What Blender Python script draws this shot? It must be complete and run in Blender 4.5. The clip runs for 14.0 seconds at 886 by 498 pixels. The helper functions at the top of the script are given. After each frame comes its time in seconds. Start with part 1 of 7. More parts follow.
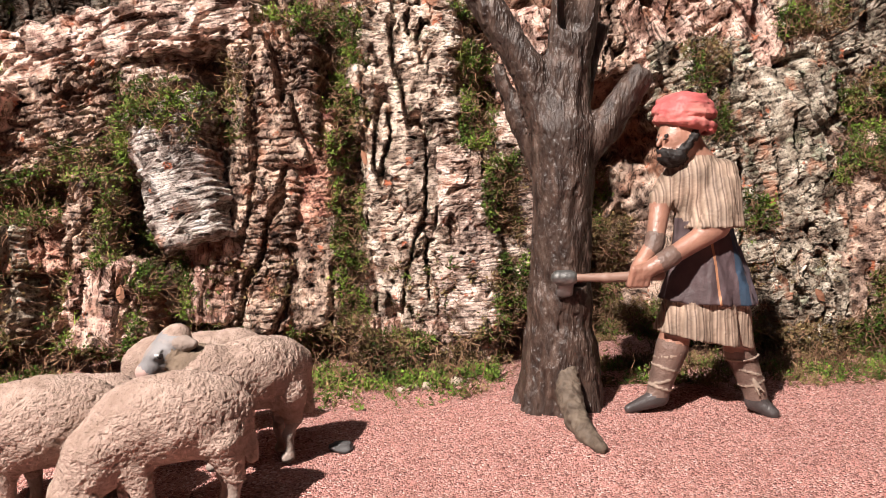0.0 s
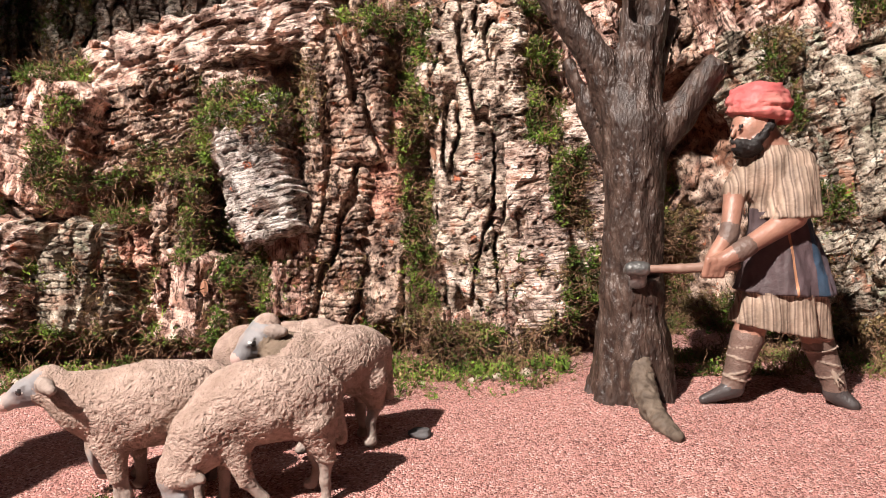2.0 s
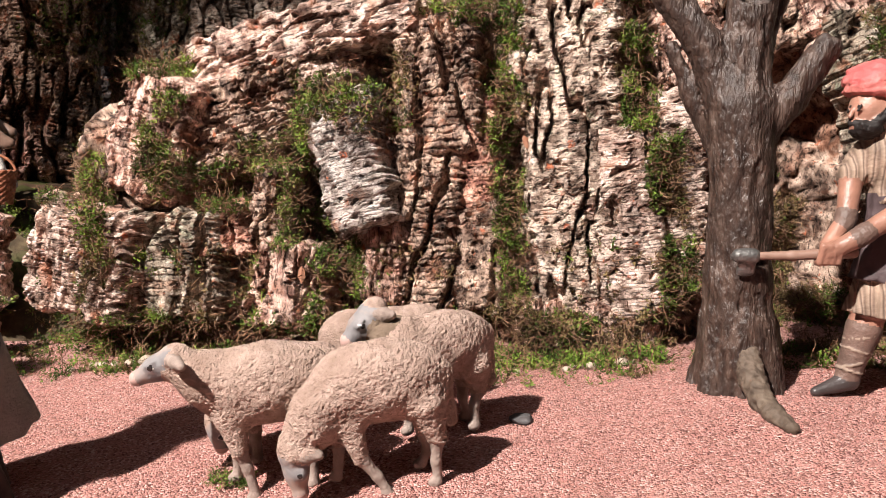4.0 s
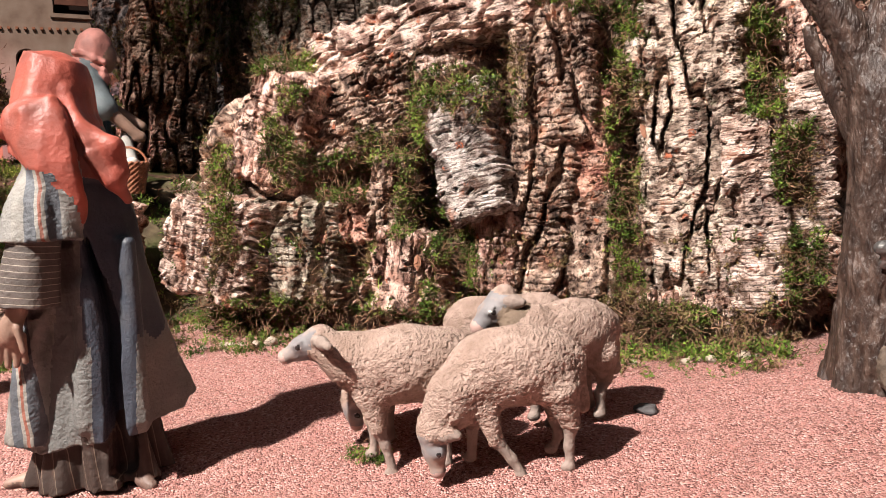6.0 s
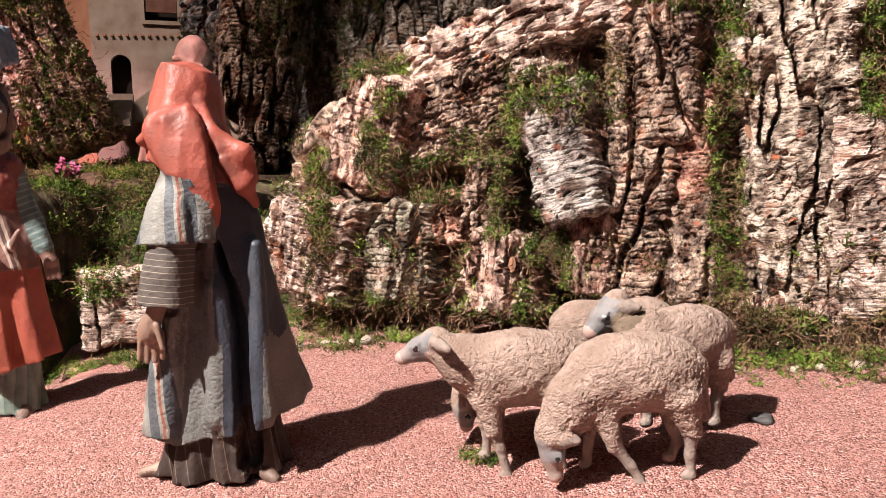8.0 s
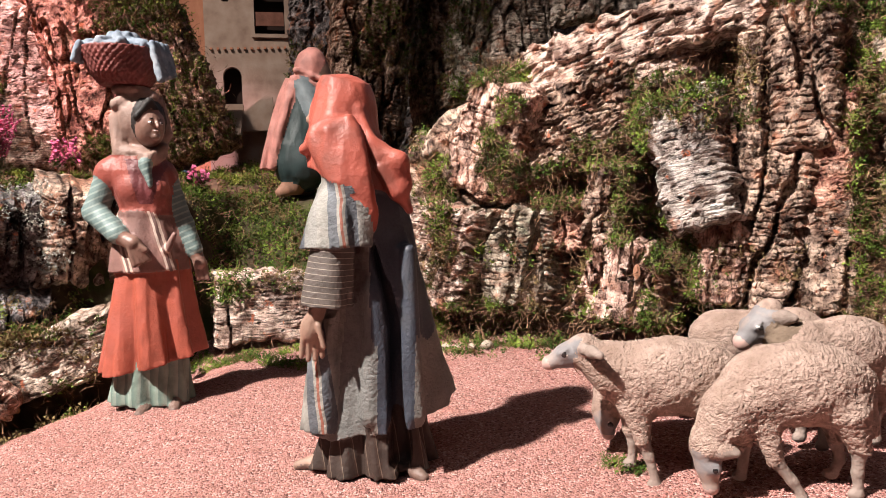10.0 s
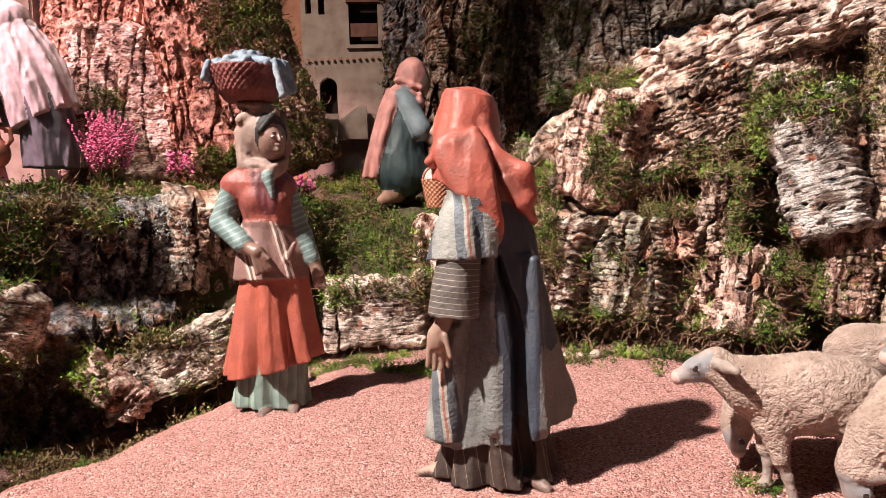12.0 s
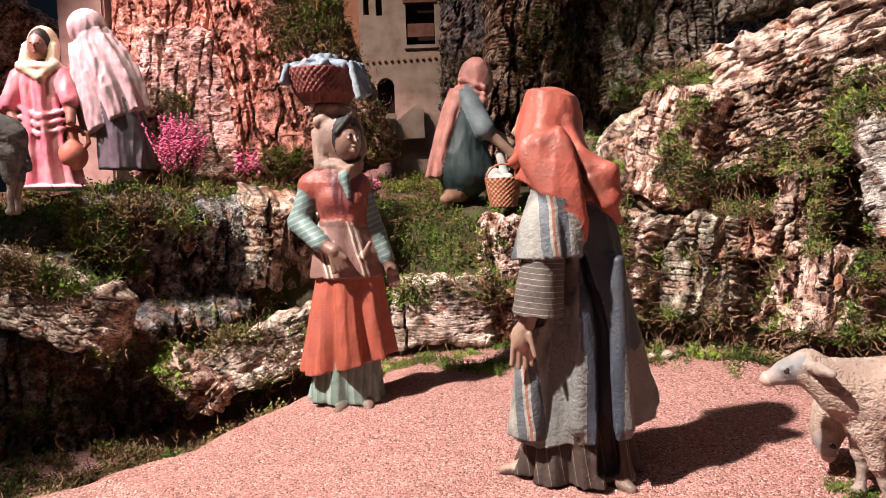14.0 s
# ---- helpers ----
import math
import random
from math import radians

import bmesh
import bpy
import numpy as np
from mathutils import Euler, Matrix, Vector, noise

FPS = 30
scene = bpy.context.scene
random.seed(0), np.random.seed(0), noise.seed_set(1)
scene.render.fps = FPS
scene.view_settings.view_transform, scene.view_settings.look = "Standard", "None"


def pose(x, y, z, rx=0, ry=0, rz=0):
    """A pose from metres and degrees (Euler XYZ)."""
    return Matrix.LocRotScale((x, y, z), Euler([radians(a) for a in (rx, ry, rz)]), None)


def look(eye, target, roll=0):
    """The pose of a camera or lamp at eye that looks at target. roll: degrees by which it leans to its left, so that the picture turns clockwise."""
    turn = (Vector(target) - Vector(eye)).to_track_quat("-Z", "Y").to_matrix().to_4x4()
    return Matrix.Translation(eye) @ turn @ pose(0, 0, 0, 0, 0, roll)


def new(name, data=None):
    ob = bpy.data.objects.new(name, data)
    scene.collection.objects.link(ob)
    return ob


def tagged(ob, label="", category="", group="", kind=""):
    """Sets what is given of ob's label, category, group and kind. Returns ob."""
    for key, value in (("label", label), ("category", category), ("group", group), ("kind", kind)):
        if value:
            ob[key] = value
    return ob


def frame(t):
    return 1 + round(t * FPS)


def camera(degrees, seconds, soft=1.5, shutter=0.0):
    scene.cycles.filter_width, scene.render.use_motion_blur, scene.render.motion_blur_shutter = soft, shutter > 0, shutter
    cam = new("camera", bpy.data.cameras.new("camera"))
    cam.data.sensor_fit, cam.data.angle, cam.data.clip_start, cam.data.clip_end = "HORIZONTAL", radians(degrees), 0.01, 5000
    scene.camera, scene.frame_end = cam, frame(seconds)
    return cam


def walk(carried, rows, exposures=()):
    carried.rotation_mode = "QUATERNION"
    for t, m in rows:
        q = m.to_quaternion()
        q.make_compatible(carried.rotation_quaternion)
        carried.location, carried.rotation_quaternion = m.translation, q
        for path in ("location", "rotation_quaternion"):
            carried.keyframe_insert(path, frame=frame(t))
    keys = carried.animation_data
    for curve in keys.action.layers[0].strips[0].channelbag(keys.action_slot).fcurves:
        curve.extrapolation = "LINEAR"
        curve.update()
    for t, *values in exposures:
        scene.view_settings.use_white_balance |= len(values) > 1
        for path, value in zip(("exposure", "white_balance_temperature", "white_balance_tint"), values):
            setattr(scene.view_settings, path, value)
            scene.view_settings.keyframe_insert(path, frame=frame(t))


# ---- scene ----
cam = camera(65.0, 14.0, soft=0.6)
PATH = [
    (0, (-0.006, 0.021, 0.184), (0.009, 2.016, 0.044), -0.5),
    (0.5, (-0.007, 0.02, 0.184), (-0.018, 2.015, 0.044), -0.7),
    (1, (-0.01, 0.016, 0.182), (-0.056, 2.01, 0.037), -0.8),
    (1.5, (-0.017, 0.01, 0.181), (-0.111, 2.003, 0.038), -0.9),
    (2, (-0.022, 0.007, 0.181), (-0.157, 1.997, 0.038), -1.2),
    (2.5, (-0.027, 0.002, 0.182), (-0.201, 1.989, 0.044), -1.2),
    (3, (-0.035, 0.002, 0.18), (-0.254, 1.984, 0.035), -1.3),
    (3.2, (-0.038, 0.002, 0.178), (-0.276, 1.982, 0.03), -1.3),
    (5.3, (-0.067, -0.009, 0.175), (-0.537, 1.928, 0.008), -1.6),
    (5.5, (-0.071, -0.012, 0.176), (-0.564, 1.919, 0.006), -1.5),
    (6, (-0.077, -0.015, 0.176), (-0.629, 1.9, 0.0), -1.5),
    (6.5, (-0.082, -0.016, 0.177), (-0.674, 1.885, -0.001), -1.5),
    (7, (-0.092, -0.02, 0.178), (-0.724, 1.869, 0.001), -1.4),
    (7.5, (-0.101, -0.023, 0.179), (-0.776, 1.851, 0.001), -1.4),
    (8, (-0.109, -0.029, 0.181), (-0.827, 1.829, 0.004), -1.5),
    (8.2, (-0.114, -0.03, 0.179), (-0.849, 1.822, 0.007), -1.3),
    (10.3, (-0.152, -0.056, 0.184), (-1.113, 1.691, 0.031), -1.6),
    (10.5, (-0.155, -0.057, 0.185), (-1.138, 1.678, 0.033), -1.7),
    (11, (-0.156, -0.06, 0.187), (-1.189, 1.647, 0.042), -1.9),
    (11.5, (-0.164, -0.065, 0.188), (-1.248, 1.611, 0.049), -1.9),
    (12, (-0.17, -0.069, 0.188), (-1.297, 1.578, 0.052), -1.9),
    (12.5, (-0.172, -0.076, 0.184), (-1.337, 1.544, 0.043), -2.1),
    (13, (-0.178, -0.083, 0.186), (-1.376, 1.512, 0.045), -2.1),
    (13.5, (-0.184, -0.085, 0.187), (-1.407, 1.492, 0.049), -2.1),
    (14, (-0.186, -0.087, 0.19), (-1.424, 1.478, 0.054), -2.1),
]
walk(cam, [(t, look(eye, target, roll)) for t, eye, target, roll in PATH])

# ---- light: spots over the display, and an added fill ----
world = bpy.data.worlds.new("hall")
scene.world = world
world.use_nodes = True
world.node_tree.nodes["Background"].inputs[0].default_value = (0.9, 0.95, 1.0, 1)
world.node_tree.nodes["Background"].inputs[1].default_value = 0.006


def spot(name, place, target, watts, colour, cone, blend=0.3, radius=0.02):
    data = bpy.data.lights.new(name, "SPOT")
    data.energy, data.color, data.spot_size, data.spot_blend, data.shadow_soft_size = watts, colour, radians(cone), blend, radius
    ob = new(name, data)
    ob.matrix_world = look(place, target)
    return ob


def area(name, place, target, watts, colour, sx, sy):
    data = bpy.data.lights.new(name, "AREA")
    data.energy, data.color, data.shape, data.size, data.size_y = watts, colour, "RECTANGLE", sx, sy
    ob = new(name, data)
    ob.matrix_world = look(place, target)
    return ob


spot("key_spot", (-1.10, -1.04, 2.05), (-0.20, 0.53, 0.10), 970, (1.0, 0.920, 0.858), 37.5, 0.55, 0.04)
spot("pink_spot", (-1.9, -0.6, 1.9), (-1.60, 0.62, 0.42), 640, (1.0, 0.60, 0.66), 34, 0.5, 0.03)
spot("rear_spot", (-1.3, -0.5, 2.4), (-1.42, 0.98, 0.45), 260, (1.0, 0.84, 0.74), 34, 0.6, 0.03)
# Unseen overhead area lamp, added only as fill for the shadows.
area("added_fill_light", (-0.4, -0.9, 2.85), (-0.4, 0.4, 0.0), 12.0, (0.97, 0.95, 1.0), 2.4, 1.2)

# ---- tools: noise, surfaces, meshes ----
RNG = np.random.RandomState(7)
PERM = np.concatenate([np.random.RandomState(3).permutation(256)] * 3)
GRAD = np.random.RandomState(5).normal(size=(256, 3))
GRAD /= np.linalg.norm(GRAD, axis=1)[:, None]


def perlin(x, y, z):
    x, y, z = np.broadcast_arrays(np.asarray(x, float), np.asarray(y, float), np.asarray(z, float))
    xi, yi, zi = np.floor(x).astype(int), np.floor(y).astype(int), np.floor(z).astype(int)
    xf, yf, zf = x - xi, y - yi, z - zi
    u, v, w = (a * a * a * (a * (a * 6 - 15) + 10) for a in (xf, yf, zf))
    xi, yi, zi = xi & 255, yi & 255, zi & 255
    out = 0.0
    for dx in (0, 1):
        for dy in (0, 1):
            for dz in (0, 1):
                g = GRAD[PERM[PERM[PERM[xi + dx] + yi + dy] + zi + dz]]
                dot = g[..., 0] * (xf - dx) + g[..., 1] * (yf - dy) + g[..., 2] * (zf - dz)
                out = out + dot * (u if dx else 1 - u) * (v if dy else 1 - v) * (w if dz else 1 - w)
    return out * 1.6


def fbm(x, y, z, octaves=3):
    total, amp = 0.0, 1.0
    for o in range(octaves):
        total = total + amp * perlin(x * 2 ** o + 17.3 * o, y * 2 ** o + 5.1 * o, z * 2 ** o - 9.7 * o)
        amp *= 0.5
    return total


def cells(x, y, seed=0):
    """Distances to the nearest and second nearest of scattered points, and a random value of the nearest."""
    xi, yi = np.floor(x).astype(int), np.floor(y).astype(int)
    d1, d2, val = np.full(x.shape, 9.0), np.full(x.shape, 9.0), np.zeros(x.shape)
    for dx in (-1, 0, 1):
        for dy in (-1, 0, 1):
            a, b = xi + dx, yi + dy
            h = PERM[PERM[(a + seed) & 255] + (b & 255)]
            px, py = a + PERM[h] / 255.0, b + PERM[h + 77] / 255.0
            d = np.hypot(x - px, y - py)
            near = d < d1
            d2 = np.where(near, d1, np.minimum(d2, d))
            val = np.where(near, h / 255.0, val)
            d1 = np.where(near, d, d1)
    return d1, d2, val


def smooth(a, b, x):
    t = np.clip((x - a) / (b - a), 0, 1)
    return t * t * (3 - 2 * t)


def mesh_object(name, verts, faces, mats, parent=None, label="", indices=None, soft=True):
    me = bpy.data.meshes.new(name)
    verts, faces = np.asarray(verts, np.float32), np.asarray(faces, np.int32)
    n = faces.shape[1]
    me.vertices.add(len(verts))
    me.vertices.foreach_set("co", verts.ravel())
    me.loops.add(faces.size)
    me.loops.foreach_set("vertex_index", faces.ravel())
    me.polygons.add(len(faces))
    me.polygons.foreach_set("loop_start", np.arange(0, faces.size, n, dtype=np.int32))
    me.polygons.foreach_set("loop_total", np.full(len(faces), n, np.int32))
    for m in mats:
        me.materials.append(m)
    if indices is not None:
        me.polygons.foreach_set("material_index", np.asarray(indices, np.int32))
    me.polygons.foreach_set("use_smooth", np.full(len(faces), soft))
    me.update(calc_edges=True)
    me.validate()
    ob = new(name, me)
    if parent:
        ob.parent = parent
    if label:
        ob["label"] = label
    return ob


def part(name, bm, material, parent, label=""):
    me = bpy.data.meshes.new(name)
    bm.to_mesh(me)
    bm.free()
    me.materials.append(material)
    ob = new(name, me)
    ob.parent = parent
    if label:
        ob["label"] = label
    return ob


class Clay:
    """A distance field on a grid, to which round shapes are added and blended; cast() gives its skin as one mesh."""

    def __init__(self, low, high, step):
        self.low, self.step = np.array(low, float), step
        self.n = (np.ceil((np.array(high) - low) / step).astype(int) + 1)
        self.d = np.full(self.n, 0.05, np.float32)
        self.m = np.zeros(self.n, np.int16)

    def block(self, low, high, pad):
        a = np.clip(np.floor((np.minimum(low, high) - pad - self.low) / self.step).astype(int), 0, self.n - 1)
        b = np.clip(np.ceil((np.maximum(low, high) + pad - self.low) / self.step).astype(int) + 1, 1, self.n)
        sl = tuple(slice(i, j) for i, j in zip(a, b))
        axes = [self.low[i] + self.step * np.arange(a[i], b[i]) for i in range(3)]
        return sl, np.meshgrid(*axes, indexing="ij", sparse=True)

    def add(self, sl, d, mat, k):
        old = self.d[sl]
        if k > 0:
            h = np.clip(0.5 + 0.5 * (old - d) / k, 0, 1)
            new_d = old * (1 - h) + d * h - k * h * (1 - h)
        else:
            new_d = np.minimum(old, d)
        self.m[sl] = np.where(d < old, mat, self.m[sl])
        self.d[sl] = new_d

    def limb(self, a, b, ra, rb, mat=0, k=0.004, cut=False):
        a, b = np.array(a, float), np.array(b, float)
        r = max(ra, rb)
        sl, (x, y, z) = self.block(np.minimum(a, b) - r, np.maximum(a, b) + r, k + 4 * self.step)
        ab = b - a
        h = np.clip(((x - a[0]) * ab[0] + (y - a[1]) * ab[1] + (z - a[2]) * ab[2]) / (ab @ ab + 1e-12), 0, 1)
        d = np.sqrt((x - a[0] - h * ab[0]) ** 2 + (y - a[1] - h * ab[1]) ** 2 + (z - a[2] - h * ab[2]) ** 2) - (ra + (rb - ra) * h)
        if cut:
            self.d[sl] = np.maximum(self.d[sl], -d)
        else:
            self.add(sl, d, mat, k)
        return self

    def egg(self, c, r, mat=0, k=0.004, turn=(0, 0, 0), cut=False):
        c, r = np.array(c, float), np.array(r, float)
        big = np.full(3, r.max())
        sl, (x, y, z) = self.block(c - big, c + big, k + 4 * self.step)
        R = np.array(Euler([radians(t) for t in turn]).to_matrix())
        p = [R[0, i] * (x - c[0]) + R[1, i] * (y - c[1]) + R[2, i] * (z - c[2]) for i in range(3)]
        k0 = np.sqrt(sum((p[i] / r[i]) ** 2 for i in range(3)))
        k1 = np.sqrt(sum((p[i] / r[i] ** 2) ** 2 for i in range(3))) + 1e-9
        d = k0 * (k0 - 1) / k1
        if cut:
            self.d[sl] = np.maximum(self.d[sl], -d)
        else:
            self.add(sl, d, mat, k)
        return self

    def cloth(self, rows, mat=0, k=0.003, folds=(), hollow=0.0, gap=None, slant=(0, 0)):
        """A draped tube: rows of (z, cx, cy, rx, ry) from low to high. folds: (count, phase, depth at the foot, depth at the top)."""
        rows = np.array(rows, float)
        zs = rows[:, 0]
        rmax = rows[:, 3:5].max() * 1.25
        lo = np.array([rows[:, 1].min() - rmax, rows[:, 2].min() - rmax, zs[0]])
        hi = np.array([rows[:, 1].max() + rmax, rows[:, 2].max() + rmax, zs[-1]])
        sl, (x, y, z) = self.block(lo, hi, k + 4 * self.step)
        zz = z - slant[0] * x - slant[1] * y
        f = [np.interp(zz, zs, rows[:, i]) for i in range(1, 5)]
        dx, dy = (x - f[0]) / f[2], (y - f[1]) / f[3]
        ang = np.arctan2(dy, dx)
        rad = np.sqrt(dx * dx + dy * dy)
        up = np.clip((zz - zs[0]) / (zs[-1] - zs[0]), 0, 1)
        lobe = 1.0
        for count, phase, foot, top in folds:
            wave = np.sin(count * ang + phase + 0.8 * np.sin(ang * 2 + phase) + 2.0 * up)
            lobe = lobe + (foot + (top - foot) * up) * (wave - 0.35 * np.abs(wave))
        d = (rad / lobe - 1) * np.minimum(f[2], f[3]) * 0.9
        if hollow:
            d = np.abs(d) - hollow
        d = np.maximum(d, np.maximum(zs[0] - zz, zz - zs[-1]))
        if gap:
            mid, half = gap
            d = np.maximum(d, (half - np.abs((ang - mid + np.pi) % (2 * np.pi) - np.pi)) * rad * np.minimum(f[2], f[3]))
        self.add(sl, d, mat, k)
        return self

    def relief(self, amount, freq, mats=None, octaves=2, stretch=(1, 1, 1), ridge=False):
        near = np.abs(self.d) < 0.012
        if mats is not None:
            near &= np.isin(self.m, mats)
        i = np.nonzero(near)
        p = [self.low[a] + self.step * i[a] for a in range(3)]
        n = fbm(p[0] * freq * stretch[0], p[1] * freq * stretch[1], p[2] * freq * stretch[2], octaves)
        if ridge:
            n = 0.5 - 1.6 * np.abs(n)
        self.d[i] -= (amount * n).astype(np.float32)
        return self

    def cast(self, name, mats, soft=True):
        d = self.d
        inside = d < 0
        shape = np.array(d.shape) - 1
        pos, cnt = np.zeros((*shape, 3), np.float32), np.zeros(shape, np.int16)
        quads, where = [], []
        ids = np.arange(np.prod(shape)).reshape(shape)
        for ax in range(3):
            a = [slice(None)] * 3
            b = [slice(None)] * 3
            a[ax], b[ax] = slice(0, -1), slice(1, None)
            ia, ib = inside[tuple(a)], inside[tuple(b)]
            e = np.nonzero(ia != ib)
            va, vb = d[tuple(a)][e], d[tuple(b)][e]
            p = np.stack(e, 1).astype(np.float32)
            p[:, ax] += va / (va - vb)
            o1, o2 = [k for k in range(3) if k != ax]
            ok = (e[o1] > 0) & (e[o2] > 0) & (e[o1] < shape[o1]) & (e[o2] < shape[o2])
            ring = []
            for s1, s2 in ((0, 0), (1, 0), (1, 1), (0, 1)):
                c = [e[k].copy() for k in range(3)]
                c[o1], c[o2] = c[o1] - s1, c[o2] - s2
                good = (c[o1] >= 0) & (c[o2] >= 0) & (c[o1] < shape[o1]) & (c[o2] < shape[o2])
                idx = tuple(q[good] for q in c)
                np.add.at(pos, idx, p[good])
                np.add.at(cnt, idx, 1)
                ring.append(tuple(q[ok] for q in c))
            q = np.stack([ids[r] for r in ring], 1)
            flip = ia[e][ok] ^ (ax == 1)
            q[flip] = q[flip][:, ::-1]
            quads.append(q)
            inner = np.stack(e, 1)[ok]
            inner[~ia[e][ok], ax] += 1
            where.append(self.m[tuple(inner.T)])
        quads, where = np.concatenate(quads), np.concatenate(where)
        used, inv = np.unique(quads, return_inverse=True)
        flat = pos.reshape(-1, 3)[used] / np.maximum(cnt.reshape(-1)[used], 1)[:, None]
        verts, faces = self.low + self.step * flat, inv.reshape(-1, 4)
        a, b, c = (verts[faces[:, i]] - verts.mean(0) for i in (0, 1, 2))
        if (np.cross(a, b) * c).sum() < 0:
            faces = faces[:, ::-1]
        return mesh_object(name, verts, faces, mats, indices=where, soft=soft)


# ---- materials ----
def material(name, ramp, scale=60.0, rough=0.85, bump=0.3, bump_scale=300.0, spec=0.3, stretch=(1, 1, 1), coords="Object", detail=6.0,
             speck=None, island=0.0, second=None, metal=0.0, distort=0.0):
    """A rough surface: a colour ramp over layered noise, a second scale of stains, and fine relief."""
    m = bpy.data.materials.new(name)
    m.use_nodes = True
    nt = m.node_tree
    nodes, link = nt.nodes, nt.links.new
    bsdf = nodes["Principled BSDF"]
    bsdf.inputs["Roughness"].default_value = rough
    bsdf.inputs["Metallic"].default_value = metal
    bsdf.inputs["Specular IOR Level"].default_value = spec
    tc = nodes.new("ShaderNodeTexCoord")
    mp = nodes.new("ShaderNodeMapping")
    mp.inputs["Scale"].default_value = stretch
    link(tc.outputs[coords], mp.inputs[0])
    n1 = nodes.new("ShaderNodeTexNoise")
    n1.inputs["Scale"].default_value, n1.inputs["Detail"].default_value = scale, detail
    n1.inputs["Distortion"].default_value = distort
    link(mp.outputs[0], n1.inputs["Vector"])
    cr = nodes.new("ShaderNodeValToRGB")
    el = cr.color_ramp.elements
    while len(el) < len(ramp):
        el.new(0.5)
    for e, (p, c) in zip(el, ramp):
        e.position, e.color = p, (*c, 1)
    link(n1.outputs["Fac"], cr.inputs[0])
    colour = cr.outputs[0]
    if second:
        s_scale, s_colour, s_low, s_high = second
        n2 = nodes.new("ShaderNodeTexNoise")
        n2.inputs["Scale"].default_value, n2.inputs["Detail"].default_value = s_scale, 4
        link(tc.outputs[coords], n2.inputs["Vector"])
        mr = nodes.new("ShaderNodeMapRange")
        mr.inputs["From Min"].default_value, mr.inputs["From Max"].default_value = s_low, s_high
        link(n2.outputs["Fac"], mr.inputs["Value"])
        mx = nodes.new("ShaderNodeMix")
        mx.data_type = "RGBA"
        link(mr.outputs[0], mx.inputs["Factor"])
        link(colour, mx.inputs[6])
        mx.inputs[7].default_value = (*s_colour, 1)
        colour = mx.outputs[2]
    if island:
        geo = nodes.new("ShaderNodeNewGeometry")
        hs = nodes.new("ShaderNodeHueSaturation")
        mr = nodes.new("ShaderNodeMapRange")
        mr.inputs["To Min"].default_value, mr.inputs["To Max"].default_value = 1 - island, 1 + island
        link(geo.outputs["Random Per Island"], mr.inputs["Value"])
        link(mr.outputs[0], hs.inputs["Value"])
        link(colour, hs.inputs["Color"])
        colour = hs.outputs[0]
    link(colour, bsdf.inputs["Base Color"])
    if bump:
        nb = nodes.new("ShaderNodeTexNoise")
        nb.inputs["Scale"].default_value, nb.inputs["Detail"].default_value = bump_scale, 5
        link(mp.outputs[0], nb.inputs["Vector"])
        bp = nodes.new("ShaderNodeBump")
        bp.inputs["Strength"].default_value, bp.inputs["Distance"].default_value = bump, 0.002
        link(nb.outputs["Fac"], bp.inputs["Height"])
        link(bp.outputs[0], bsdf.inputs["Normal"])
    return m


def striped(name, bands, axis, period, rough=0.6, wobble=0.15, bump=0.2, stains=0.25, twist=(0, 0, 0), spec=0.35, linewise=True):
    """Painted stripes that repeat along one axis of the thing: bands of (start, colour) over one period."""
    m = material(name, [(0.3, (0.5, 0.5, 0.5)), (0.7, (0.6, 0.6, 0.6))], 90, rough, bump, 450, spec)
    nt = m.node_tree
    nodes, link = nt.nodes, nt.links.new
    tc = next(n for n in nodes if n.bl_idname == "ShaderNodeTexCoord")
    rot = nodes.new("ShaderNodeMapping")
    rot.inputs["Rotation"].default_value = [radians(a) for a in twist]
    link(tc.outputs["Object"], rot.inputs[0])
    sep = nodes.new("ShaderNodeSeparateXYZ")
    link(rot.outputs[0], sep.inputs[0])
    noise_node = nodes.new("ShaderNodeTexNoise")
    noise_node.inputs["Scale"].default_value = 45
    link(tc.outputs["Object"], noise_node.inputs["Vector"])
    def calc(op, a, b):
        n = nodes.new("ShaderNodeMath")
        n.operation = op
        for i, v in enumerate((a, b)):
            if isinstance(v, (int, float)):
                n.inputs[i].default_value = v
            else:
                link(v, n.inputs[i])
        return n.outputs[0]
    pos = calc("DIVIDE", sep.outputs["XYZ".index(axis)], period)
    pos = calc("ADD", pos, calc("MULTIPLY", calc("SUBTRACT", noise_node.outputs["Fac"], 0.5), wobble))
    pos = calc("FRACT", calc("ADD", pos, 50.0), 0.0)
    cr = nodes.new("ShaderNodeValToRGB")
    cr.color_ramp.interpolation = "CONSTANT" if linewise else "LINEAR"
    el = cr.color_ramp.elements
    while len(el) < len(bands):
        el.new(0.5)
    for e, (p, c) in zip(el, bands):
        e.position, e.color = p, (*c, 1)
    link(pos, cr.inputs[0])
    n3 = nodes.new("ShaderNodeTexNoise")
    n3.inputs["Scale"].default_value, n3.inputs["Detail"].default_value = 70, 6
    link(tc.outputs["Object"], n3.inputs["Vector"])
    mr = nodes.new("ShaderNodeMapRange")
    mr.inputs["From Min"].default_value, mr.inputs["From Max"].default_value = 0.3, 0.7
    mr.inputs["To Min"].default_value, mr.inputs["To Max"].default_value = 1 - stains, 1 + stains
    link(n3.outputs["Fac"], mr.inputs["Value"])
    hs = nodes.new("ShaderNodeHueSaturation")
    link(cr.outputs[0], hs.inputs["Color"])
    link(mr.outputs[0], hs.inputs["Value"])
    link(hs.outputs[0], nodes["Principled BSDF"].inputs["Base Color"])
    return m


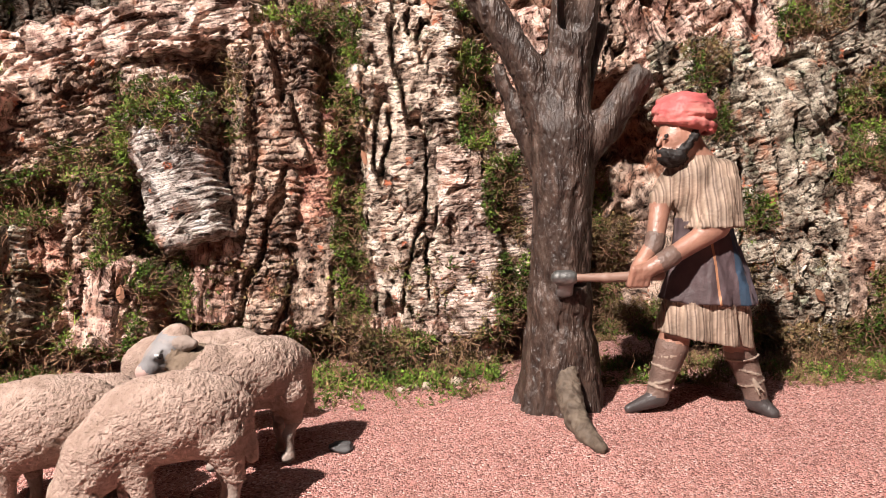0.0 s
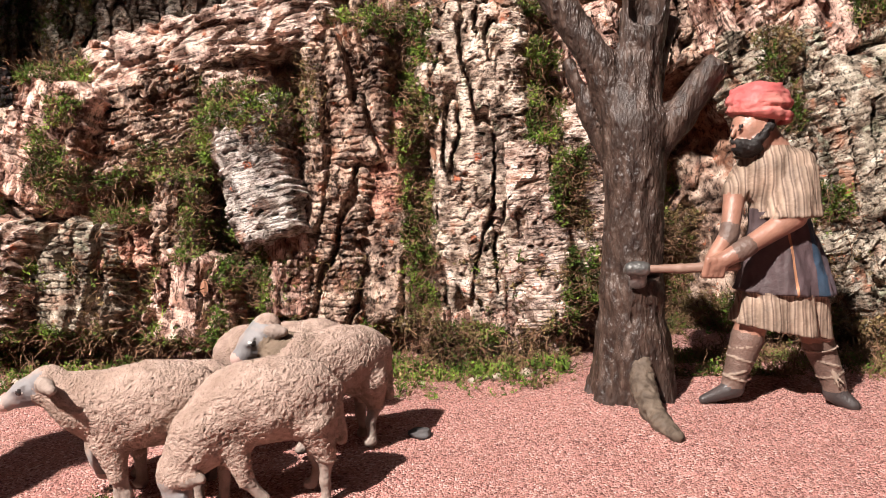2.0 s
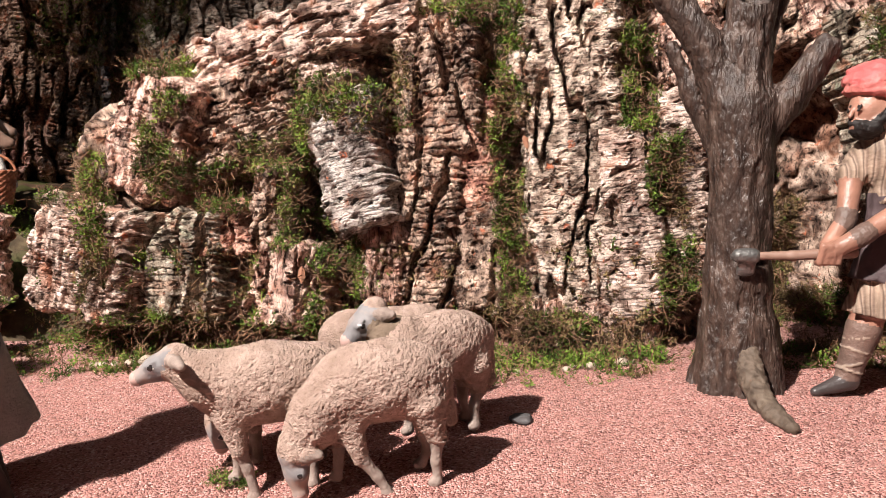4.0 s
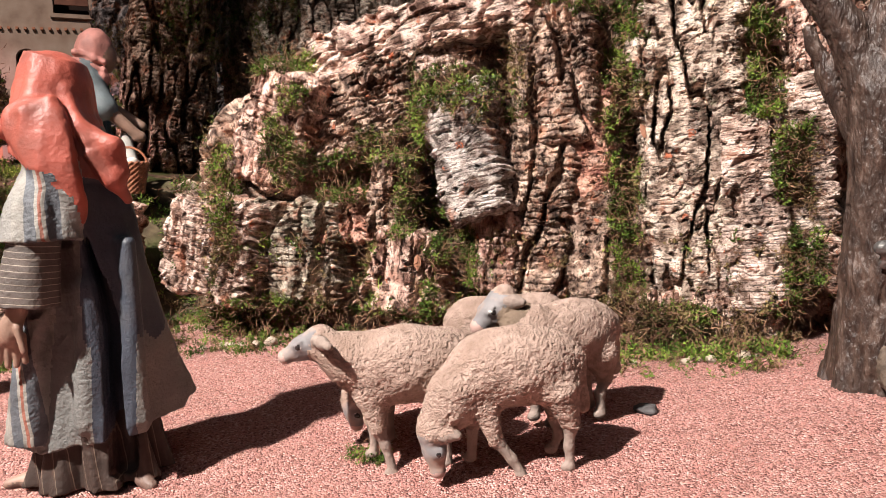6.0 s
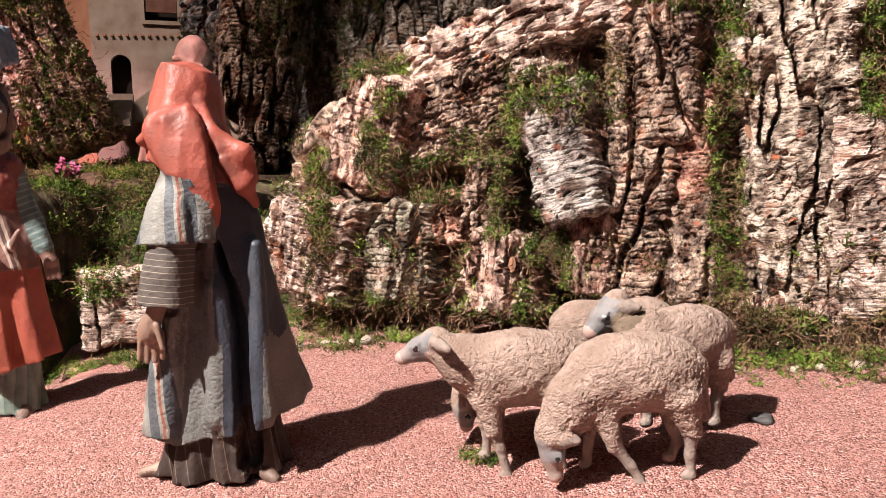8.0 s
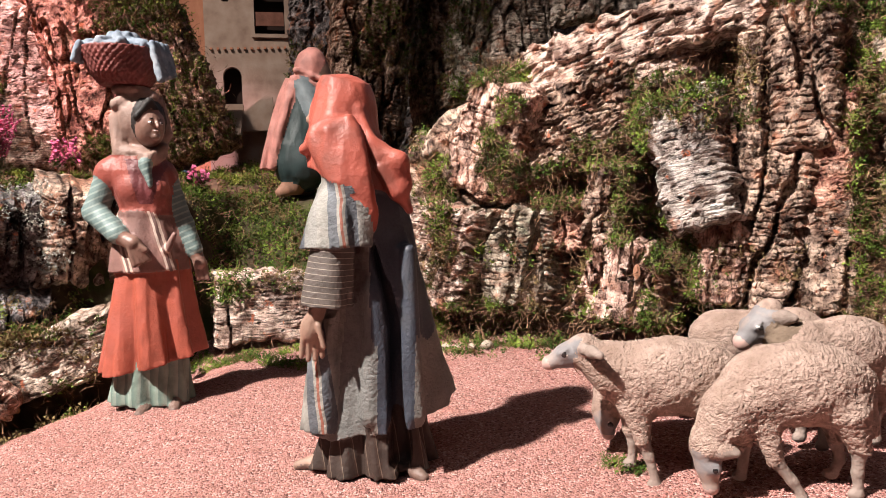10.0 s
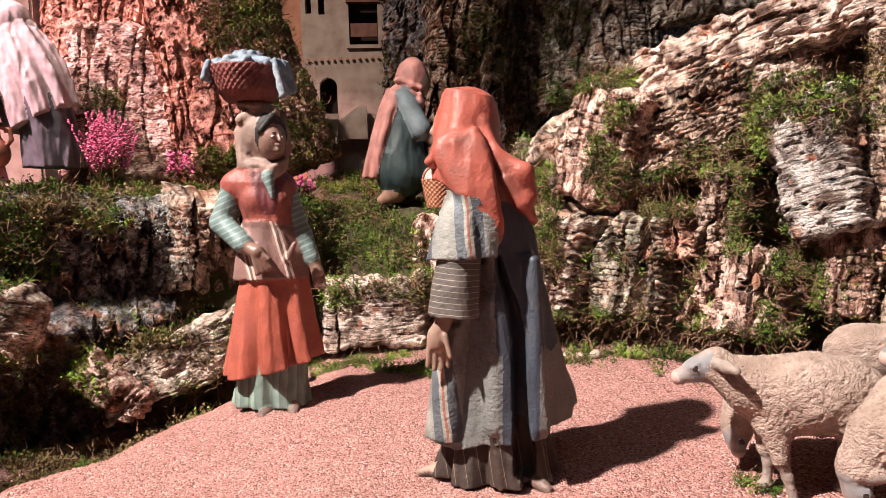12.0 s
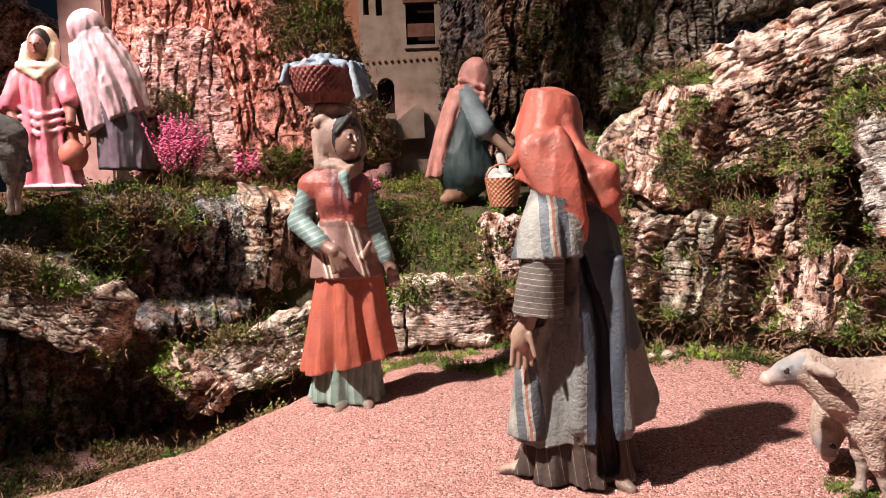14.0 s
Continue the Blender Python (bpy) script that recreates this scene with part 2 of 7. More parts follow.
def cork_material(name, crust, inner, lichen=None, rough=0.9, line_stretch=(1, 1, 1), line_scale=240.0, bump=0.75):
    """Cork oak bark: a grey crust, red-brown where it is broken open, fine layered lines, pits, and lichen."""
    m = material(name, [(0.5 + (p - 0.5) * 0.72, (1.40 * c[0], 1.38 * c[1], 1.40 * c[2])) for p, c in crust], 75, rough, 0, spec=0.15, detail=12.0)
    nt = m.node_tree
    nodes, link = nt.nodes, nt.links.new
    bsdf = nodes["Principled BSDF"]
    tc = next(n for n in nodes if n.bl_idname == "ShaderNodeTexCoord")
    colour = bsdf.inputs["Base Color"].links[0].from_socket
    at = nodes.new("ShaderNodeAttribute")
    at.attribute_name = "broken"
    br = nodes.new("ShaderNodeValToRGB")
    for e, (p, c) in zip(br.color_ramp.elements, inner):
        e.position, e.color = p, (*c, 1)
    nb = nodes.new("ShaderNodeTexNoise")
    nb.inputs["Scale"].default_value, nb.inputs["Detail"].default_value = 120, 5
    link(tc.outputs["Object"], nb.inputs["Vector"])
    link(nb.outputs["Fac"], br.inputs[0])
    mx = nodes.new("ShaderNodeMix")
    mx.data_type = "RGBA"
    link(at.outputs["Fac"], mx.inputs["Factor"])
    link(colour, mx.inputs[6])
    link(br.outputs[0], mx.inputs[7])
    colour = mx.outputs[2]
    if lichen:
        nl = nodes.new("ShaderNodeTexNoise")
        nl.inputs["Scale"].default_value, nl.inputs["Detail"].default_value = 26, 8
        nl.inputs["Roughness"].default_value = 0.7
        link(tc.outputs["Object"], nl.inputs["Vector"])
        mr = nodes.new("ShaderNodeMapRange")
        mr.inputs["From Min"].default_value, mr.inputs["From Max"].default_value = lichen[1], lichen[1] + 0.06
        link(nl.outputs["Fac"], mr.inputs["Value"])
        m2 = nodes.new("ShaderNodeMix")
        m2.data_type = "RGBA"
        link(mr.outputs[0], m2.inputs["Factor"])
        link(colour, m2.inputs[6])
        m2.inputs[7].default_value = (*lichen[0], 1)
        colour = m2.outputs[2]
    mp = nodes.new("ShaderNodeMapping")
    mp.inputs["Scale"].default_value = line_stretch
    link(tc.outputs["Object"], mp.inputs[0])
    n1 = nodes.new("ShaderNodeTexNoise")
    n1.inputs["Scale"].default_value, n1.inputs["Detail"].default_value, n1.inputs["Roughness"].default_value = line_scale, 6, 0.65
    n1.inputs["Distortion"].default_value = 0.25
    link(mp.outputs[0], n1.inputs["Vector"])
    n2 = nodes.new("ShaderNodeTexNoise")
    n2.inputs["Scale"].default_value, n2.inputs["Detail"].default_value, n2.inputs["Roughness"].default_value = 520, 5, 0.72
    link(tc.outputs["Object"], n2.inputs["Vector"])
    # Low spots of the relief darken: grime, plus crack shade put into the colour.
    for src, low, high, floor_, top_ in ((n1, 0.41, 0.455, 0.26, 1.0), (n2, 0.39, 0.435, 0.26, 1.05)):
        mr = nodes.new("ShaderNodeMapRange")
        mr.inputs["From Min"].default_value, mr.inputs["From Max"].default_value = low, high
        mr.inputs["To Min"].default_value, mr.inputs["To Max"].default_value = floor_, top_
        link(src.outputs["Fac"], mr.inputs["Value"])
        grime_shade = nodes.new("ShaderNodeMix")
        grime_shade.data_type, grime_shade.blend_type = "RGBA", "MULTIPLY"
        grime_shade.inputs["Factor"].default_value = 1.0
        link(colour, grime_shade.inputs[6])
        link(mr.outputs[0], grime_shade.inputs[7])
        colour = grime_shade.outputs[2]
    # rusty blotches and broad grey stains
    for sc_, lo_, hi_, tone, mode, most in ((34, 0.555, 0.64, (0.42, 0.190, 0.115), "MIX", 0.75), (13, 0.50, 0.66, (0.46, 0.44, 0.44), "MULTIPLY", 1.0), (48, 0.47, 0.60, (0.34, 0.29, 0.27), "MULTIPLY", 1.0),
                                            (70, 0.635, 0.67, (0.50, 0.150, 0.075), "MIX", 0.85)):
        nr = nodes.new("ShaderNodeTexNoise")
        nr.inputs["Scale"].default_value, nr.inputs["Detail"].default_value, nr.inputs["Roughness"].default_value = sc_, 7, 0.65
        link(tc.outputs["Object"], nr.inputs["Vector"])
        mr = nodes.new("ShaderNodeMapRange")
        mr.inputs["From Min"].default_value, mr.inputs["From Max"].default_value, mr.inputs["To Max"].default_value = lo_, hi_, most
        link(nr.outputs["Fac"], mr.inputs["Value"])
        st_ = nodes.new("ShaderNodeMix")
        st_.data_type, st_.blend_type = "RGBA", mode
        link(mr.outputs[0], st_.inputs["Factor"])
        link(colour, st_.inputs[6])
        st_.inputs[7].default_value = (*tone, 1)
        colour = st_.outputs[2]
    link(colour, bsdf.inputs["Base Color"])
    add = nodes.new("ShaderNodeMath")
    add.operation = "MULTIPLY_ADD"
    link(n2.outputs["Fac"], add.inputs[0])
    add.inputs[1].default_value = 0.5
    link(n1.outputs["Fac"], add.inputs[2])
    bp = nodes.new("ShaderNodeBump")
    bp.inputs["Strength"].default_value, bp.inputs["Distance"].default_value = bump, 0.006
    link(add.outputs[0], bp.inputs["Height"])
    link(bp.outputs[0], bsdf.inputs["Normal"])
    return m


RED_CORK = [(0.35, (0.24, 0.11, 0.07)), (0.7, (0.56, 0.27, 0.175))]
CORK = {
    "grey": cork_material("cork_grey", [(0.3, (0.153, 0.111, 0.084)), (0.45, (0.404, 0.318, 0.254)), (0.58, (0.561, 0.464, 0.378)), (0.72, (0.696, 0.610, 0.524))], RED_CORK, ((0.46, 0.47, 0.32), 0.60), line_stretch=(0.5, 0.5, 1.6)),
    "tan": cork_material("cork_tan", [(0.3, (0.17, 0.115, 0.090)), (0.45, (0.45, 0.345, 0.285)), (0.6, (0.60, 0.485, 0.415)), (0.75, (0.72, 0.62, 0.545))], RED_CORK, None, line_stretch=(0.25, 0.25, 2.4), line_scale=200),
    "dark": cork_material("cork_dark", [(0.3, (0.100, 0.068, 0.055)), (0.45, (0.288, 0.203, 0.157)), (0.6, (0.462, 0.344, 0.266)), (0.75, (0.623, 0.493, 0.401))], RED_CORK, ((0.30, 0.31, 0.18), 0.68), line_stretch=(1, 1, 0.6)),
    "pink": cork_material("cork_pink", [(0.3, (0.233, 0.126, 0.099)), (0.45, (0.518, 0.346, 0.282)), (0.6, (0.664, 0.492, 0.406)), (0.75, (0.739, 0.589, 0.503))], RED_CORK, None, line_stretch=(2.0, 2.0, 0.4), line_scale=160),
    "rose": cork_material("cork_rose", [(0.3, (0.243, 0.150, 0.122)), (0.45, (0.510, 0.381, 0.316)), (0.6, (0.636, 0.507, 0.433)), (0.75, (0.720, 0.600, 0.526))], RED_CORK, None, line_stretch=(0.22, 0.22, 2.6), line_scale=190),
    "pale": cork_material("cork_pale", [(0.3, (0.172, 0.142, 0.126)), (0.42, (0.360, 0.317, 0.281)), (0.6, (0.490, 0.443, 0.403)), (0.75, (0.562, 0.533, 0.497))], RED_CORK, None, line_stretch=(0.3, 0.3, 2.2), line_scale=190),
    "lichen": cork_material("cork_lichened", [(0.3, (0.105, 0.084, 0.064)), (0.45, (0.290, 0.246, 0.190)), (0.6, (0.420, 0.370, 0.295)), (0.72, (0.560, 0.515, 0.430))], RED_CORK, ((0.50, 0.52, 0.38), 0.56)),
    "red": cork_material("cork_red", [(0.3, (0.185, 0.077, 0.061)), (0.45, (0.441, 0.226, 0.162)), (0.6, (0.585, 0.348, 0.263)), (0.75, (0.684, 0.469, 0.372))], RED_CORK, None),
    # Bark lying in shade: the dimness is put into these dark bluish tones.
    "shade": cork_material("cork_shaded", [(0.3, (0.043, 0.039, 0.041)), (0.45, (0.113, 0.103, 0.103)), (0.6, (0.205, 0.184, 0.181)), (0.75, (0.356, 0.335, 0.324))], RED_CORK, ((0.45, 0.46, 0.42), 0.68)),
}
SUPPORTS = []
CORK_COUNT = [0]


def cork(x, y, z, w, h, d, look_of="grey", style="lump", lean=0.0, turn=0.0, tip=0.0, step=0.0013, label="", rough=1.0, red=0.25, taper=0.0, name="cork_bark"):
    """A slab of bark whose face looks towards -y: w across, h along its grain, d deep; lean turns it in its own plane."""
    CORK_COUNT[0] += 1
    sd = CORK_COUNT[0] * 7.31
    nu, nv = max(10, int(w / step)), max(10, int(h / step))
    s, t = np.meshgrid(np.linspace(-1, 1, nu), np.linspace(-1, 1, nv), indexing="ij")
    edge_a = fbm(t * h * 22 + sd, 0.3 * s, sd * 1.7, 3)
    edge_b = fbm(s * w * 22 + sd, 0.3 * t, sd * 2.3, 3)
    px = 0.5 * w * s * (1 - taper * t) + 0.0075 * edge_a * np.minimum(1, w / 0.06) + 0.004 * fbm(t * h * 90, 0.2 * s, sd, 2)
    pz = 0.5 * h * t + 0.0075 * edge_b * np.minimum(1, h / 0.06)
    prof = np.clip(1 - np.abs(s) ** 13, 0, 1) ** 0.5 * np.clip(1 - np.abs(t) ** 20, 0, 1) ** 0.5
    bulge = 0.66 + 0.34 * np.sqrt(np.clip(1 - s * s, 0, 1))
    qx, qz = px + sd, pz - sd * 0.6
    n = CORK_COUNT[0]
    warp = 0.0035 * fbm(qx * 30, qz * 30, sd, 3) + 0.0018 * fbm(qx * 150, qz * 150, sd, 2)
    # grain runs up the slab, or along its width for a lying one
    gx_, gz_ = (qz, qx) if style == "grain" else (qx, qz)
    freq, width_, deep, most, row_h, row_d, plate = {
        "layer": (21, 0.075, 0.018, -0.02, 0.0046, 0.0013, 0.0024), "grain": (60, 0.16, 0.0060, -0.05, 0.016, 0.0015, 0.0028),
        "lump": (29, 0.11, 0.019, -0.15, 0.0060, 0.0010, 0.0040), "furrow": (34, 0.16, 0.020, -0.35, 0.0075, 0.0032, 0.0052),
        "ribs": (75, 0.30, 0.0042, -0.5, 0.0085, 0.0022, 0.0026)}[style]
    # long fissures, open here and closed there
    g = fbm((gx_ + 0.8 * warp) * freq, gz_ * freq * 0.20, sd, 2)
    g2 = fbm((gx_ + warp) * freq * 1.9, gz_ * freq * 0.5, sd + 31, 2)
    mask = smooth(most - 0.12, most + 0.12, perlin(gx_ * 16, gz_ * 7, sd + 3))
    fissure = (1 - smooth(0.0, width_, np.abs(g))) * mask
    fissure = np.maximum(fissure, 0.6 * (1 - smooth(0.0, width_, np.abs(g2))) * (1 - mask) * (style != "layer"))
    # fine cracks across the grain, and the plates that they cut, each with its own jut
    lay = (gz_ + 0.0014 * fbm(gx_ * 16, gz_ * 9, sd, 2) + 0.0014 * fbm(gx_ * 110, gz_ * 70, sd + 5, 2)) / row_h
    row = np.floor(lay)
    fr = lay - row
    seam = (1 - smooth(0.0, 0.24, np.minimum(fr, 1 - fr))) * smooth(-0.25, 0.20, perlin(gx_ * 48 + row * 3.7, row * 0.9, sd))
    c1, c2, chip = cells((gx_ + 0.6 * warp) * (75 if style != "grain" else 130), lay * 0.5 + 0.35 * perlin(gx_ * 60, lay * 0.3, sd), n + 11)
    d1, d2, crumb = cells((qx + 0.5 * warp) * 190, (qz + 0.5 * warp) * 240, n + 23)
    edge = 1 - smooth(0.0, 0.10, c2 - c1)
    step_up = 0.5 * (0.55 * (fr - 0.5) + (np.sin(row * 12.9898 + n) * 43758.5453) % 1.0)
    grit = 0.5 - np.abs(fbm(qx * 190, qz * 230, sd, 3))
    loose = smooth(-0.05, 0.30, perlin(qx * 20, qz * 13, sd + 12))
    disp = -deep * np.sqrt(fissure) - row_d * seam + plate * (chip - 0.5) * (0.4 + 0.9 * loose) - 0.0022 * edge * loose + 0.0006 * step_up + 0.0011 * (crumb - 0.5) * (0.3 + loose) + 0.0010 * grit
    broken = (chip < 0.14) * 0.7 * loose + 0.30 * fissure
    disp = disp + 0.0060 * fbm(qx * 14, qz * 9, sd, 2)
    pits = perlin(qx * 105, qz * 125, sd + 4)
    disp = disp - 0.0055 * smooth(0.46, 0.60, pits)
    rim = 1 - prof
    patch = smooth(0.05, 0.4, perlin(qx * 26, qz * 26, sd + 9))
    broken = np.clip(broken * red * 2.2 + smooth(0.55, 0.95, rim) * red * 2.0 * patch + red * 1.2 * smooth(0.35, 0.6, perlin(qx * 40, qz * 40, sd)), 0, 1)
    depth = np.maximum(d * prof * bulge + rough * disp * smooth(0.0, 0.35, prof), 0.001 * prof)
    co = np.stack([px, -depth, pz], -1).reshape(-1, 3)
    ids = np.arange(nu * nv).reshape(nu, nv)
    faces = np.stack([ids[:-1, :-1], ids[1:, :-1], ids[1:, 1:], ids[:-1, 1:]], -1).reshape(-1, 4)
    # a plain back closes the slab
    border = np.concatenate([ids[:, 0], ids[-1, 1:], ids[-2::-1, -1], ids[0, -2:0:-1]])
    back = co[border] * (0.97, 0, 0.97) + (0, 0.006, 0)
    nb = len(border)
    b0 = len(co)
    co = np.concatenate([co, back, [[0, 0.007, 0]]])
    i = np.arange(nb)
    j = (i + 1) % nb
    sides = np.stack([border[j], border[i], b0 + i, b0 + j], -1)
    fan = np.stack([b0 + j, b0 + i, np.full(nb, b0 + nb), np.full(nb, b0 + nb)], -1)
    tri = np.concatenate([faces[:, [0, 1, 2]], faces[:, [0, 2, 3]], sides[:, [0, 1, 2]], sides[:, [0, 2, 3]], fan[:, :3]])
    ob = mesh_object(name, co, tri, [CORK[look_of]], soft=False)
    a = ob.data.attributes.new("broken", "FLOAT", "POINT")
    a.data.foreach_set("value", np.concatenate([broken.ravel(), np.ones(nb + 1)]).astype(np.float32))
    ob.matrix_world = pose(x, y, z) @ pose(0, 0, 0, 0, 0, turn) @ pose(0, 0, 0, tip, 0, 0) @ pose(0, 0, 0, 0, lean, 0)
    SUPPORTS.append(ob)
    return tagged(ob, label or "rough cork oak bark slab standing in the rock face", "bark", "bark slabs of the rock face")

# ---- ground and shell of the place ----
def ground_z(x, y):
    z = -0.0058 + 0.018 * x + 0.0343 * np.minimum(y, 0.75)
    for cx, cy, r, h in ((0.12, 0.56, 0.12, 0.008), (-0.11, 0.50, 0.07, 0.006), (-0.235, 0.37, 0.09, -0.005), (-0.04, 0.64, 0.08, -0.006), (-0.07, 0.50, 0.03, -0.004),
                         (-0.62, 0.34, 0.14, 0.006), (-0.42, 0.62, 0.10, 0.008), (0.33, 0.56, 0.1, 0.006)):
        z = z + h * np.exp(-((x - cx) ** 2 + (y - cy) ** 2) / r ** 2)
    # the bank falls away to the mossy ditch beside the path
    side = (x + 0.735) + 0.10 * np.clip(0.25 - y, 0, 1) * 0.3 + 0.012 * np.sin(y * 21)
    return z - 0.05 * smooth(0.03, -0.10, side) * smooth(0.62, 0.45, y)


gravel = bpy.data.materials.new("pink_gravel")
gravel.use_nodes = True
gn, gl = gravel.node_tree.nodes, gravel.node_tree.links.new
gb = gn["Principled BSDF"]
gb.inputs["Roughness"].default_value = 0.85
gb.inputs["Specular IOR Level"].default_value = 0.25
gtc = gn.new("ShaderNodeTexCoord")
gv = gn.new("ShaderNodeTexVoronoi")
gv.inputs["Scale"].default_value = 720
gl(gtc.outputs["Object"], gv.inputs["Vector"])
gr = gn.new("ShaderNodeValToRGB")
stops = [(0.0, (0.15, 0.060, 0.052)), (0.25, (0.34, 0.155, 0.132)), (0.55, (0.45, 0.220, 0.190)), (0.8, (0.54, 0.285, 0.248)), (0.95, (0.64, 0.42, 0.375))]
for s_ in range(3):
    gr.color_ramp.elements.new(0.5)
for e_, (p_, c_) in zip(gr.color_ramp.elements, stops):
    e_.position, e_.color = p_, (*c_, 1)
gs = gn.new("ShaderNodeSeparateColor")
gl(gv.outputs["Color"], gs.inputs[0])
gl(gs.outputs[0], gr.inputs[0])
gl(gr.outputs[0], gb.inputs["Base Color"])
gi = gn.new("ShaderNodeMath")
gi.operation = "MULTIPLY_ADD"
gi.inputs[1].default_value, gi.inputs[2].default_value = -1.0, 1.0
gl(gv.outputs["Distance"], gi.inputs[0])
gbp = gn.new("ShaderNodeBump")
gbp.inputs["Strength"].default_value, gbp.inputs["Distance"].default_value = 1.0, 0.0024
gl(gi.outputs[0], gbp.inputs["Height"])
gl(gbp.outputs[0], gb.inputs["Normal"])

gx, gy = np.meshgrid(np.arange(-1.25, 0.95, 0.006), np.arange(-0.25, 0.85, 0.006), indexing="ij")
gz = ground_z(gx, gy) + 0.0030 * fbm(gx * 18, gy * 18, 0.3, 4) + 0.0026 * fbm(gx * 7 + gy * 6, gy * 16, 5.3, 2) + 0.0010 * fbm(gx * 110, gy * 110, 2.0, 2)
gids = np.arange(gx.size).reshape(gx.shape)
gf = np.stack([gids[:-1, :-1], gids[1:, :-1], gids[1:, 1:], gids[:-1, 1:]], -1).reshape(-1, 4)
ground = mesh_object("ground", np.stack([gx, gy, gz], -1).reshape(-1, 3), gf, [gravel])
tagged(ground, "pink crushed gravel spread over the ground of the display", "ground", kind="structure")
SUPPORTS.append(ground)

# loose grains on the sheet
OCTA = np.array([(1, 0, 0), (-1, 0, 0), (0, 1, 0), (0, -1, 0), (0, 0, 1), (0, 0, -1)], float)
OCTF = np.array([(0, 2, 4), (2, 1, 4), (1, 3, 4), (3, 0, 4), (2, 0, 5), (1, 2, 5), (3, 1, 5), (0, 3, 5)])
grain_mat = material("gravel_grain", [(0.3, (0.39, 0.175, 0.150)), (0.7, (0.52, 0.255, 0.220))], 20, 0.8, 0, island=0.2)


def scatter(name, template, tfaces, places, scales, mats, kind_label, category, indices=None, spin="any", parent=None, normals=None):
    """Many small loose bits as one object: the template turned at random and set at each place."""
    n = len(places)
    a = RNG.uniform(0, 2 * np.pi, n)
    if spin == "any":
        q = RNG.normal(size=(n, 4))
        q /= np.linalg.norm(q, axis=1)[:, None]
        w, x, y, z = q.T
        R = np.stack([1 - 2 * (y * y + z * z), 2 * (x * y - z * w), 2 * (x * z + y * w), 2 * (x * y + z * w), 1 - 2 * (x * x + z * z), 2 * (y * z - x * w),
                      2 * (x * z - y * w), 2 * (y * z + x * w), 1 - 2 * (x * x + y * y)], 1).reshape(n, 3, 3)
    else:
        up = normals + RNG.normal(scale=spin, size=(n, 3))
        up /= np.linalg.norm(up, axis=1)[:, None]
        ref = RNG.normal(size=(n, 3))
        rx = np.cross(up, ref)
        rx /= np.linalg.norm(rx, axis=1)[:, None] + 1e-9
        R = np.stack([rx, np.cross(up, rx), up], 2)
    scales = np.asarray(scales)
    if scales.ndim == 1:
        scales = np.repeat(scales[:, None], 3, 1)
    v = np.einsum("nij,nkj->nki", R, template[None] * scales[:, None, :]) + places[:, None, :]
    f = tfaces[None] + (np.arange(n) * len(template))[:, None, None]
    idx = None if indices is None else np.tile(indices, n)
    ob = mesh_object(name, v.reshape(-1, 3), f.reshape(-1, tfaces.shape[1]), mats, parent, indices=idx, soft=False)
    return tagged(ob, kind_label, category, kind="stuff")


ng = 45000
px_ = RNG.uniform(-0.80, 0.45, ng)
py_ = 0.16 + 0.48 * RNG.uniform(0, 1, ng) ** 1.3
pl_ = np.stack([px_, py_, ground_z(px_, py_) + 0.0030 * fbm(px_ * 18, py_ * 18, 0.3, 4) + 0.0026 * fbm(px_ * 7 + py_ * 6, py_ * 16, 5.3, 2) + 0.0003], 1)
scatter("loose_gravel", OCTA, OCTF, pl_, RNG.uniform(0.0005, 0.0011, (ng, 3)), [grain_mat], "loose pink gravel grains lying on the ground", "gravel")

plaster_dark = material("hall_paint", [(0.3, (0.05, 0.05, 0.055)), (0.7, (0.08, 0.08, 0.085))], 3, 0.9, 0.1, 80)
sky_blue = material("glowing_painted_sky", [(0.3, (0.16, 0.26, 0.42)), (0.7, (0.24, 0.36, 0.52))], 2, 0.9, 0.05, 90)
# The backdrop glows by itself in place of lamp light falling on it.
sky_blue.node_tree.nodes["Principled BSDF"].inputs["Emission Color"].default_value = (0.20, 0.33, 0.52, 1)
sky_blue.node_tree.nodes["Principled BSDF"].inputs["Emission Strength"].default_value = 0.55
table_wood = material("table_wood", [(0.3, (0.10, 0.06, 0.035)), (0.7, (0.16, 0.10, 0.06))], 12, 0.7, 0.2, 120, stretch=(1, 6, 6))


def box(name, low, high, mat, label="", category="", kind="structure", bevel=0.0, parent=None):
    bm = bmesh.new()
    bmesh.ops.create_cube(bm, size=1)
    for v in bm.verts:
        v.co = Vector([low[i] + (high[i] - low[i]) * (v.co[i] + 0.5) for i in range(3)])
    if bevel:
        bmesh.ops.bevel(bm, geom=bm.edges[:], offset=bevel, segments=2, affect="EDGES")
    ob = part(name, bm, mat, parent)
    if label:
        tagged(ob, label, category, kind=kind)
    return ob


box("floor", (-5, -4, -1.02), (4, 4.2, -0.95), plaster_dark, "dark hall floor under the display table", "floor")
box("ceiling", (-5, -4, 3.0), (4, 4.2, 3.1), plaster_dark, "dark ceiling of the exhibition hall", "ceiling")
box("wall_west", (-5.1, -4, -1), (-5, 4.2, 3), plaster_dark, "dark painted hall wall", "wall")
box("wall_east", (4, -4, -1), (4.1, 4.2, 3), plaster_dark, "dark painted hall wall", "wall")
box("wall_south", (-5, -4.1, -1), (4, -4, 3), plaster_dark, "dark painted hall wall", "wall")
box("backdrop", (-5, 3.2, -1), (4, 3.3, 3), sky_blue, "pale blue painted sky, faintly glowing, behind the model landscape", "backdrop")
box("display_table", (-3.2, -0.25, -0.95), (0.95, 3.0, -0.07), table_wood, "dark wooden table that carries the model landscape", "table", "structure")

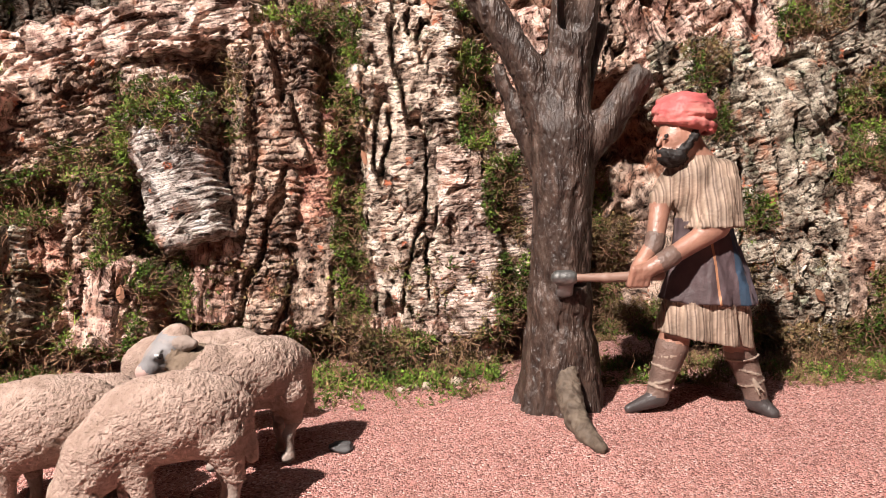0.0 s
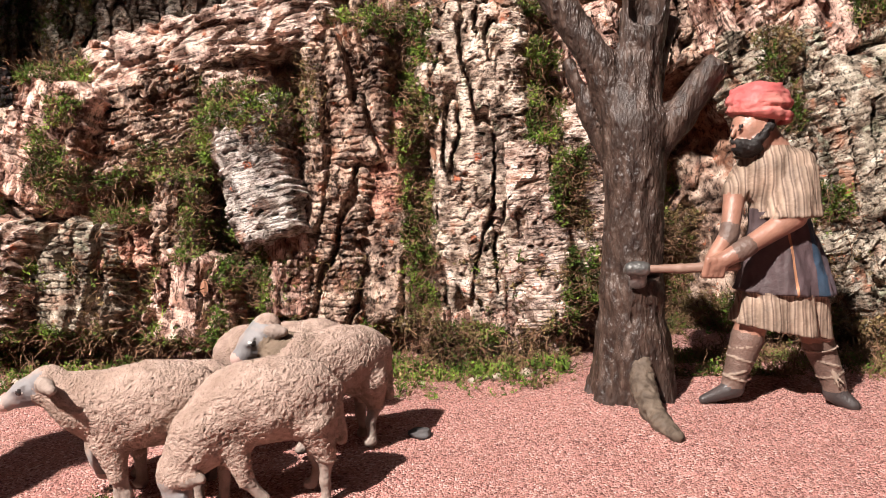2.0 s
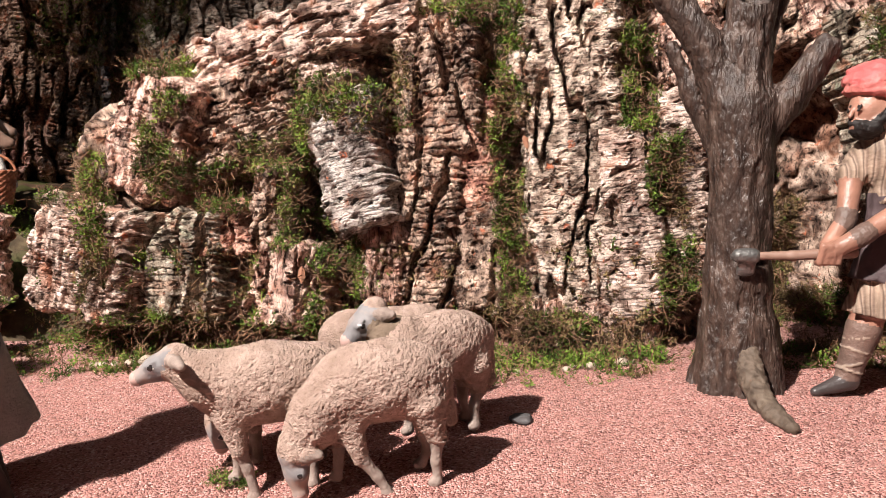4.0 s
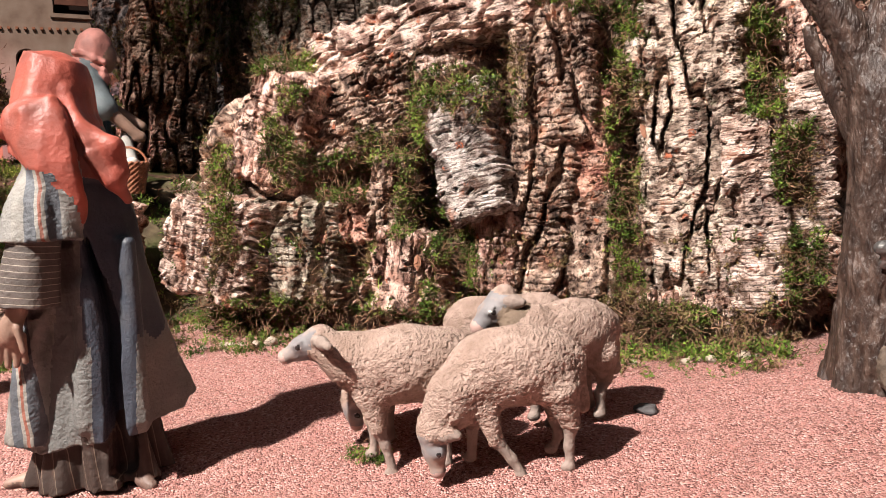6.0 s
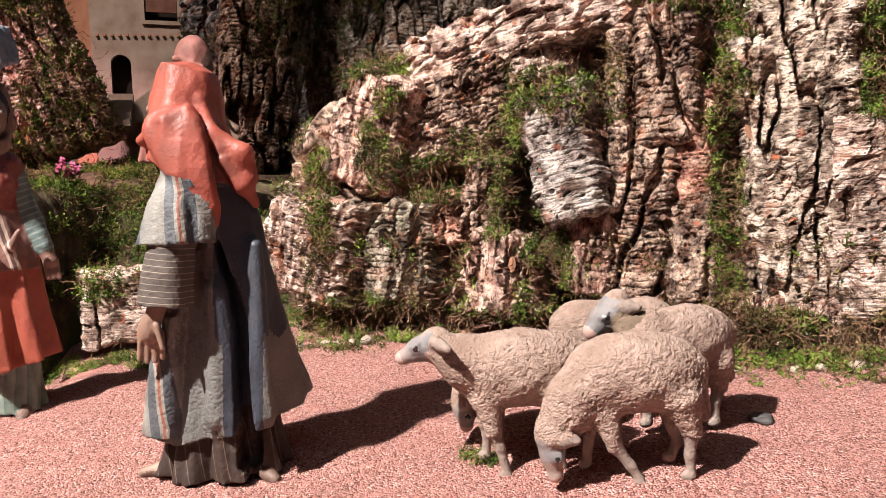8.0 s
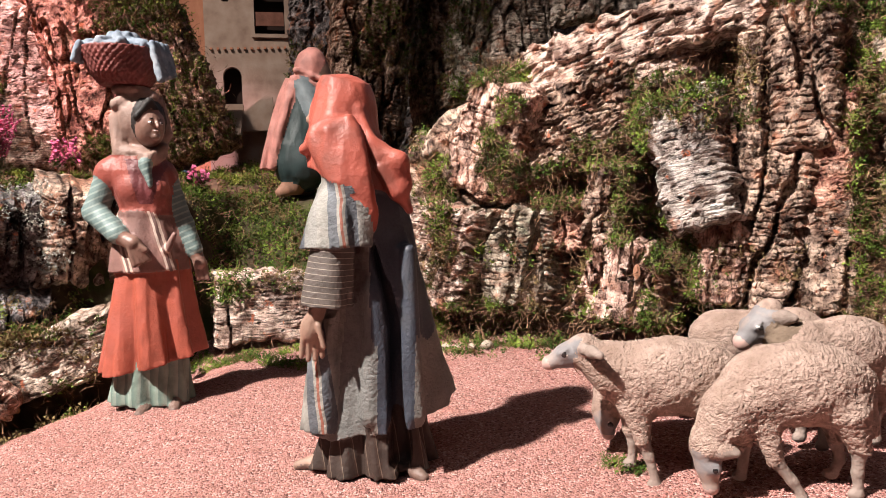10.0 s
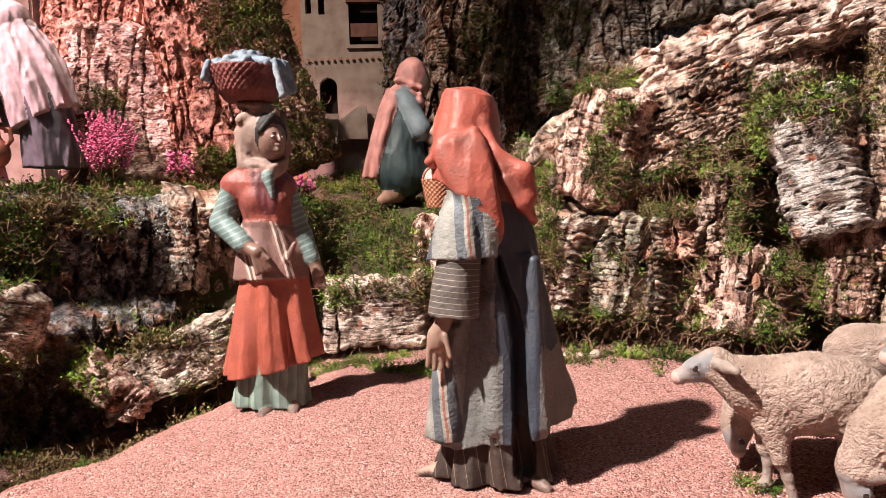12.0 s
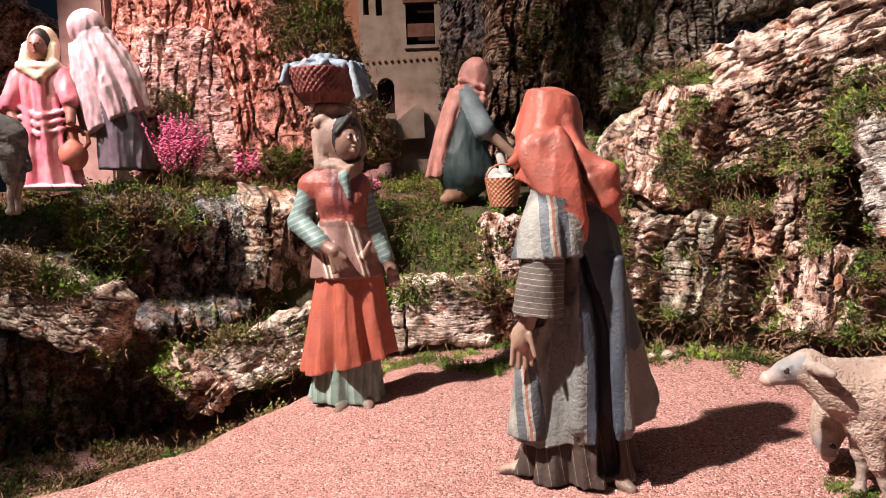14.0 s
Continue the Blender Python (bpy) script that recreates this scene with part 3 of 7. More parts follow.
# uneven body of the rock face behind the slabs
hx, hz = np.meshgrid(np.arange(-0.66, 0.75, 0.0035), np.arange(-0.03, 0.60, 0.0035), indexing="ij")
top = 0.33 + 0.42 * np.clip(hx + 0.47, -0.14, 0.45) + 0.02 * fbm(hx * 14, 0, 3, 3)
hy = 0.756 - 0.09 * smooth(-0.30, -0.62, hx) + 0.020 * fbm(hx * 14, hz * 14, 1, 4) + 0.006 * fbm(hx * 70, hz * 70, 4, 2)
f1, f2, cv = cells(hx * 34 + fbm(hx * 20, hz * 20, 0, 2), hz * 26, 40)
hy = hy + 0.012 * (1 - smooth(0, 0.25, f2 - f1)) - 0.016 * (cv - 0.5) + 0.10 * smooth(0.0, 0.10, hz - top + 0.05) + 0.14 * smooth(0.06, -0.02, hx + 0.60)
hy = hy + 0.085 * np.exp(-((hx - 0.195) / 0.055) ** 4) * smooth(0.33, 0.24, hz)
hz2 = np.minimum(hz, top)
hid = np.arange(hx.size).reshape(hx.shape)
rock = mesh_object("rock_body", np.stack([hx, hy, hz2], -1).reshape(-1, 3), np.stack([hid[:-1, :-1], hid[1:, :-1], hid[1:, 1:], hid[:-1, 1:]], -1).reshape(-1, 4), [CORK["dark"]])
ra = rock.data.attributes.new("broken", "FLOAT", "POINT")
ra.data.foreach_set("value", np.clip(0.7 * (cv < 0.3) + 0.5 * smooth(0.1, 0.5, perlin(hx * 30, hz * 30, 7)), 0, 1).ravel().astype(np.float32))
tagged(rock, "dark crumbled cork behind the slabs of the rock face", "rock", kind="structure")
SUPPORTS.append(rock)

# ---- slabs of the rock face ----
cork(-0.033, 0.735, 0.214, 0.105, 0.334, 0.045, "grey", "lump", lean=-2, red=.12, taper=-.12)
cork(0.022, 0.720, 0.145, 0.074, 0.203, 0.032, "tan", "layer", lean=-4, red=.2)
cork(0.005, 0.735, 0.285, 0.059, 0.107, 0.030, "tan", "layer", lean=2, red=.2)
cork(-0.009, 0.750, 0.381, 0.081, 0.069, 0.040, "grey", "lump", lean=10, red=.35)
cork(0.089, 0.720, 0.094, 0.050, 0.053, 0.022, "tan", "ribs", lean=3, red=.6)
cork(0.076, 0.735, 0.196, 0.050, 0.162, 0.028, "tan", "layer", lean=-6, red=.4)
cork(0.084, 0.750, 0.322, 0.076, 0.105, 0.030, "pink", "lump", lean=-10, red=.4)
cork(-0.190, 0.740, 0.286, 0.043, 0.181, 0.040, "dark", "furrow", lean=3, red=.45)
cork(-0.152, 0.735, 0.288, 0.067, 0.152, 0.048, "dark", "furrow", lean=-2, red=.3)
cork(-0.183, 0.735, 0.135, 0.078, 0.182, 0.040, "dark", "furrow", lean=4, red=.45)
cork(-0.137, 0.745, 0.134, 0.095, 0.174, 0.035, "dark", "lump", lean=-4, red=.45)
cork(-0.127, 0.735, 0.221, 0.053, 0.117, 0.030, "red", "layer", lean=2, red=.5)
cork(-0.227, 0.715, 0.108, 0.052, 0.090, 0.030, "pink", "ribs", lean=3, red=.75)
cork(-0.252, 0.710, 0.210, 0.083, 0.144, 0.045, "pale", "layer", lean=-12, red=.12, taper=-.1)
cork(-0.308, 0.750, 0.346, 0.292, 0.060, 0.055, "rose", "grain", lean=-13, red=.35)
cork(-0.369, 0.735, 0.264, 0.180, 0.095, 0.040, "dark", "grain", lean=-20, red=.2, rough=1.5)
cork(-0.334, 0.745, 0.302, 0.165, 0.055, 0.040, "rose", "grain", lean=-16, red=.3, rough=1.4)
cork(-0.470, 0.715, 0.244, 0.094, 0.140, 0.045, "pink", "ribs", lean=18, red=.45)
cork(-0.541, 0.685, 0.116, 0.128, 0.121, 0.045, "tan", "ribs", lean=15, red=.5)
cork(-0.446, 0.710, 0.107, 0.104, 0.124, 0.045, "lichen", "furrow", lean=3, red=.35)
cork(-0.319, 0.700, 0.086, 0.093, 0.091, 0.040, "pink", "lump", lean=8, red=.5, taper=.3)
cork(-0.340, 0.715, 0.170, 0.051, 0.088, 0.035, "dark", "furrow", lean=6, red=.6)
cork(-0.398, 0.715, 0.146, 0.066, 0.062, 0.030, "red", "lump", lean=0, red=.8)
cork(0.293, 0.745, 0.190, 0.104, 0.328, 0.050, "lichen", "furrow", lean=-16, red=.15)
cork(0.361, 0.740, 0.167, 0.106, 0.303, 0.055, "lichen", "lump", lean=-13, red=.2)
cork(0.424, 0.725, 0.131, 0.099, 0.248, 0.050, "dark", "lump", lean=-8, red=.2)
cork(0.231, 0.755, 0.351, 0.102, 0.111, 0.035, "pink", "lump", lean=-28, red=.7)
cork(0.314, 0.750, 0.362, 0.119, 0.103, 0.045, "pink", "lump", lean=-35, red=.4)
cork(0.396, 0.745, 0.337, 0.124, 0.148, 0.050, "lichen", "furrow", lean=-25, red=.25)
cork(0.164, 0.765, 0.366, 0.071, 0.113, 0.030, "dark", "lump", lean=0, red=.3)
cork(-0.080, 0.760, 0.380, 0.076, 0.058, 0.035, "dark", "lump", lean=10, red=.3)
cork(-0.104, 0.760, 0.269, 0.059, 0.206, 0.020, "dark", "lump", lean=0, red=.4)
cork(-0.082, 0.750, 0.083, 0.059, 0.135, 0.025, "dark", "lump", lean=0, red=.4)
cork(0.054, 0.760, 0.279, 0.046, 0.157, 0.020, "dark", "lump", lean=0, red=.4)
cork(-0.015, 0.725, 0.044, 0.151, 0.054, 0.030, "pink", "lump", lean=0, red=.5)

# ---- mossy bank and crags behind the path ----
R14, F14, E14 = np.array((0.785, 0.618)), np.array((-0.619, 0.785)), np.array((-0.186, -0.087))
bx, by = np.meshgrid(np.arange(-2.7, -0.45, 0.014), np.arange(-0.05, 2.3, 0.014), indexing="ij")
bf = (bx - E14[0]) * F14[0] + (by - E14[1]) * F14[1]
br_ = (bx - E14[0]) * R14[0] + (by - E14[1]) * R14[1]
left = smooth(-0.06, -0.16, br_)
front = 0.90 * (1 - left) + 0.80 * left
width_ = 0.24 * (1 - left) + 0.05 * left
bz = -0.075 + 0.265 * smooth(0, 1, (bf - front) / width_) + 0.05 * smooth(1.15, 1.5, bf) + 0.06 * smooth(0.80, 0.90, bf) * (1 - left) * smooth(0.30, 0.0, (bf - front) / width_)
bz = bz + 0.012 * fbm(bx * 12, by * 12, 3, 4) * smooth(0.7, 0.95, bf)
soil = material("dark_soil", [(0.3, (0.028, 0.020, 0.013)), (0.5, (0.075, 0.055, 0.035)), (0.7, (0.13, 0.10, 0.06))], 45, 0.95, 0.8, 220, 0.1, second=(14, (0.05, 0.06, 0.02), 0.5, 0.65))
bid = np.arange(bx.size).reshape(bx.shape)
bank = mesh_object("bank", np.stack([bx, by, bz], -1).reshape(-1, 3), np.stack([bid[:-1, :-1], bid[1:, :-1], bid[1:, 1:], bid[:-1, 1:]], -1).reshape(-1, 4), [soil])
tagged(bank, "dark earth bank under moss behind the path", "bank", kind="structure")
SUPPORTS.append(bank)

# Ledge bark in the "shade" tones carries its shadow in its colour.
cork(-0.958, 0.372, 0.142, 0.186, 0.141, 0.070, "shade", "lump", lean=6, turn=62, red=.1, tip=14, label="weathered cork ledge with pale lichen, its shade painted dark")
cork(-0.954, 0.326, 0.176, 0.131, 0.062, 0.050, "shade", "layer", lean=8, turn=62, red=.1, tip=18, label="weathered cork ledge with pale lichen, its shade painted dark")
cork(-0.877, 0.462, 0.159, 0.106, 0.113, 0.060, "dark", "lump", lean=2, turn=62, red=.5, tip=16, label="dark reddish cork block at the end of the ledge")
cork(-0.922, 0.218, 0.105, 0.150, 0.070, 0.035, "grey", "grain", lean=22, turn=38.4, red=.3, rough=0.6, label="pale split cork slab jutting from the mossy ledge")
cork(-0.982, 0.211, 0.130, 0.108, 0.046, 0.040, "shade", "layer", lean=8, turn=38.4, red=.1, label="grey split cork slab under moss")
cork(-1.000, 0.273, -0.021, 0.259, 0.191, 0.060, "shade", "lump", lean=2, turn=62, red=.3, tip=10, label="crumbled cork below the ledge, its shade painted dark")
cork(-0.932, 0.357, 0.042, 0.152, 0.114, 0.060, "shade", "furrow", lean=2, turn=62, red=.3, tip=22, label="hollow cork under the ledge, its shade painted dark")
cork(-0.850, 0.396, 0.022, 0.190, 0.066, 0.050, "grey", "grain", lean=-20, turn=38.4, red=.2, rough=0.6, label="grey-brown cork log lying beside the gravel")
cork(-0.831, 0.308, 0.014, 0.072, 0.037, 0.022, "pink", "ribs", lean=44, turn=38.4, red=.4, label="broken cork branch lying on the log")
cork(-0.756, 0.625, 0.050, 0.140, 0.094, 0.050, "tan", "layer", lean=-1, turn=38.4, red=.25, rough=0.6, label="light brown cork log lying behind the gravel")
cork(-0.710, 0.674, 0.039, 0.084, 0.066, 0.040, "red", "ribs", lean=6, turn=38.4, red=.7, label="reddish broken cork log end")
cork(-0.739, 0.747, 0.114, 0.063, 0.111, 0.040, "pink", "lump", lean=2, turn=38.4, red=.5, label="pink cork lump on the mossy bank")
cork(-1.385, 0.907, 0.492, 0.253, 0.518, 0.120, "red", "lump", lean=-6, turn=38.4, red=.8, rough=0.75, step=.0026, taper=-.15, label="tall reddish cork crag with moss")
cork(-1.309, 0.917, 0.492, 0.194, 0.502, 0.080, "dark", "furrow", lean=-20, turn=38.4, red=.25, step=.0026, label="dark mossy flank of the cork crag")
cork(-1.573, 0.828, 0.411, 0.278, 0.339, 0.100, "rose", "layer", lean=6, turn=38.4, red=.3, step=.0026, label="crag of reddish stones")
cork(-1.555, 0.941, 0.659, 0.241, 0.305, 0.080, "red", "lump", lean=2, turn=38.4, red=.9, step=.0026, label="orange-red cork crag with moss")
cork(-1.868, 0.925, 0.668, 0.271, 0.457, 0.060, "red", "layer", lean=2, turn=38.4, red=.5, step=.003, label="dark red rock behind the figurines")
cork(-2.292, 0.773, 0.585, 0.306, 0.321, 0.100, "red", "lump", lean=32, turn=38.4, red=.3, step=.003, label="brown rounded rock under the painted sky")
cork(-0.940, 1.154, 0.470, 0.165, 0.537, 0.120, "dark", "furrow", lean=8, turn=38.4, red=.5, step=.0022, rough=2.2, label="dark brown old cork trunk with deep furrows")
cork(-0.880, 1.370, 0.498, 0.170, 0.572, 0.120, "dark", "furrow", lean=-2, turn=38.4, red=.15, step=.0022, rough=2.0, label="dark brown old cork trunk beside a hollow")
cork(-0.955, 1.200, 0.620, 0.190, 0.360, 0.110, "dark", "furrow", lean=2, turn=38.4, red=.4, step=.0022, rough=1.8, label="dark brown hanging cork above a hollow")
# Two backing slabs added to hide the sky, coloured as the cave's shade.
cork(-1.130, 1.558, 0.515, 0.540, 0.852, 0.060, "shade", "lump", lean=2, turn=38.4, red=.2, step=.005, label="rock backing added behind the trunks, painted as the hollow's shade")
cork(-0.585, 1.542, 0.504, 0.474, 0.545, 0.060, "shade", "lump", lean=2, turn=38.4, red=.2, step=.005, label="rock backing added behind the rock face, painted in shade tones")
cork(-0.710, 1.148, 0.491, 0.084, 0.298, 0.070, "lichen", "lump", lean=6, turn=38.4, red=.2, step=.0018, label="lichened grey-green cork column")
cork(-0.626, 1.178, 0.516, 0.136, 0.224, 0.060, "grey", "furrow", lean=-1, turn=38.4, red=.3, step=.0018, label="grey cork column behind the rock face")
cork(-0.466, 1.257, 0.562, 0.275, 0.133, 0.050, "grey", "lump", lean=-8, turn=38.4, red=.3, step=.0022, label="grey cork behind the rock face")

# ---- model houses ----
stucco = material("pale_stucco", [(0.3, (0.25, 0.178, 0.140)), (0.5, (0.35, 0.265, 0.212)), (0.7, (0.42, 0.335, 0.275))], 22, 0.9, 0.3, 160, 0.2, second=(7, (0.38, 0.27, 0.21), 0.5, 0.75))
stucco_red = material("orange_stucco", [(0.3, (0.36, 0.15, 0.09)), (0.7, (0.50, 0.24, 0.15))], 22, 0.9, 0.3, 160, 0.2)
room_shade = material("interior_shade", [(0.3, (0.02, 0.012, 0.01)), (0.7, (0.035, 0.02, 0.016))], 10, 0.95, 0)
beam = material("roof_wood", [(0.3, (0.12, 0.05, 0.035)), (0.7, (0.22, 0.10, 0.07))], 40, 0.8, 0.4, 200)


def outline_wall(name, outer, holes, depth, mat, parent, label=""):
    """An upright wall in the x-z plane with openings that go through it."""
    bm = bmesh.new()
    edges = []
    for loop in (outer, *holes):
        vs = [bm.verts.new((x, 0, z)) for x, z in loop]
        edges += [bm.edges.new((vs[i], vs[(i + 1) % len(vs)])) for i in range(len(vs))]
    bmesh.ops.triangle_fill(bm, edges=edges, use_beauty=True)
    got = bmesh.ops.extrude_face_region(bm, geom=bm.faces[:])
    for v in got["geom"]:
        if isinstance(v, bmesh.types.BMVert):
            v.co.y += depth
    bmesh.ops.recalc_face_normals(bm, faces=bm.faces[:])
    return part(name, bm, mat, parent, label)


def arch(cx, z0, w, h):
    pts = [(cx + w / 2, z0), (cx + w / 2, z0 + h - w / 2)]
    pts += [(cx + w / 2 * math.cos(a), z0 + h - w / 2 + w / 2 * math.sin(a)) for a in np.linspace(0, np.pi, 13)[1:-1]]
    return pts + [(cx - w / 2, z0 + h - w / 2), (cx - w / 2, z0)]


def rect(x0, z0, x1, z1):
    return [(x1, z0), (x1, z1), (x0, z1), (x0, z0)]


def tower_house():
    q = 0.001626
    holder = new("tower_house")
    tagged(holder, "pale stucco model tower house with arched doorway and slit windows", "house")
    s = lambda loop: [(x * q, z * q) for x, z in loop]
    holes = [s(arch(-2, 6, 30, 62)), s(rect(-36, 178, -26, 240)), s(rect(-14, 176, -3, 240)), s(rect(38, 124, 88, 220))]
    outline_wall("wall", s([(130, -140), (130, 330), (-44, 330), (-44, -140)]), holes, 0.02, stucco, holder)
    for i, (x, z) in enumerate((x, 98 + 0.03 * x) for x in range(-34, 128, 11)):
        bm = bmesh.new()
        bmesh.ops.create_cube(bm, size=1)
        for v in bm.verts:
            v.co = Vector((x * q + v.co.x * 0.006, -0.003 + v.co.y * 0.010, z * q + v.co.z * 0.006))
        part("beam_end", bm, stucco_red, holder)
    # The first box is a near-black sheet painting the rooms' shade behind the openings.
    for nm, lo, hi, mt in (("shade_panel", (-0.07, 0.05, -0.05), (0.21, 0.06, 0.54), room_shade), ("window_sill", (0.055, -0.008, 0.190), (0.15, 0.022, 0.200), stucco), ("lintel", (0.055, -0.006, 0.318), (0.15, 0.02, 0.332), beam),
                           ("railing", (0.064, 0.006, 0.225), (0.141, 0.012, 0.262), beam)):
        bm = bmesh.new()
        bmesh.ops.create_cube(bm, size=1)
        for v in bm.verts:
            v.co = Vector([lo[i] + (hi[i] - lo[i]) * (v.co[i] + 0.5) for i in range(3)])
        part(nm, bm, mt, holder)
    side = outline_wall("side_wall", s([(0, -140), (0, 330), (-95, 330), (-78, -140)]), [], 0.02, stucco_red, holder, "orange-red stucco side wall")
    side.matrix_basis = pose(-0.0716, 0.0, 0, 0, 0, -52)
    ramp = outline_wall("stair_parapet", s([(64, -34), (64, 22), (52, 24), (2, -14), (2, -34)]), [], 0.03, stucco, holder)
    ramp.matrix_basis = pose(0.0, -0.045, -0.012)
    for k in range(5):
        bm = bmesh.new()
        bmesh.ops.create_cube(bm, size=1)
        for v in bm.verts:
            v.co = Vector((-0.025 + v.co.x * 0.10, -0.03 - 0.022 * k + v.co.y * 0.024, -0.005 - 0.018 * k + v.co.z * 0.018))
        part("step", bm, stucco, holder)
    holder.matrix_world = pose(-1.552, 1.408, 0.438, 0, 0, 38.4)


tower_house()
pillar_h = new("pale_building")
tagged(pillar_h, "pale pink plaster corner of a model building", "building")
for nm, lo, hi in (("wall", (-0.06, 0, -0.25), (0.06, 0.12, 0.45)), ("plinth", (-0.066, -0.008, -0.25), (0.066, 0.128, -0.02)), ("cornice", (-0.068, -0.01, 0.40), (0.068, 0.13, 0.43))):
    bm = bmesh.new()
    bmesh.ops.create_cube(bm, size=1)
    for v in bm.verts:
        v.co = Vector([lo[i] + (hi[i] - lo[i]) * (v.co[i] + 0.5) for i in range(3)])
    bmesh.ops.bevel(bm, geom=bm.edges[:], offset=0.006, segments=2, affect="EDGES")
    part(nm, bm, stucco, pillar_h)
pillar_h.matrix_world = pose(-2.01, 0.77, 0.47, 0, 0, 38.4)
brick_red = material("brick_red", [(0.3, (0.30, 0.09, 0.055)), (0.7, (0.45, 0.17, 0.11))], 30, 0.9, 0.4, 180)
house_r = new("brick_house")
tagged(house_r, "red brick corner of a model house behind the rock", "house")
for k in range(14):
    bm = bmesh.new()
    bmesh.ops.create_cube(bm, size=1)
    for v in bm.verts:
        v.co = Vector((0.06 + v.co.x * 0.15 + 0.004 * (k % 2), v.co.y * 0.06, 0.012 * k + v.co.z * 0.0105))
    part("brick_course", bm, brick_red, house_r)
house_r.matrix_world = pose(0.455, 0.80, 0.30)

# ---- moss, twigs and small plants ----
def moss_colour(name, a, b, c):
    return material(name, [(0.35, a), (0.5, b), (0.66, c)], 30, 0.8, 0, spec=0.15, island=0.35)


MOSS = [moss_colour("moss_green", (0.034, 0.062, 0.010), (0.080, 0.125, 0.020), (0.17, 0.22, 0.045)),
        moss_colour("moss_dry", (0.070, 0.050, 0.020), (0.15, 0.105, 0.045), (0.28, 0.20, 0.095)),
        moss_colour("twig_brown", (0.07, 0.035, 0.02), (0.16, 0.085, 0.05), (0.27, 0.16, 0.10)),
        moss_colour("moss_bright", (0.070, 0.125, 0.015), (0.15, 0.225, 0.032), (0.25, 0.33, 0.06))]


def sprig(kind):
    """A moss shoot 1 unit long: a bent stem with narrow leaflets on both sides."""
    rng = np.random.RandomState(kind)
    v, f = [], []
    def blade(p, q, w):
        p, q = np.array(p, float), np.array(q, float)
        side = np.cross(q - p, rng.normal(size=3))
        side *= w / (np.linalg.norm(side) + 1e-9)
        n = len(v)
        v.extend([p * 0.7 + q * 0.3 + side, q, p * 0.85 + q * 0.15 - side])
        f.append((n, n + 1, n + 2))
    bend = rng.normal(scale=0.22, size=2)
    at = lambda t: np.array((bend[0] * t * t, bend[1] * t * t, t))
    blade(at(0), at(1.0), 0.030)
    for i in range(5):
        t = 0.2 + 0.8 * i / 5
        a = i * 2.4 + rng.uniform(-0.5, 0.5)
        r = 0.36 * (1.2 - t)
        blade(at(t), at(t) + (r * math.cos(a), r * math.sin(a), 0.14), 0.095)
    return np.array(v), np.array(f)


def twig(kind):
    rng = np.random.RandomState(50 + kind)
    v, f = [], []
    p = np.zeros(3)
    way = np.array((0, 0, 1.0))
    for i in range(5):
        way = way + rng.normal(scale=0.4, size=3)
        way /= np.linalg.norm(way)
        q = p + way * 0.24
        side = np.cross(way, rng.normal(size=3))
        side *= 0.016 / np.linalg.norm(side)
        n = len(v)
        v.extend([p + side * 1.3, q + way * 0.05, p - side * 1.3])
        f.append((n, n + 1, n + 2))
        p = q
    return np.array(v), np.array(f)


def leaf_template():
    v = np.array([(0, 0, 0), (0.22, 0.03, 0.35), (0.18, 0.06, 0.75), (0, 0.10, 1.0), (-0.18, 0.05, 0.75), (-0.22, 0.02, 0.35), (0, -0.05, 0.5)], float)
    return v, np.array([(0, 1, 6, 5), (1, 2, 3, 6), (6, 3, 4, 5)])


def cast(points, way):
    """Where rays from the points along one way meet what stands there."""
    deps = bpy.context.evaluated_depsgraph_get()
    got, nor = [], []
    for p in points:
        hit, place, normal, _, ob, _ = scene.ray_cast(deps, p, way)
        if hit and ob.name.split(".")[0] in ("cork_bark", "rock_body", "ground", "bank"):
            got.append(place[:])
            nor.append(normal[:])
    return np.array(got).reshape(-1, 3), np.array(nor).reshape(-1, 3)


def clump_field(a, b, f):
    return fbm(a * f, b * f, 11.3, 3)


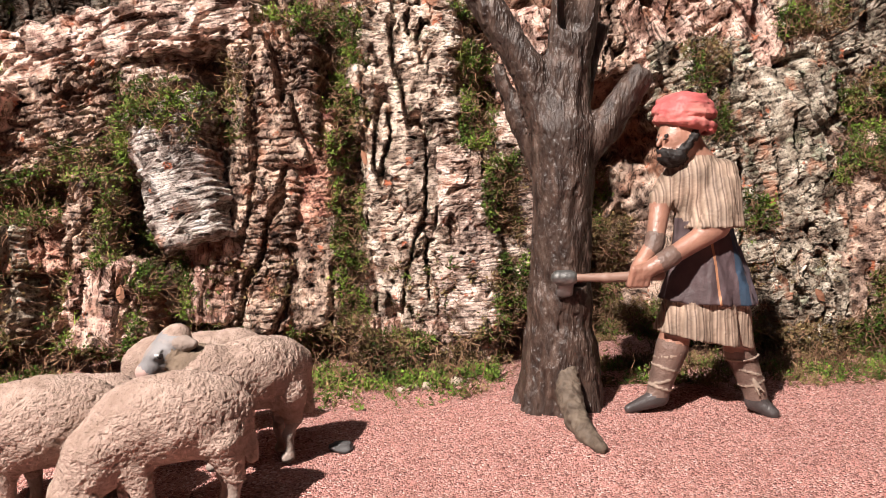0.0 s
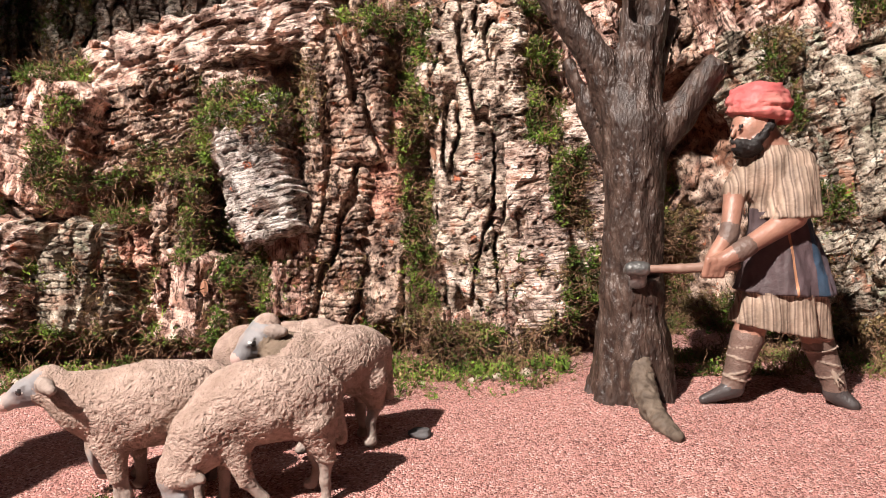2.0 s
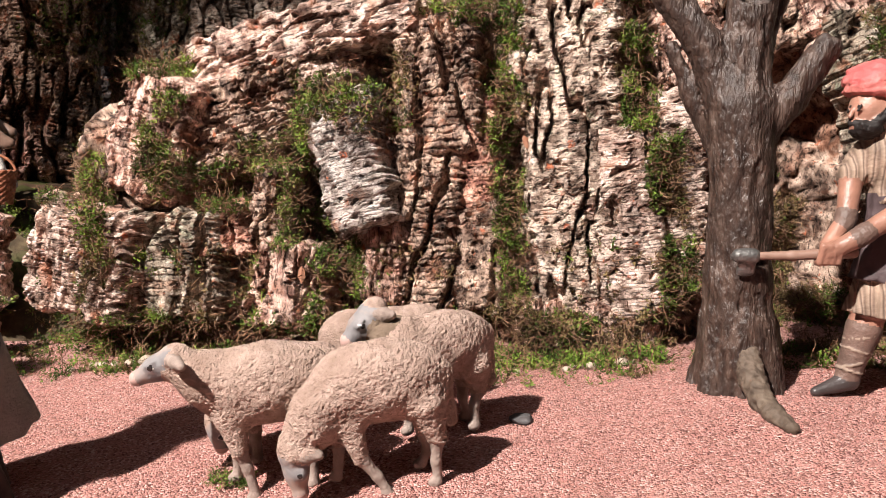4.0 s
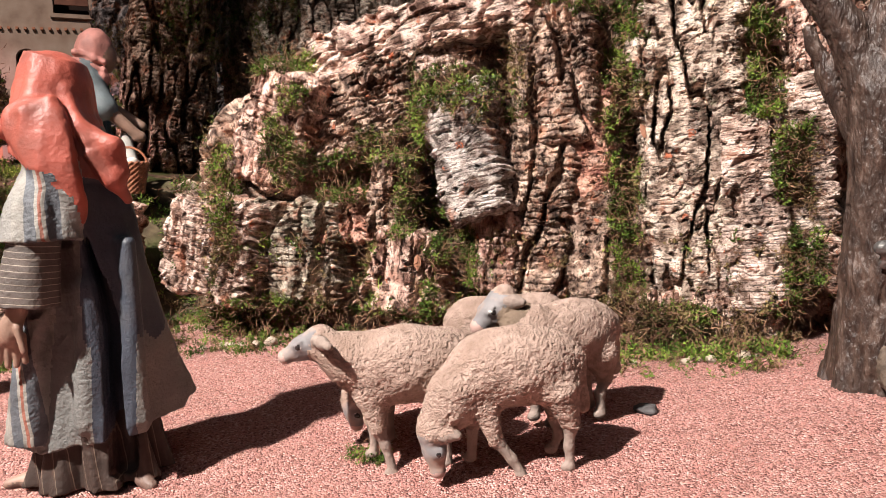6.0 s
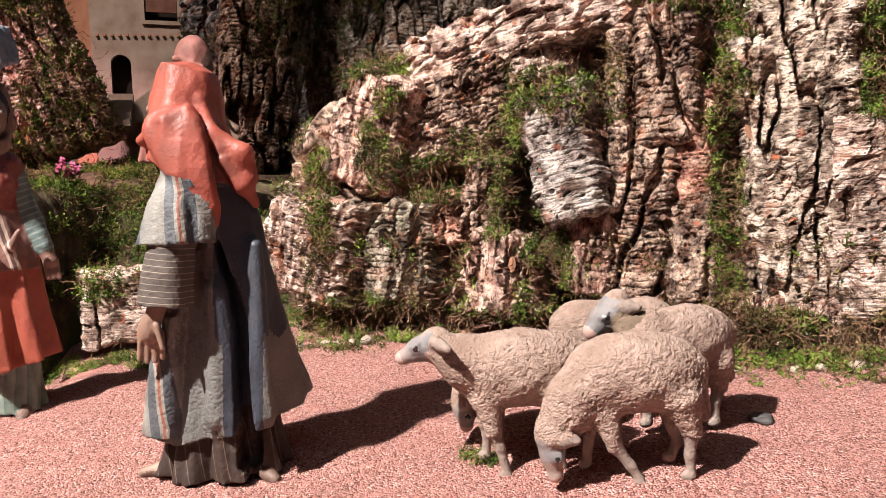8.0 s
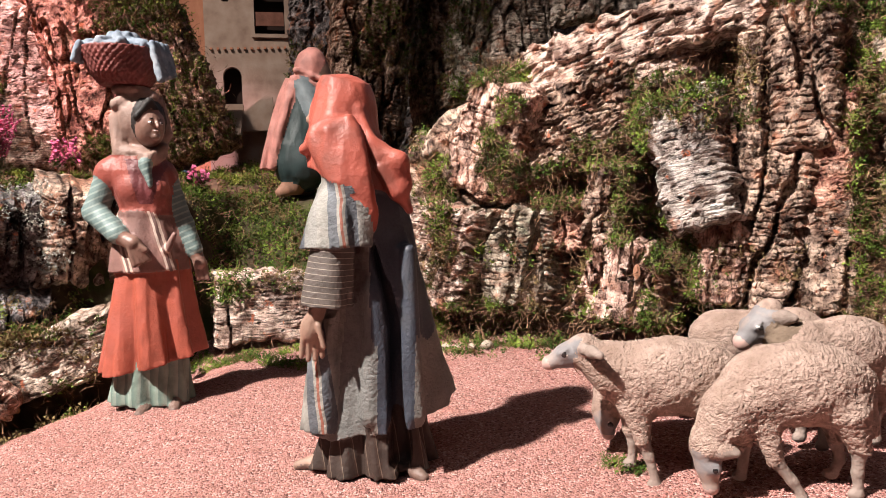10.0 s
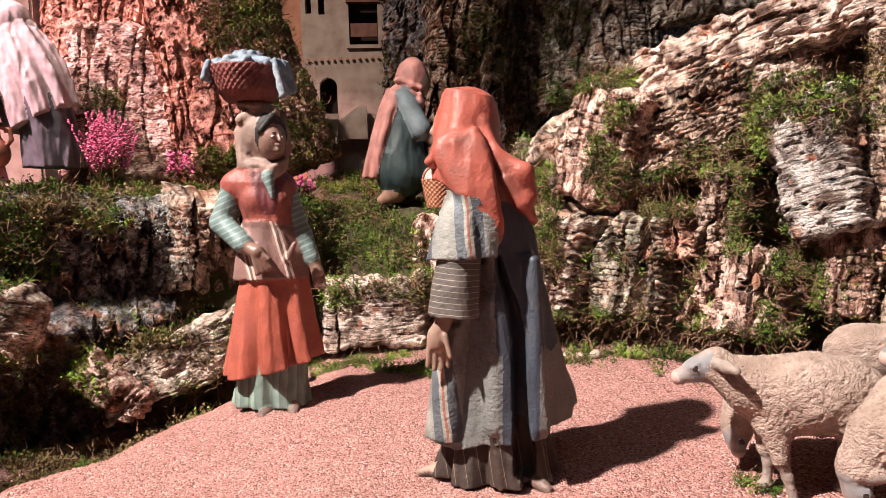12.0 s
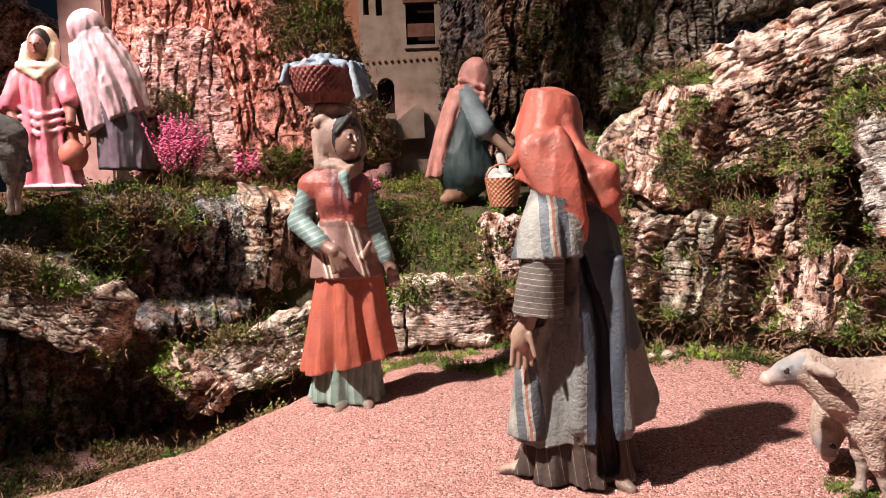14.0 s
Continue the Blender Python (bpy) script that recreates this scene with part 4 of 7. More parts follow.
def plant_moss(places, normals, fresh, size, name, label, twigs=0.28):
    if len(places) < 4:
        return
    lift = normals * np.array((0.7, 0.7, 0.5)) + np.array((0, -0.12, 0.85))
    lift /= np.linalg.norm(lift, axis=1)[:, None]
    pick = RNG.uniform(size=len(places))
    hue = clump_field(places[:, 0], places[:, 2] + places[:, 1], 16) * 0.6 + 0.5 + RNG.normal(scale=0.12, size=len(places))
    verts, faces, mats, base = [], [], [], 0
    for k in range(10):
        t, tf = twig(k % 5) if k >= 7 else sprig(k)
        if k >= 7:
            sel = (pick < twigs) & (np.arange(len(places)) % 3 == k - 7)
        else:
            sel = (pick >= twigs) & (np.arange(len(places)) % 7 == k)
        n = int(sel.sum())
        if not n:
            continue
        up = lift[sel] + RNG.normal(scale=0.42 if k < 7 else 0.8, size=(n, 3))
        up /= np.linalg.norm(up, axis=1)[:, None]
        rx = np.cross(up, RNG.normal(size=(n, 3)))
        rx /= np.linalg.norm(rx, axis=1)[:, None] + 1e-9
        R = np.stack([rx, np.cross(up, rx), up], 2)
        sc = size * RNG.uniform(0.6, 1.35, n) * (1.9 if k >= 7 else 1.0)
        v = np.einsum("nij,kj->nki", R, t) * sc[:, None, None] + places[sel][:, None, :] - (lift[sel] * size * 0.15)[:, None, :]
        f = tf[None] + (np.arange(n) * len(t))[:, None, None] + base
        verts.append(v.reshape(-1, 3))
        faces.append(f.reshape(-1, 3))
        if k >= 7:
            m = np.full(n, 2)
        else:
            m = np.where(hue[sel] > 1 - 0.35 * fresh, 3, np.where(hue[sel] > 0.75 - 0.6 * fresh, 0, 1))
        mats.append(np.repeat(m, len(tf)))
        base += v.shape[0] * v.shape[1]
    ob = mesh_object(name, np.concatenate(verts), np.concatenate(faces), MOSS, indices=np.concatenate(mats), soft=False)
    tagged(ob, label, "moss", kind="stuff")


def moss_face(x0, x1, z0, z1, dense, fresh, y=0.61, size=0.0112):
    n = int((x1 - x0) * (z1 - z0) * 470000 * dense)
    x, z = RNG.uniform(x0, x1, n), RNG.uniform(z0, z1, n)
    # ragged outline with gaps
    sx, sz = np.abs((x - (x0 + x1) / 2) / (x1 - x0) * 2), np.abs((z - (z0 + z1) / 2) / (z1 - z0) * 2)
    keep = 1.15 - np.maximum(sx, sz) ** 3 + 1.0 * clump_field(x, z, 34) > 0.56
    p, nor = cast([(a, y, b) for a, b in zip(x[keep], z[keep])], (0, 1, 0))
    plant_moss(p, nor, fresh, size, "moss", "green and brown moss with dry twigs between the bark slabs", 0.46)


def moss_top(x0, x1, y0, y1, dense, fresh, size=0.011, z=0.9, top=9.0, name="moss", label="green moss growing over the earth bank", turn=0.0, twigs=0.15):
    n = int((x1 - x0) * (y1 - y0) * 110000 * dense)
    x, y = RNG.uniform(x0, x1, n), RNG.uniform(y0, y1, n)
    keep = clump_field(x, y, 20) > -0.15
    x, y = x[keep], y[keep]
    if turn:
        c, s = math.cos(radians(turn)), math.sin(radians(turn))
        mx, my = (x0 + x1) / 2, (y0 + y1) / 2
        x, y = mx + c * (x - mx) - s * (y - my), my + s * (x - mx) + c * (y - my)
    p, nor = cast([(a, b, z) for a, b in zip(x, y)], (0, 0, -1))
    ok = p[:, 2] < top if len(p) else []
    if len(p):
        plant_moss(p[ok], nor[ok], fresh, size, name, label, twigs)


def moss_view(r0, r1, z0, z1, f, dense, fresh, size=0.012, reach=0.5):
    """Moss on what faces the path beside the ledge: r across, z up, from f metres out."""
    n = int((r1 - r0) * (z1 - z0) * 150000 * dense)
    r, z = RNG.uniform(r0, r1, n), RNG.uniform(z0, z1, n)
    sr, sz = np.abs((r - (r0 + r1) / 2) / (r1 - r0) * 2), np.abs((z - (z0 + z1) / 2) / (z1 - z0) * 2)
    keep = 1.15 - np.maximum(sr, sz) ** 3 + 1.0 * clump_field(r, z, 28) > 0.58
    r, z = r[keep], z[keep]
    st = np.stack([E14[0] + r * R14[0] + f * F14[0], E14[1] + r * R14[1] + f * F14[1], z], 1)
    p, nor = cast(st.tolist(), (F14[0], F14[1], -0.05))
    if len(p):
        ok = (np.hypot(p[:, 0] - E14[0], p[:, 1] - E14[1]) < f + reach + 0.3) & ~((nor[:, 2] > 0.8) & (p[:, 0] > -0.80) & (p[:, 1] < 0.5))
        plant_moss(p[ok], nor[ok], fresh, size, "moss", "moss hanging over the dark cork of the ledge", 0.3)


bpy.context.view_layer.update()
moss_face(-0.500, -0.424, 0.301, 0.330, 0.9, 1.00)
moss_face(-0.458, -0.417, 0.256, 0.294, 0.6, 1.00)
moss_face(-0.606, -0.517, 0.170, 0.227, 0.9, 1.00)
moss_face(-0.484, -0.427, 0.174, 0.254, 0.8, 0.80)
moss_face(-0.435, -0.360, 0.161, 0.217, 0.9, 0.90)
moss_face(-0.380, -0.294, 0.198, 0.241, 0.8, 0.60)
moss_face(-0.316, -0.238, 0.251, 0.305, 0.9, 1.00)
moss_face(-0.318, -0.288, 0.197, 0.261, 0.9, 1.00)
moss_face(-0.330, -0.297, 0.121, 0.203, 0.9, 0.70)
moss_face(-0.293, -0.242, 0.055, 0.155, 1.0, 0.60)
moss_face(-0.626, -0.365, -0.019, 0.062, 1.0, 0.80)
moss_face(-0.532, -0.499, 0.062, 0.184, 0.7, 0.50)
moss_face(-0.110, -0.070, 0.303, 0.374, 0.9, 1.00)
moss_face(-0.117, -0.072, 0.209, 0.309, 1.0, 0.70)
moss_face(-0.111, -0.074, 0.095, 0.203, 1.0, 0.90)
moss_face(-0.110, -0.070, 0.013, 0.101, 0.9, 0.80)
moss_face(0.014, 0.055, 0.227, 0.341, 1.0, 0.80)
moss_face(0.035, 0.078, 0.138, 0.229, 1.0, 0.60)
moss_face(0.048, 0.086, 0.037, 0.138, 0.8, 0.50)
moss_face(-0.129, 0.086, -0.018, 0.031, 1.0, 0.55)
moss_face(-0.236, -0.117, -0.011, 0.055, 0.9, 0.60)
moss_face(-0.238, -0.191, 0.235, 0.325, 0.5, 0.60)
moss_face(-0.189, -0.120, 0.356, 0.378, 0.8, 0.90)
moss_face(0.147, 0.225, 0.017, 0.168, 0.9, 0.25)
moss_face(0.236, 0.280, 0.239, 0.336, 0.9, 0.70)
moss_face(0.324, 0.384, 0.338, 0.378, 0.9, 0.80)
moss_face(0.374, 0.448, 0.194, 0.303, 1.0, 0.80)
moss_face(0.311, 0.480, -0.034, 0.043, 1.0, 0.45)
moss_face(0.409, 0.465, 0.060, 0.133, 0.9, 0.60)
moss_face(-0.141, -0.093, 0.339, 0.381, 0.8, 0.90)
moss_face(0.285, 0.324, 0.140, 0.189, 0.6, 0.90)
moss_face(0.004, 0.053, 0.354, 0.380, 0.7, 0.80)
moss_face(0.164, 0.316, 0.011, 0.067, 1.0, 0.40)
moss_face(0.135, 0.196, 0.158, 0.245, 0.6, 0.40)
moss_view(-0.440, -0.325, 0.112, 0.190, 0.50, 1.5, 0.75, 0.0140)
moss_view(-0.470, -0.250, 0.175, 0.215, 0.50, 1.6, 0.65, 0.0140)
moss_view(-0.462, -0.258, -0.074, 0.075, 0.45, 0.42, 0.40, 0.0130)
moss_view(-0.311, -0.146, 0.038, 0.108, 0.50, 0.28, 0.30, 0.0120)
moss_view(-0.232, -0.145, -0.033, 0.022, 0.50, 0.5, 0.40, 0.0120)
moss_view(-0.297, -0.162, -0.054, 0.004, 0.45, 0.55, 0.40, 0.0130)
moss_view(-0.119, 0.092, 0.058, 0.204, 0.86, 0.70, 0.80, 0.0140)
moss_view(-0.248, -0.101, 0.227, 0.488, 1.20, 0.35, 0.70, 0.0160)
moss_view(-0.356, -0.156, 0.490, 0.643, 1.25, 0.70, 0.70, 0.0160)
moss_view(-0.370, -0.233, 0.230, 0.324, 1.10, 0.90, 0.90, 0.0160)
moss_view(0.125, 0.384, 0.389, 0.624, 1.20, 0.35, 0.50, 0.0160)
moss_view(-0.037, 0.099, 0.458, 0.617, 1.20, 0.30, 0.30, 0.0160)
moss_view(0.294, 0.392, 0.272, 0.408, 1.00, 0.80, 1.00, 0.0140)
moss_view(-0.581, -0.508, 0.401, 0.450, 1.25, 0.80, 0.90, 0.0140)
# foot of the rock, ditch, bank and ledge tops
moss_top(-0.58, 0.05, 0.642, 0.70, 1.4, 0.45, 0.014, 0.12, label="moss and twigs along the foot of the rock", twigs=0.42)
moss_face(-0.56, 0.06, 0.005, 0.055, 1.1, 0.62, 0.59, 0.013)
moss_face(0.09, 0.50, 0.010, 0.062, 1.2, 0.25, 0.59, 0.013)
moss_top(0.10, 0.50, 0.645, 0.71, 1.2, 0.2, 0.011, 0.12, label="dry moss and twigs along the foot of the rock", twigs=0.5)
moss_top(0.27, 0.55, 0.60, 0.66, 1.0, 0.2, 0.010, 0.12, label="dry moss and twigs along the foot of the rock", twigs=0.5)
moss_top(-1.05, -0.780, 0.0, 0.42, 1.8, 0.30, 0.014, 0.055, 0.10, label="dark moss in the ditch beside the gravel")
moss_top(-0.82, -0.60, 0.52, 0.60, 1.1, 0.8, 0.010, 0.9, 0.06, label="green moss below the cork log")
moss_top(-1.00, -0.60, 0.62, 0.86, 0.55, 0.75, 0.013, 0.9, 0.30, label="bright moss on the bank below the kneeling figurine")
moss_top(-1.75, -0.90, 0.24, 0.80, 0.45, 0.8, 0.016, 0.9, 0.34, label="moss carpet on top of the cork ledge")
moss_top(-1.35, -0.95, 0.75, 1.10, 0.4, 0.8, 0.015, 0.9, 0.36, label="moss at the foot of the crag")

# fallen leaves and pebbles
dead_leaf = material("dead_leaf", [(0.3, (0.20, 0.085, 0.05)), (0.7, (0.36, 0.18, 0.11))], 60, 0.7, 0.3, 200)
lv, lf = leaf_template()
for x, z in ((-0.112, 0.275), (-0.075, 0.225), (0.105, 0.215), (0.03, 0.27), (-0.30, 0.10), (0.36, 0.09)):
    p, nor = cast([(x, 0.61, z)], (0, 1, 0))
    if len(p):
        ob = mesh_object("dead_leaf", (lv + (0, 0, -0.5)) * 0.018, lf, [dead_leaf], soft=False)
        ob.matrix_world = pose(p[0][0], p[0][1] - 0.004, p[0][2], RNG.uniform(-40, 10), RNG.uniform(-60, 60), RNG.uniform(-30, 30))
        tagged(ob, "dry brown leaf caught on the mossy bark", "leaf", "fallen leaves")
pebble_mat = material("pale_pebble", [(0.3, (0.33, 0.26, 0.20)), (0.7, (0.50, 0.42, 0.34))], 80, 0.8, 0.3, 250)
for k, (x, y) in enumerate(((-0.040, 0.640), (-0.028, 0.648), (-0.018, 0.645), (-0.034, 0.652), (0.010, 0.648), (0.022, 0.65), (-0.085, 0.628), (-0.49, 0.63), (-0.50, 0.622), (-0.515, 0.632), (-0.47, 0.625), (-0.53, 0.618), (-0.455, 0.63))):
    bm = bmesh.new()
    bmesh.ops.create_icosphere(bm, subdivisions=2, radius=1)
    r = RNG.uniform(0.0028, 0.0062)
    for v in bm.verts:
        w = 1 + 0.28 * noise.noise(v.co * 1.3 + Vector((k * 3.1, 0, 0)))
        v.co = Vector((v.co.x * r * 1.2 * w, v.co.y * r * w, v.co.z * r * 0.8 * w))
    ob = part("pebble", bm, pebble_mat, None)
    ob.matrix_world = pose(x, y, float(ground_z(np.array(x), np.array(y))) + r * 0.7, 0, 0, k * 50)
    tagged(ob, "pale cream pebble lying at the foot of the rock", "pebble", "pebbles at the rock foot")
stone_mat = material("dark_stone", [(0.3, (0.04, 0.038, 0.038)), (0.7, (0.09, 0.085, 0.085))], 80, 0.6, 0.3, 250)
bm = bmesh.new()
bmesh.ops.create_icosphere(bm, subdivisions=3, radius=1)
for v in bm.verts:
    w = 1 + 0.3 * noise.noise(v.co * 1.5)
    v.co = Vector((v.co.x * 0.009 * w, v.co.y * 0.007 * w, v.co.z * 0.0045 * w))
st = part("dark_stone", bm, stone_mat, None)
st.matrix_world = pose(-0.074, 0.497, float(ground_z(np.array(-0.074), np.array(0.497))) + 0.0015)
tagged(st, "small dark flat stone lying in the gravel", "stone")

# a tuft of moss by the grazing sheep
moss_top(-0.268, -0.240, 0.392, 0.410, 2.6, 0.35, 0.007, 0.25, name="moss_tuft", label="small tuft of green moss on the gravel")


def heather(x, y, z, height, count, seed):
    rng = np.random.RandomState(seed)
    holder = new("heather_plant")
    tagged(holder, "heather plant with magenta flower spikes growing in moss", "plant")
    sv, sf, fv, ff, gv_, gf_ = [], [], [], [], [], []
    ov, of = OCTA, OCTF
    for i in range(count):
        a, lean_ = rng.uniform(0, 6.3), rng.uniform(0.05, 0.55)
        way = np.array((math.cos(a) * lean_, math.sin(a) * lean_, 1.0))
        way /= np.linalg.norm(way)
        h = height * rng.uniform(0.55, 1.0)
        root = np.array((rng.normal(scale=0.012), rng.normal(scale=0.012), 0))
        side = np.cross(way, (0.3, 1, 0))
        side *= 0.0009 / np.linalg.norm(side)
        n = len(sv)
        sv.extend([root - side, root + side, root + way * h + side * 0.5, root + way * h - side * 0.5])
        sf.append((n, n + 1, n + 2, n + 3))
        for k in range(26):
            t = 0.35 + 0.65 * k / 26
            b = rng.uniform(0, 6.3)
            r = 0.006 * (1.25 - t)
            c = root + way * h * t + np.array((math.cos(b) * r, math.sin(b) * r, 0))
            n = len(fv)
            fv.extend(c + ov * rng.uniform(0.0018, 0.0036))
            ff.extend((of + n).tolist())
        for k in range(14):
            t = 0.5 * k / 14
            b = rng.uniform(0, 6.3)
            c = root + way * h * t
            q = c + np.array((math.cos(b) * 0.012, math.sin(b) * 0.012, 0.008))
            n = len(gv_)
            gv_.extend([c, (c + q) / 2 + side * 2, q, (c + q) / 2 - side * 2])
            gf_.append((n, n + 1, n + 2, n + 3))
    mesh_object("stem", sv, sf, [MOSS[2]], holder, soft=False)
    mesh_object("flower", fv, ff, [heather_pink], holder, "magenta flower spikes", soft=False)
    mesh_object("leaf", gv_, gf_, [MOSS[0]], holder, "narrow green leaves", soft=False)
    holder.matrix_world = pose(x, y, z)


heather_pink = material("heather_flower", [(0.3, (0.45, 0.06, 0.16)), (0.7, (0.72, 0.20, 0.36))], 60, 0.6, 0, island=0.35)
heather(-1.359, 0.625, 0.232, 0.145, 60, 3)
heather(-1.286, 0.71, 0.245, 0.055, 10, 4)
heather(-0.924, 0.674, 0.205, 0.030, 7, 5)

# lichen on the ledge
lichen_mat = material("grey_lichen", [(0.3, (0.36, 0.37, 0.33)), (0.7, (0.58, 0.58, 0.52))], 80, 0.9, 0, island=0.25)
for (cx, cy, cz, rr, cnt) in ((-0.815, 0.315, 0.175, 0.024, 260), (-0.800, 0.325, 0.125, 0.014, 120), (-0.845, 0.30, 0.195, 0.015, 120)):
    th = RNG.normal(size=(cnt, 3)) * (rr, rr * 0.6, rr * 0.8)
    start = [(cx + a[0] + 0.25, cy + a[1] - 0.31, cz + a[2]) for a in th]
    p, nor = cast(start, (-0.62, 0.78, 0))
    if len(p):
        near = np.hypot(p[:, 0] - cx, p[:, 1] - cy) < 0.12
        t, tf = sprig(2)
        if near.sum() > 3:
            scatter("lichen", t, tf, p[near], RNG.uniform(0.005, 0.010, int(near.sum())), [lichen_mat], "pale grey lichen tufts on the dark cork ledge", "lichen", spin=0.7, normals=nor[near])

# wicker basket beside the kneeling figurine
wick = material("wicker_orange", [(0.3, (0.24, 0.085, 0.045)), (0.7, (0.38, 0.16, 0.09))], 90, 0.6, 0.4, 300)
hb = new("wicker_basket")
tagged(hb, "small orange wicker basket with handle standing on the bank", "basket")
w = Clay((-0.035, -0.035, -0.006), (0.035, 0.035, 0.075), 0.0011)
w.cloth([(0.0, 0, 0, 0.020, 0.018), (0.02, 0, 0, 0.024, 0.021), (0.045, 0, 0, 0.028, 0.024)], 0, 0.001)
w.egg((0, 0, 0.05), (0.024, 0.020, 0.018), cut=True)
ii = np.nonzero(np.abs(w.d) < 0.012)
pp = [w.low[a] + w.step * ii[a] for a in range(3)]
w.d[ii] -= (0.0009 * np.sin(np.arctan2(pp[1], pp[0]) * 18 + np.pi * np.floor(pp[2] / 0.0035)) * np.abs(np.sin(np.pi * pp[2] / 0.0035))).astype(np.float32)
w.cast("basket_body", [wick]).parent = hb
w = Clay((-0.035, -0.012, 0.03), (0.035, 0.012, 0.08), 0.0011)
ring = [(0.026 * math.cos(a), 0, 0.042 + 0.024 * math.sin(a)) for a in np.linspace(0, np.pi, 12)]
for p, q in zip(ring[:-1], ring[1:]):
    w.limb(p, q, 0.0018, 0.0018, 0, 0.001)
w.cast("handle", [wick]).parent = hb
w = Clay((-0.03, -0.03, 0.02), (0.03, 0.03, 0.06), 0.0013)
for k in range(6):
    w.egg((0.010 * math.cos(k * 1.1), 0.009 * math.sin(k * 1.1), 0.042 + 0.003 * (k % 2)), (0.008, 0.008, 0.007), 0, 0.001)
eggs = w.cast("white_eggs", [material("white_shell", [(0.3, (0.48, 0.43, 0.38)), (0.7, (0.58, 0.54, 0.49))], 40, 0.5, 0.1, 200)])
tagged(eggs, "white eggs heaped in the wicker basket", "eggs")
eggs.matrix_world = pose(-0.772, 0.808, 0.178, 0, 0, 38)
hb.matrix_world = pose(-0.772, 0.808, 0.178, 0, 0, 38)

# ---- tree ----
bark_brown = material("painted_trunk", [(0.3, (0.016, 0.008, 0.006)), (0.45, (0.034, 0.020, 0.015)), (0.58, (0.060, 0.036, 0.027)), (0.72, (0.120, 0.082, 0.065))], 170, 0.42, 1.0, 560, 0.45,
                      stretch=(1, 1, 0.34), second=(16, (0.040, 0.026, 0.021), 0.5, 0.68))
root_mat = material("painted_root", [(0.3, (0.055, 0.038, 0.028)), (0.6, (0.125, 0.092, 0.068)), (0.8, (0.19, 0.15, 0.115))], 90, 0.7, 0.7, 300, stretch=(1, 1, 1))


def tree():
    S = 0.000447
    u = lambda dx, dz, dy=0.0: (dx * S, dy * S, dz * S)
    c = Clay((-0.09, -0.075, -0.012), (0.085, 0.06, 0.345), 0.0013)
    c.limb(u(0, -15), u(0, 90), 0.029, 0.0265, 0, 0.006)
    c.limb(u(0, 90), u(0, 200), 0.0265, 0.0235, 0, 0.006)
    c.limb(u(0, 200), u(2, 400), 0.0235, 0.0215, 0, 0.006)
    c.limb(u(2, 400), u(0, 490), 0.0215, 0.0235, 0, 0.006)
    # spread of the foot
    for a in np.linspace(0, 2 * np.pi, 8)[:-1]:
        c.limb((0.014 * math.cos(a), 0.014 * math.sin(a), 0.055), (0.031 * math.cos(a + 0.2), 0.029 * math.sin(a + 0.2), -0.008), 0.012, 0.0085, 0, 0.010)
    # boughs
    c.limb(u(-12, 480), u(-60, 600), 0.0160, 0.0125, 0, 0.006)
    c.limb(u(-60, 600), u(-143, 722), 0.0125, 0.0115, 0, 0.004)
    c.limb(u(2, 480), u(5, 590), 0.0200, 0.0170, 0, 0.006)
    c.limb(u(5, 590), u(22, 720, -4), 0.0165, 0.0175, 0, 0.004)
    c.limb(u(28, 500, 40), u(52, 610, 74), 0.0110, 0.0085, 0, 0.005)
    c.limb(u(52, 610, 74), u(78, 690, 80), 0.0085, 0.0085, 0, 0.004)
    c.limb(u(15, 440), u(72, 500, -10), 0.0160, 0.0120, 0, 0.006)
    c.limb(u(72, 500, -10), u(128, 585, -20), 0.0115, 0.0095, 0, 0.004)
    c.limb(u(-25, 440, 20), u(-76, 530, 34), 0.0130, 0.0085, 0, 0.006)
    c.limb(u(-76, 530, 34), u(-108, 605, 34), 0.0080, 0.0045, 0, 0.004)
    c.relief(0.0022, 60, octaves=2, stretch=(1, 1, 0.22), ridge=True)
    c.relief(0.0010, 210, octaves=2, stretch=(1, 1, 0.30), ridge=True)
    c.relief(0.0006, 430, octaves=1, stretch=(1, 1, 0.6))
    # hollow, broken ends
    c.limb(u(13, 674, -22), u(18, 790, -62), 0.0122, 0.0175, 0, cut=True)
    c.egg(u(-157, 742), (0.020, 0.02, 0.006), cut=True, turn=(0, -36, 0))
    c.egg(u(143, 606, -22), (0.018, 0.018, 0.008), cut=True, turn=(0, 42, 0))
    c.egg(u(80, 704, 74), (0.016, 0.016, 0.006), cut=True, turn=(0, 15, 0))
    # notch of the axe
    c.egg(u(40, 232, -55), (0.016, 0.012, 0.0035), cut=True)
    ob = c.cast("tree_trunk", [bark_brown])
    root_holder = new("bare_tree")
    tagged(root_holder, "bare dark brown lopped tree with hollow stumps of boughs", "tree")
    ob.parent = root_holder
    r = Clay((-0.02, -0.108, -0.02), (0.05, -0.01, 0.055), 0.0011)
    spine = [(0.001, -0.022, 0.038, 0.0095), (0.001, -0.040, 0.021, 0.0090), (0.002, -0.060, 0.012, 0.0078), (0.005, -0.078, 0.008, 0.0066), (0.011, -0.095, 0.005, 0.0042)]
    for p, q in zip(spine[:-1], spine[1:]):
        r.limb(p[:3], q[:3], p[3], q[3], 0, 0.003)
    r.relief(0.0016, 240, octaves=2, stretch=(0.6, 0.6, 0.6), ridge=True)
    rt = r.cast("root", [root_mat])
    rt.parent = root_holder
    rt["label"] = "pale grey-brown root creeping over the gravel"
    root_holder.matrix_world = pose(0.089, 0.562, 0.016, 0, 0.5, 0)


tree()

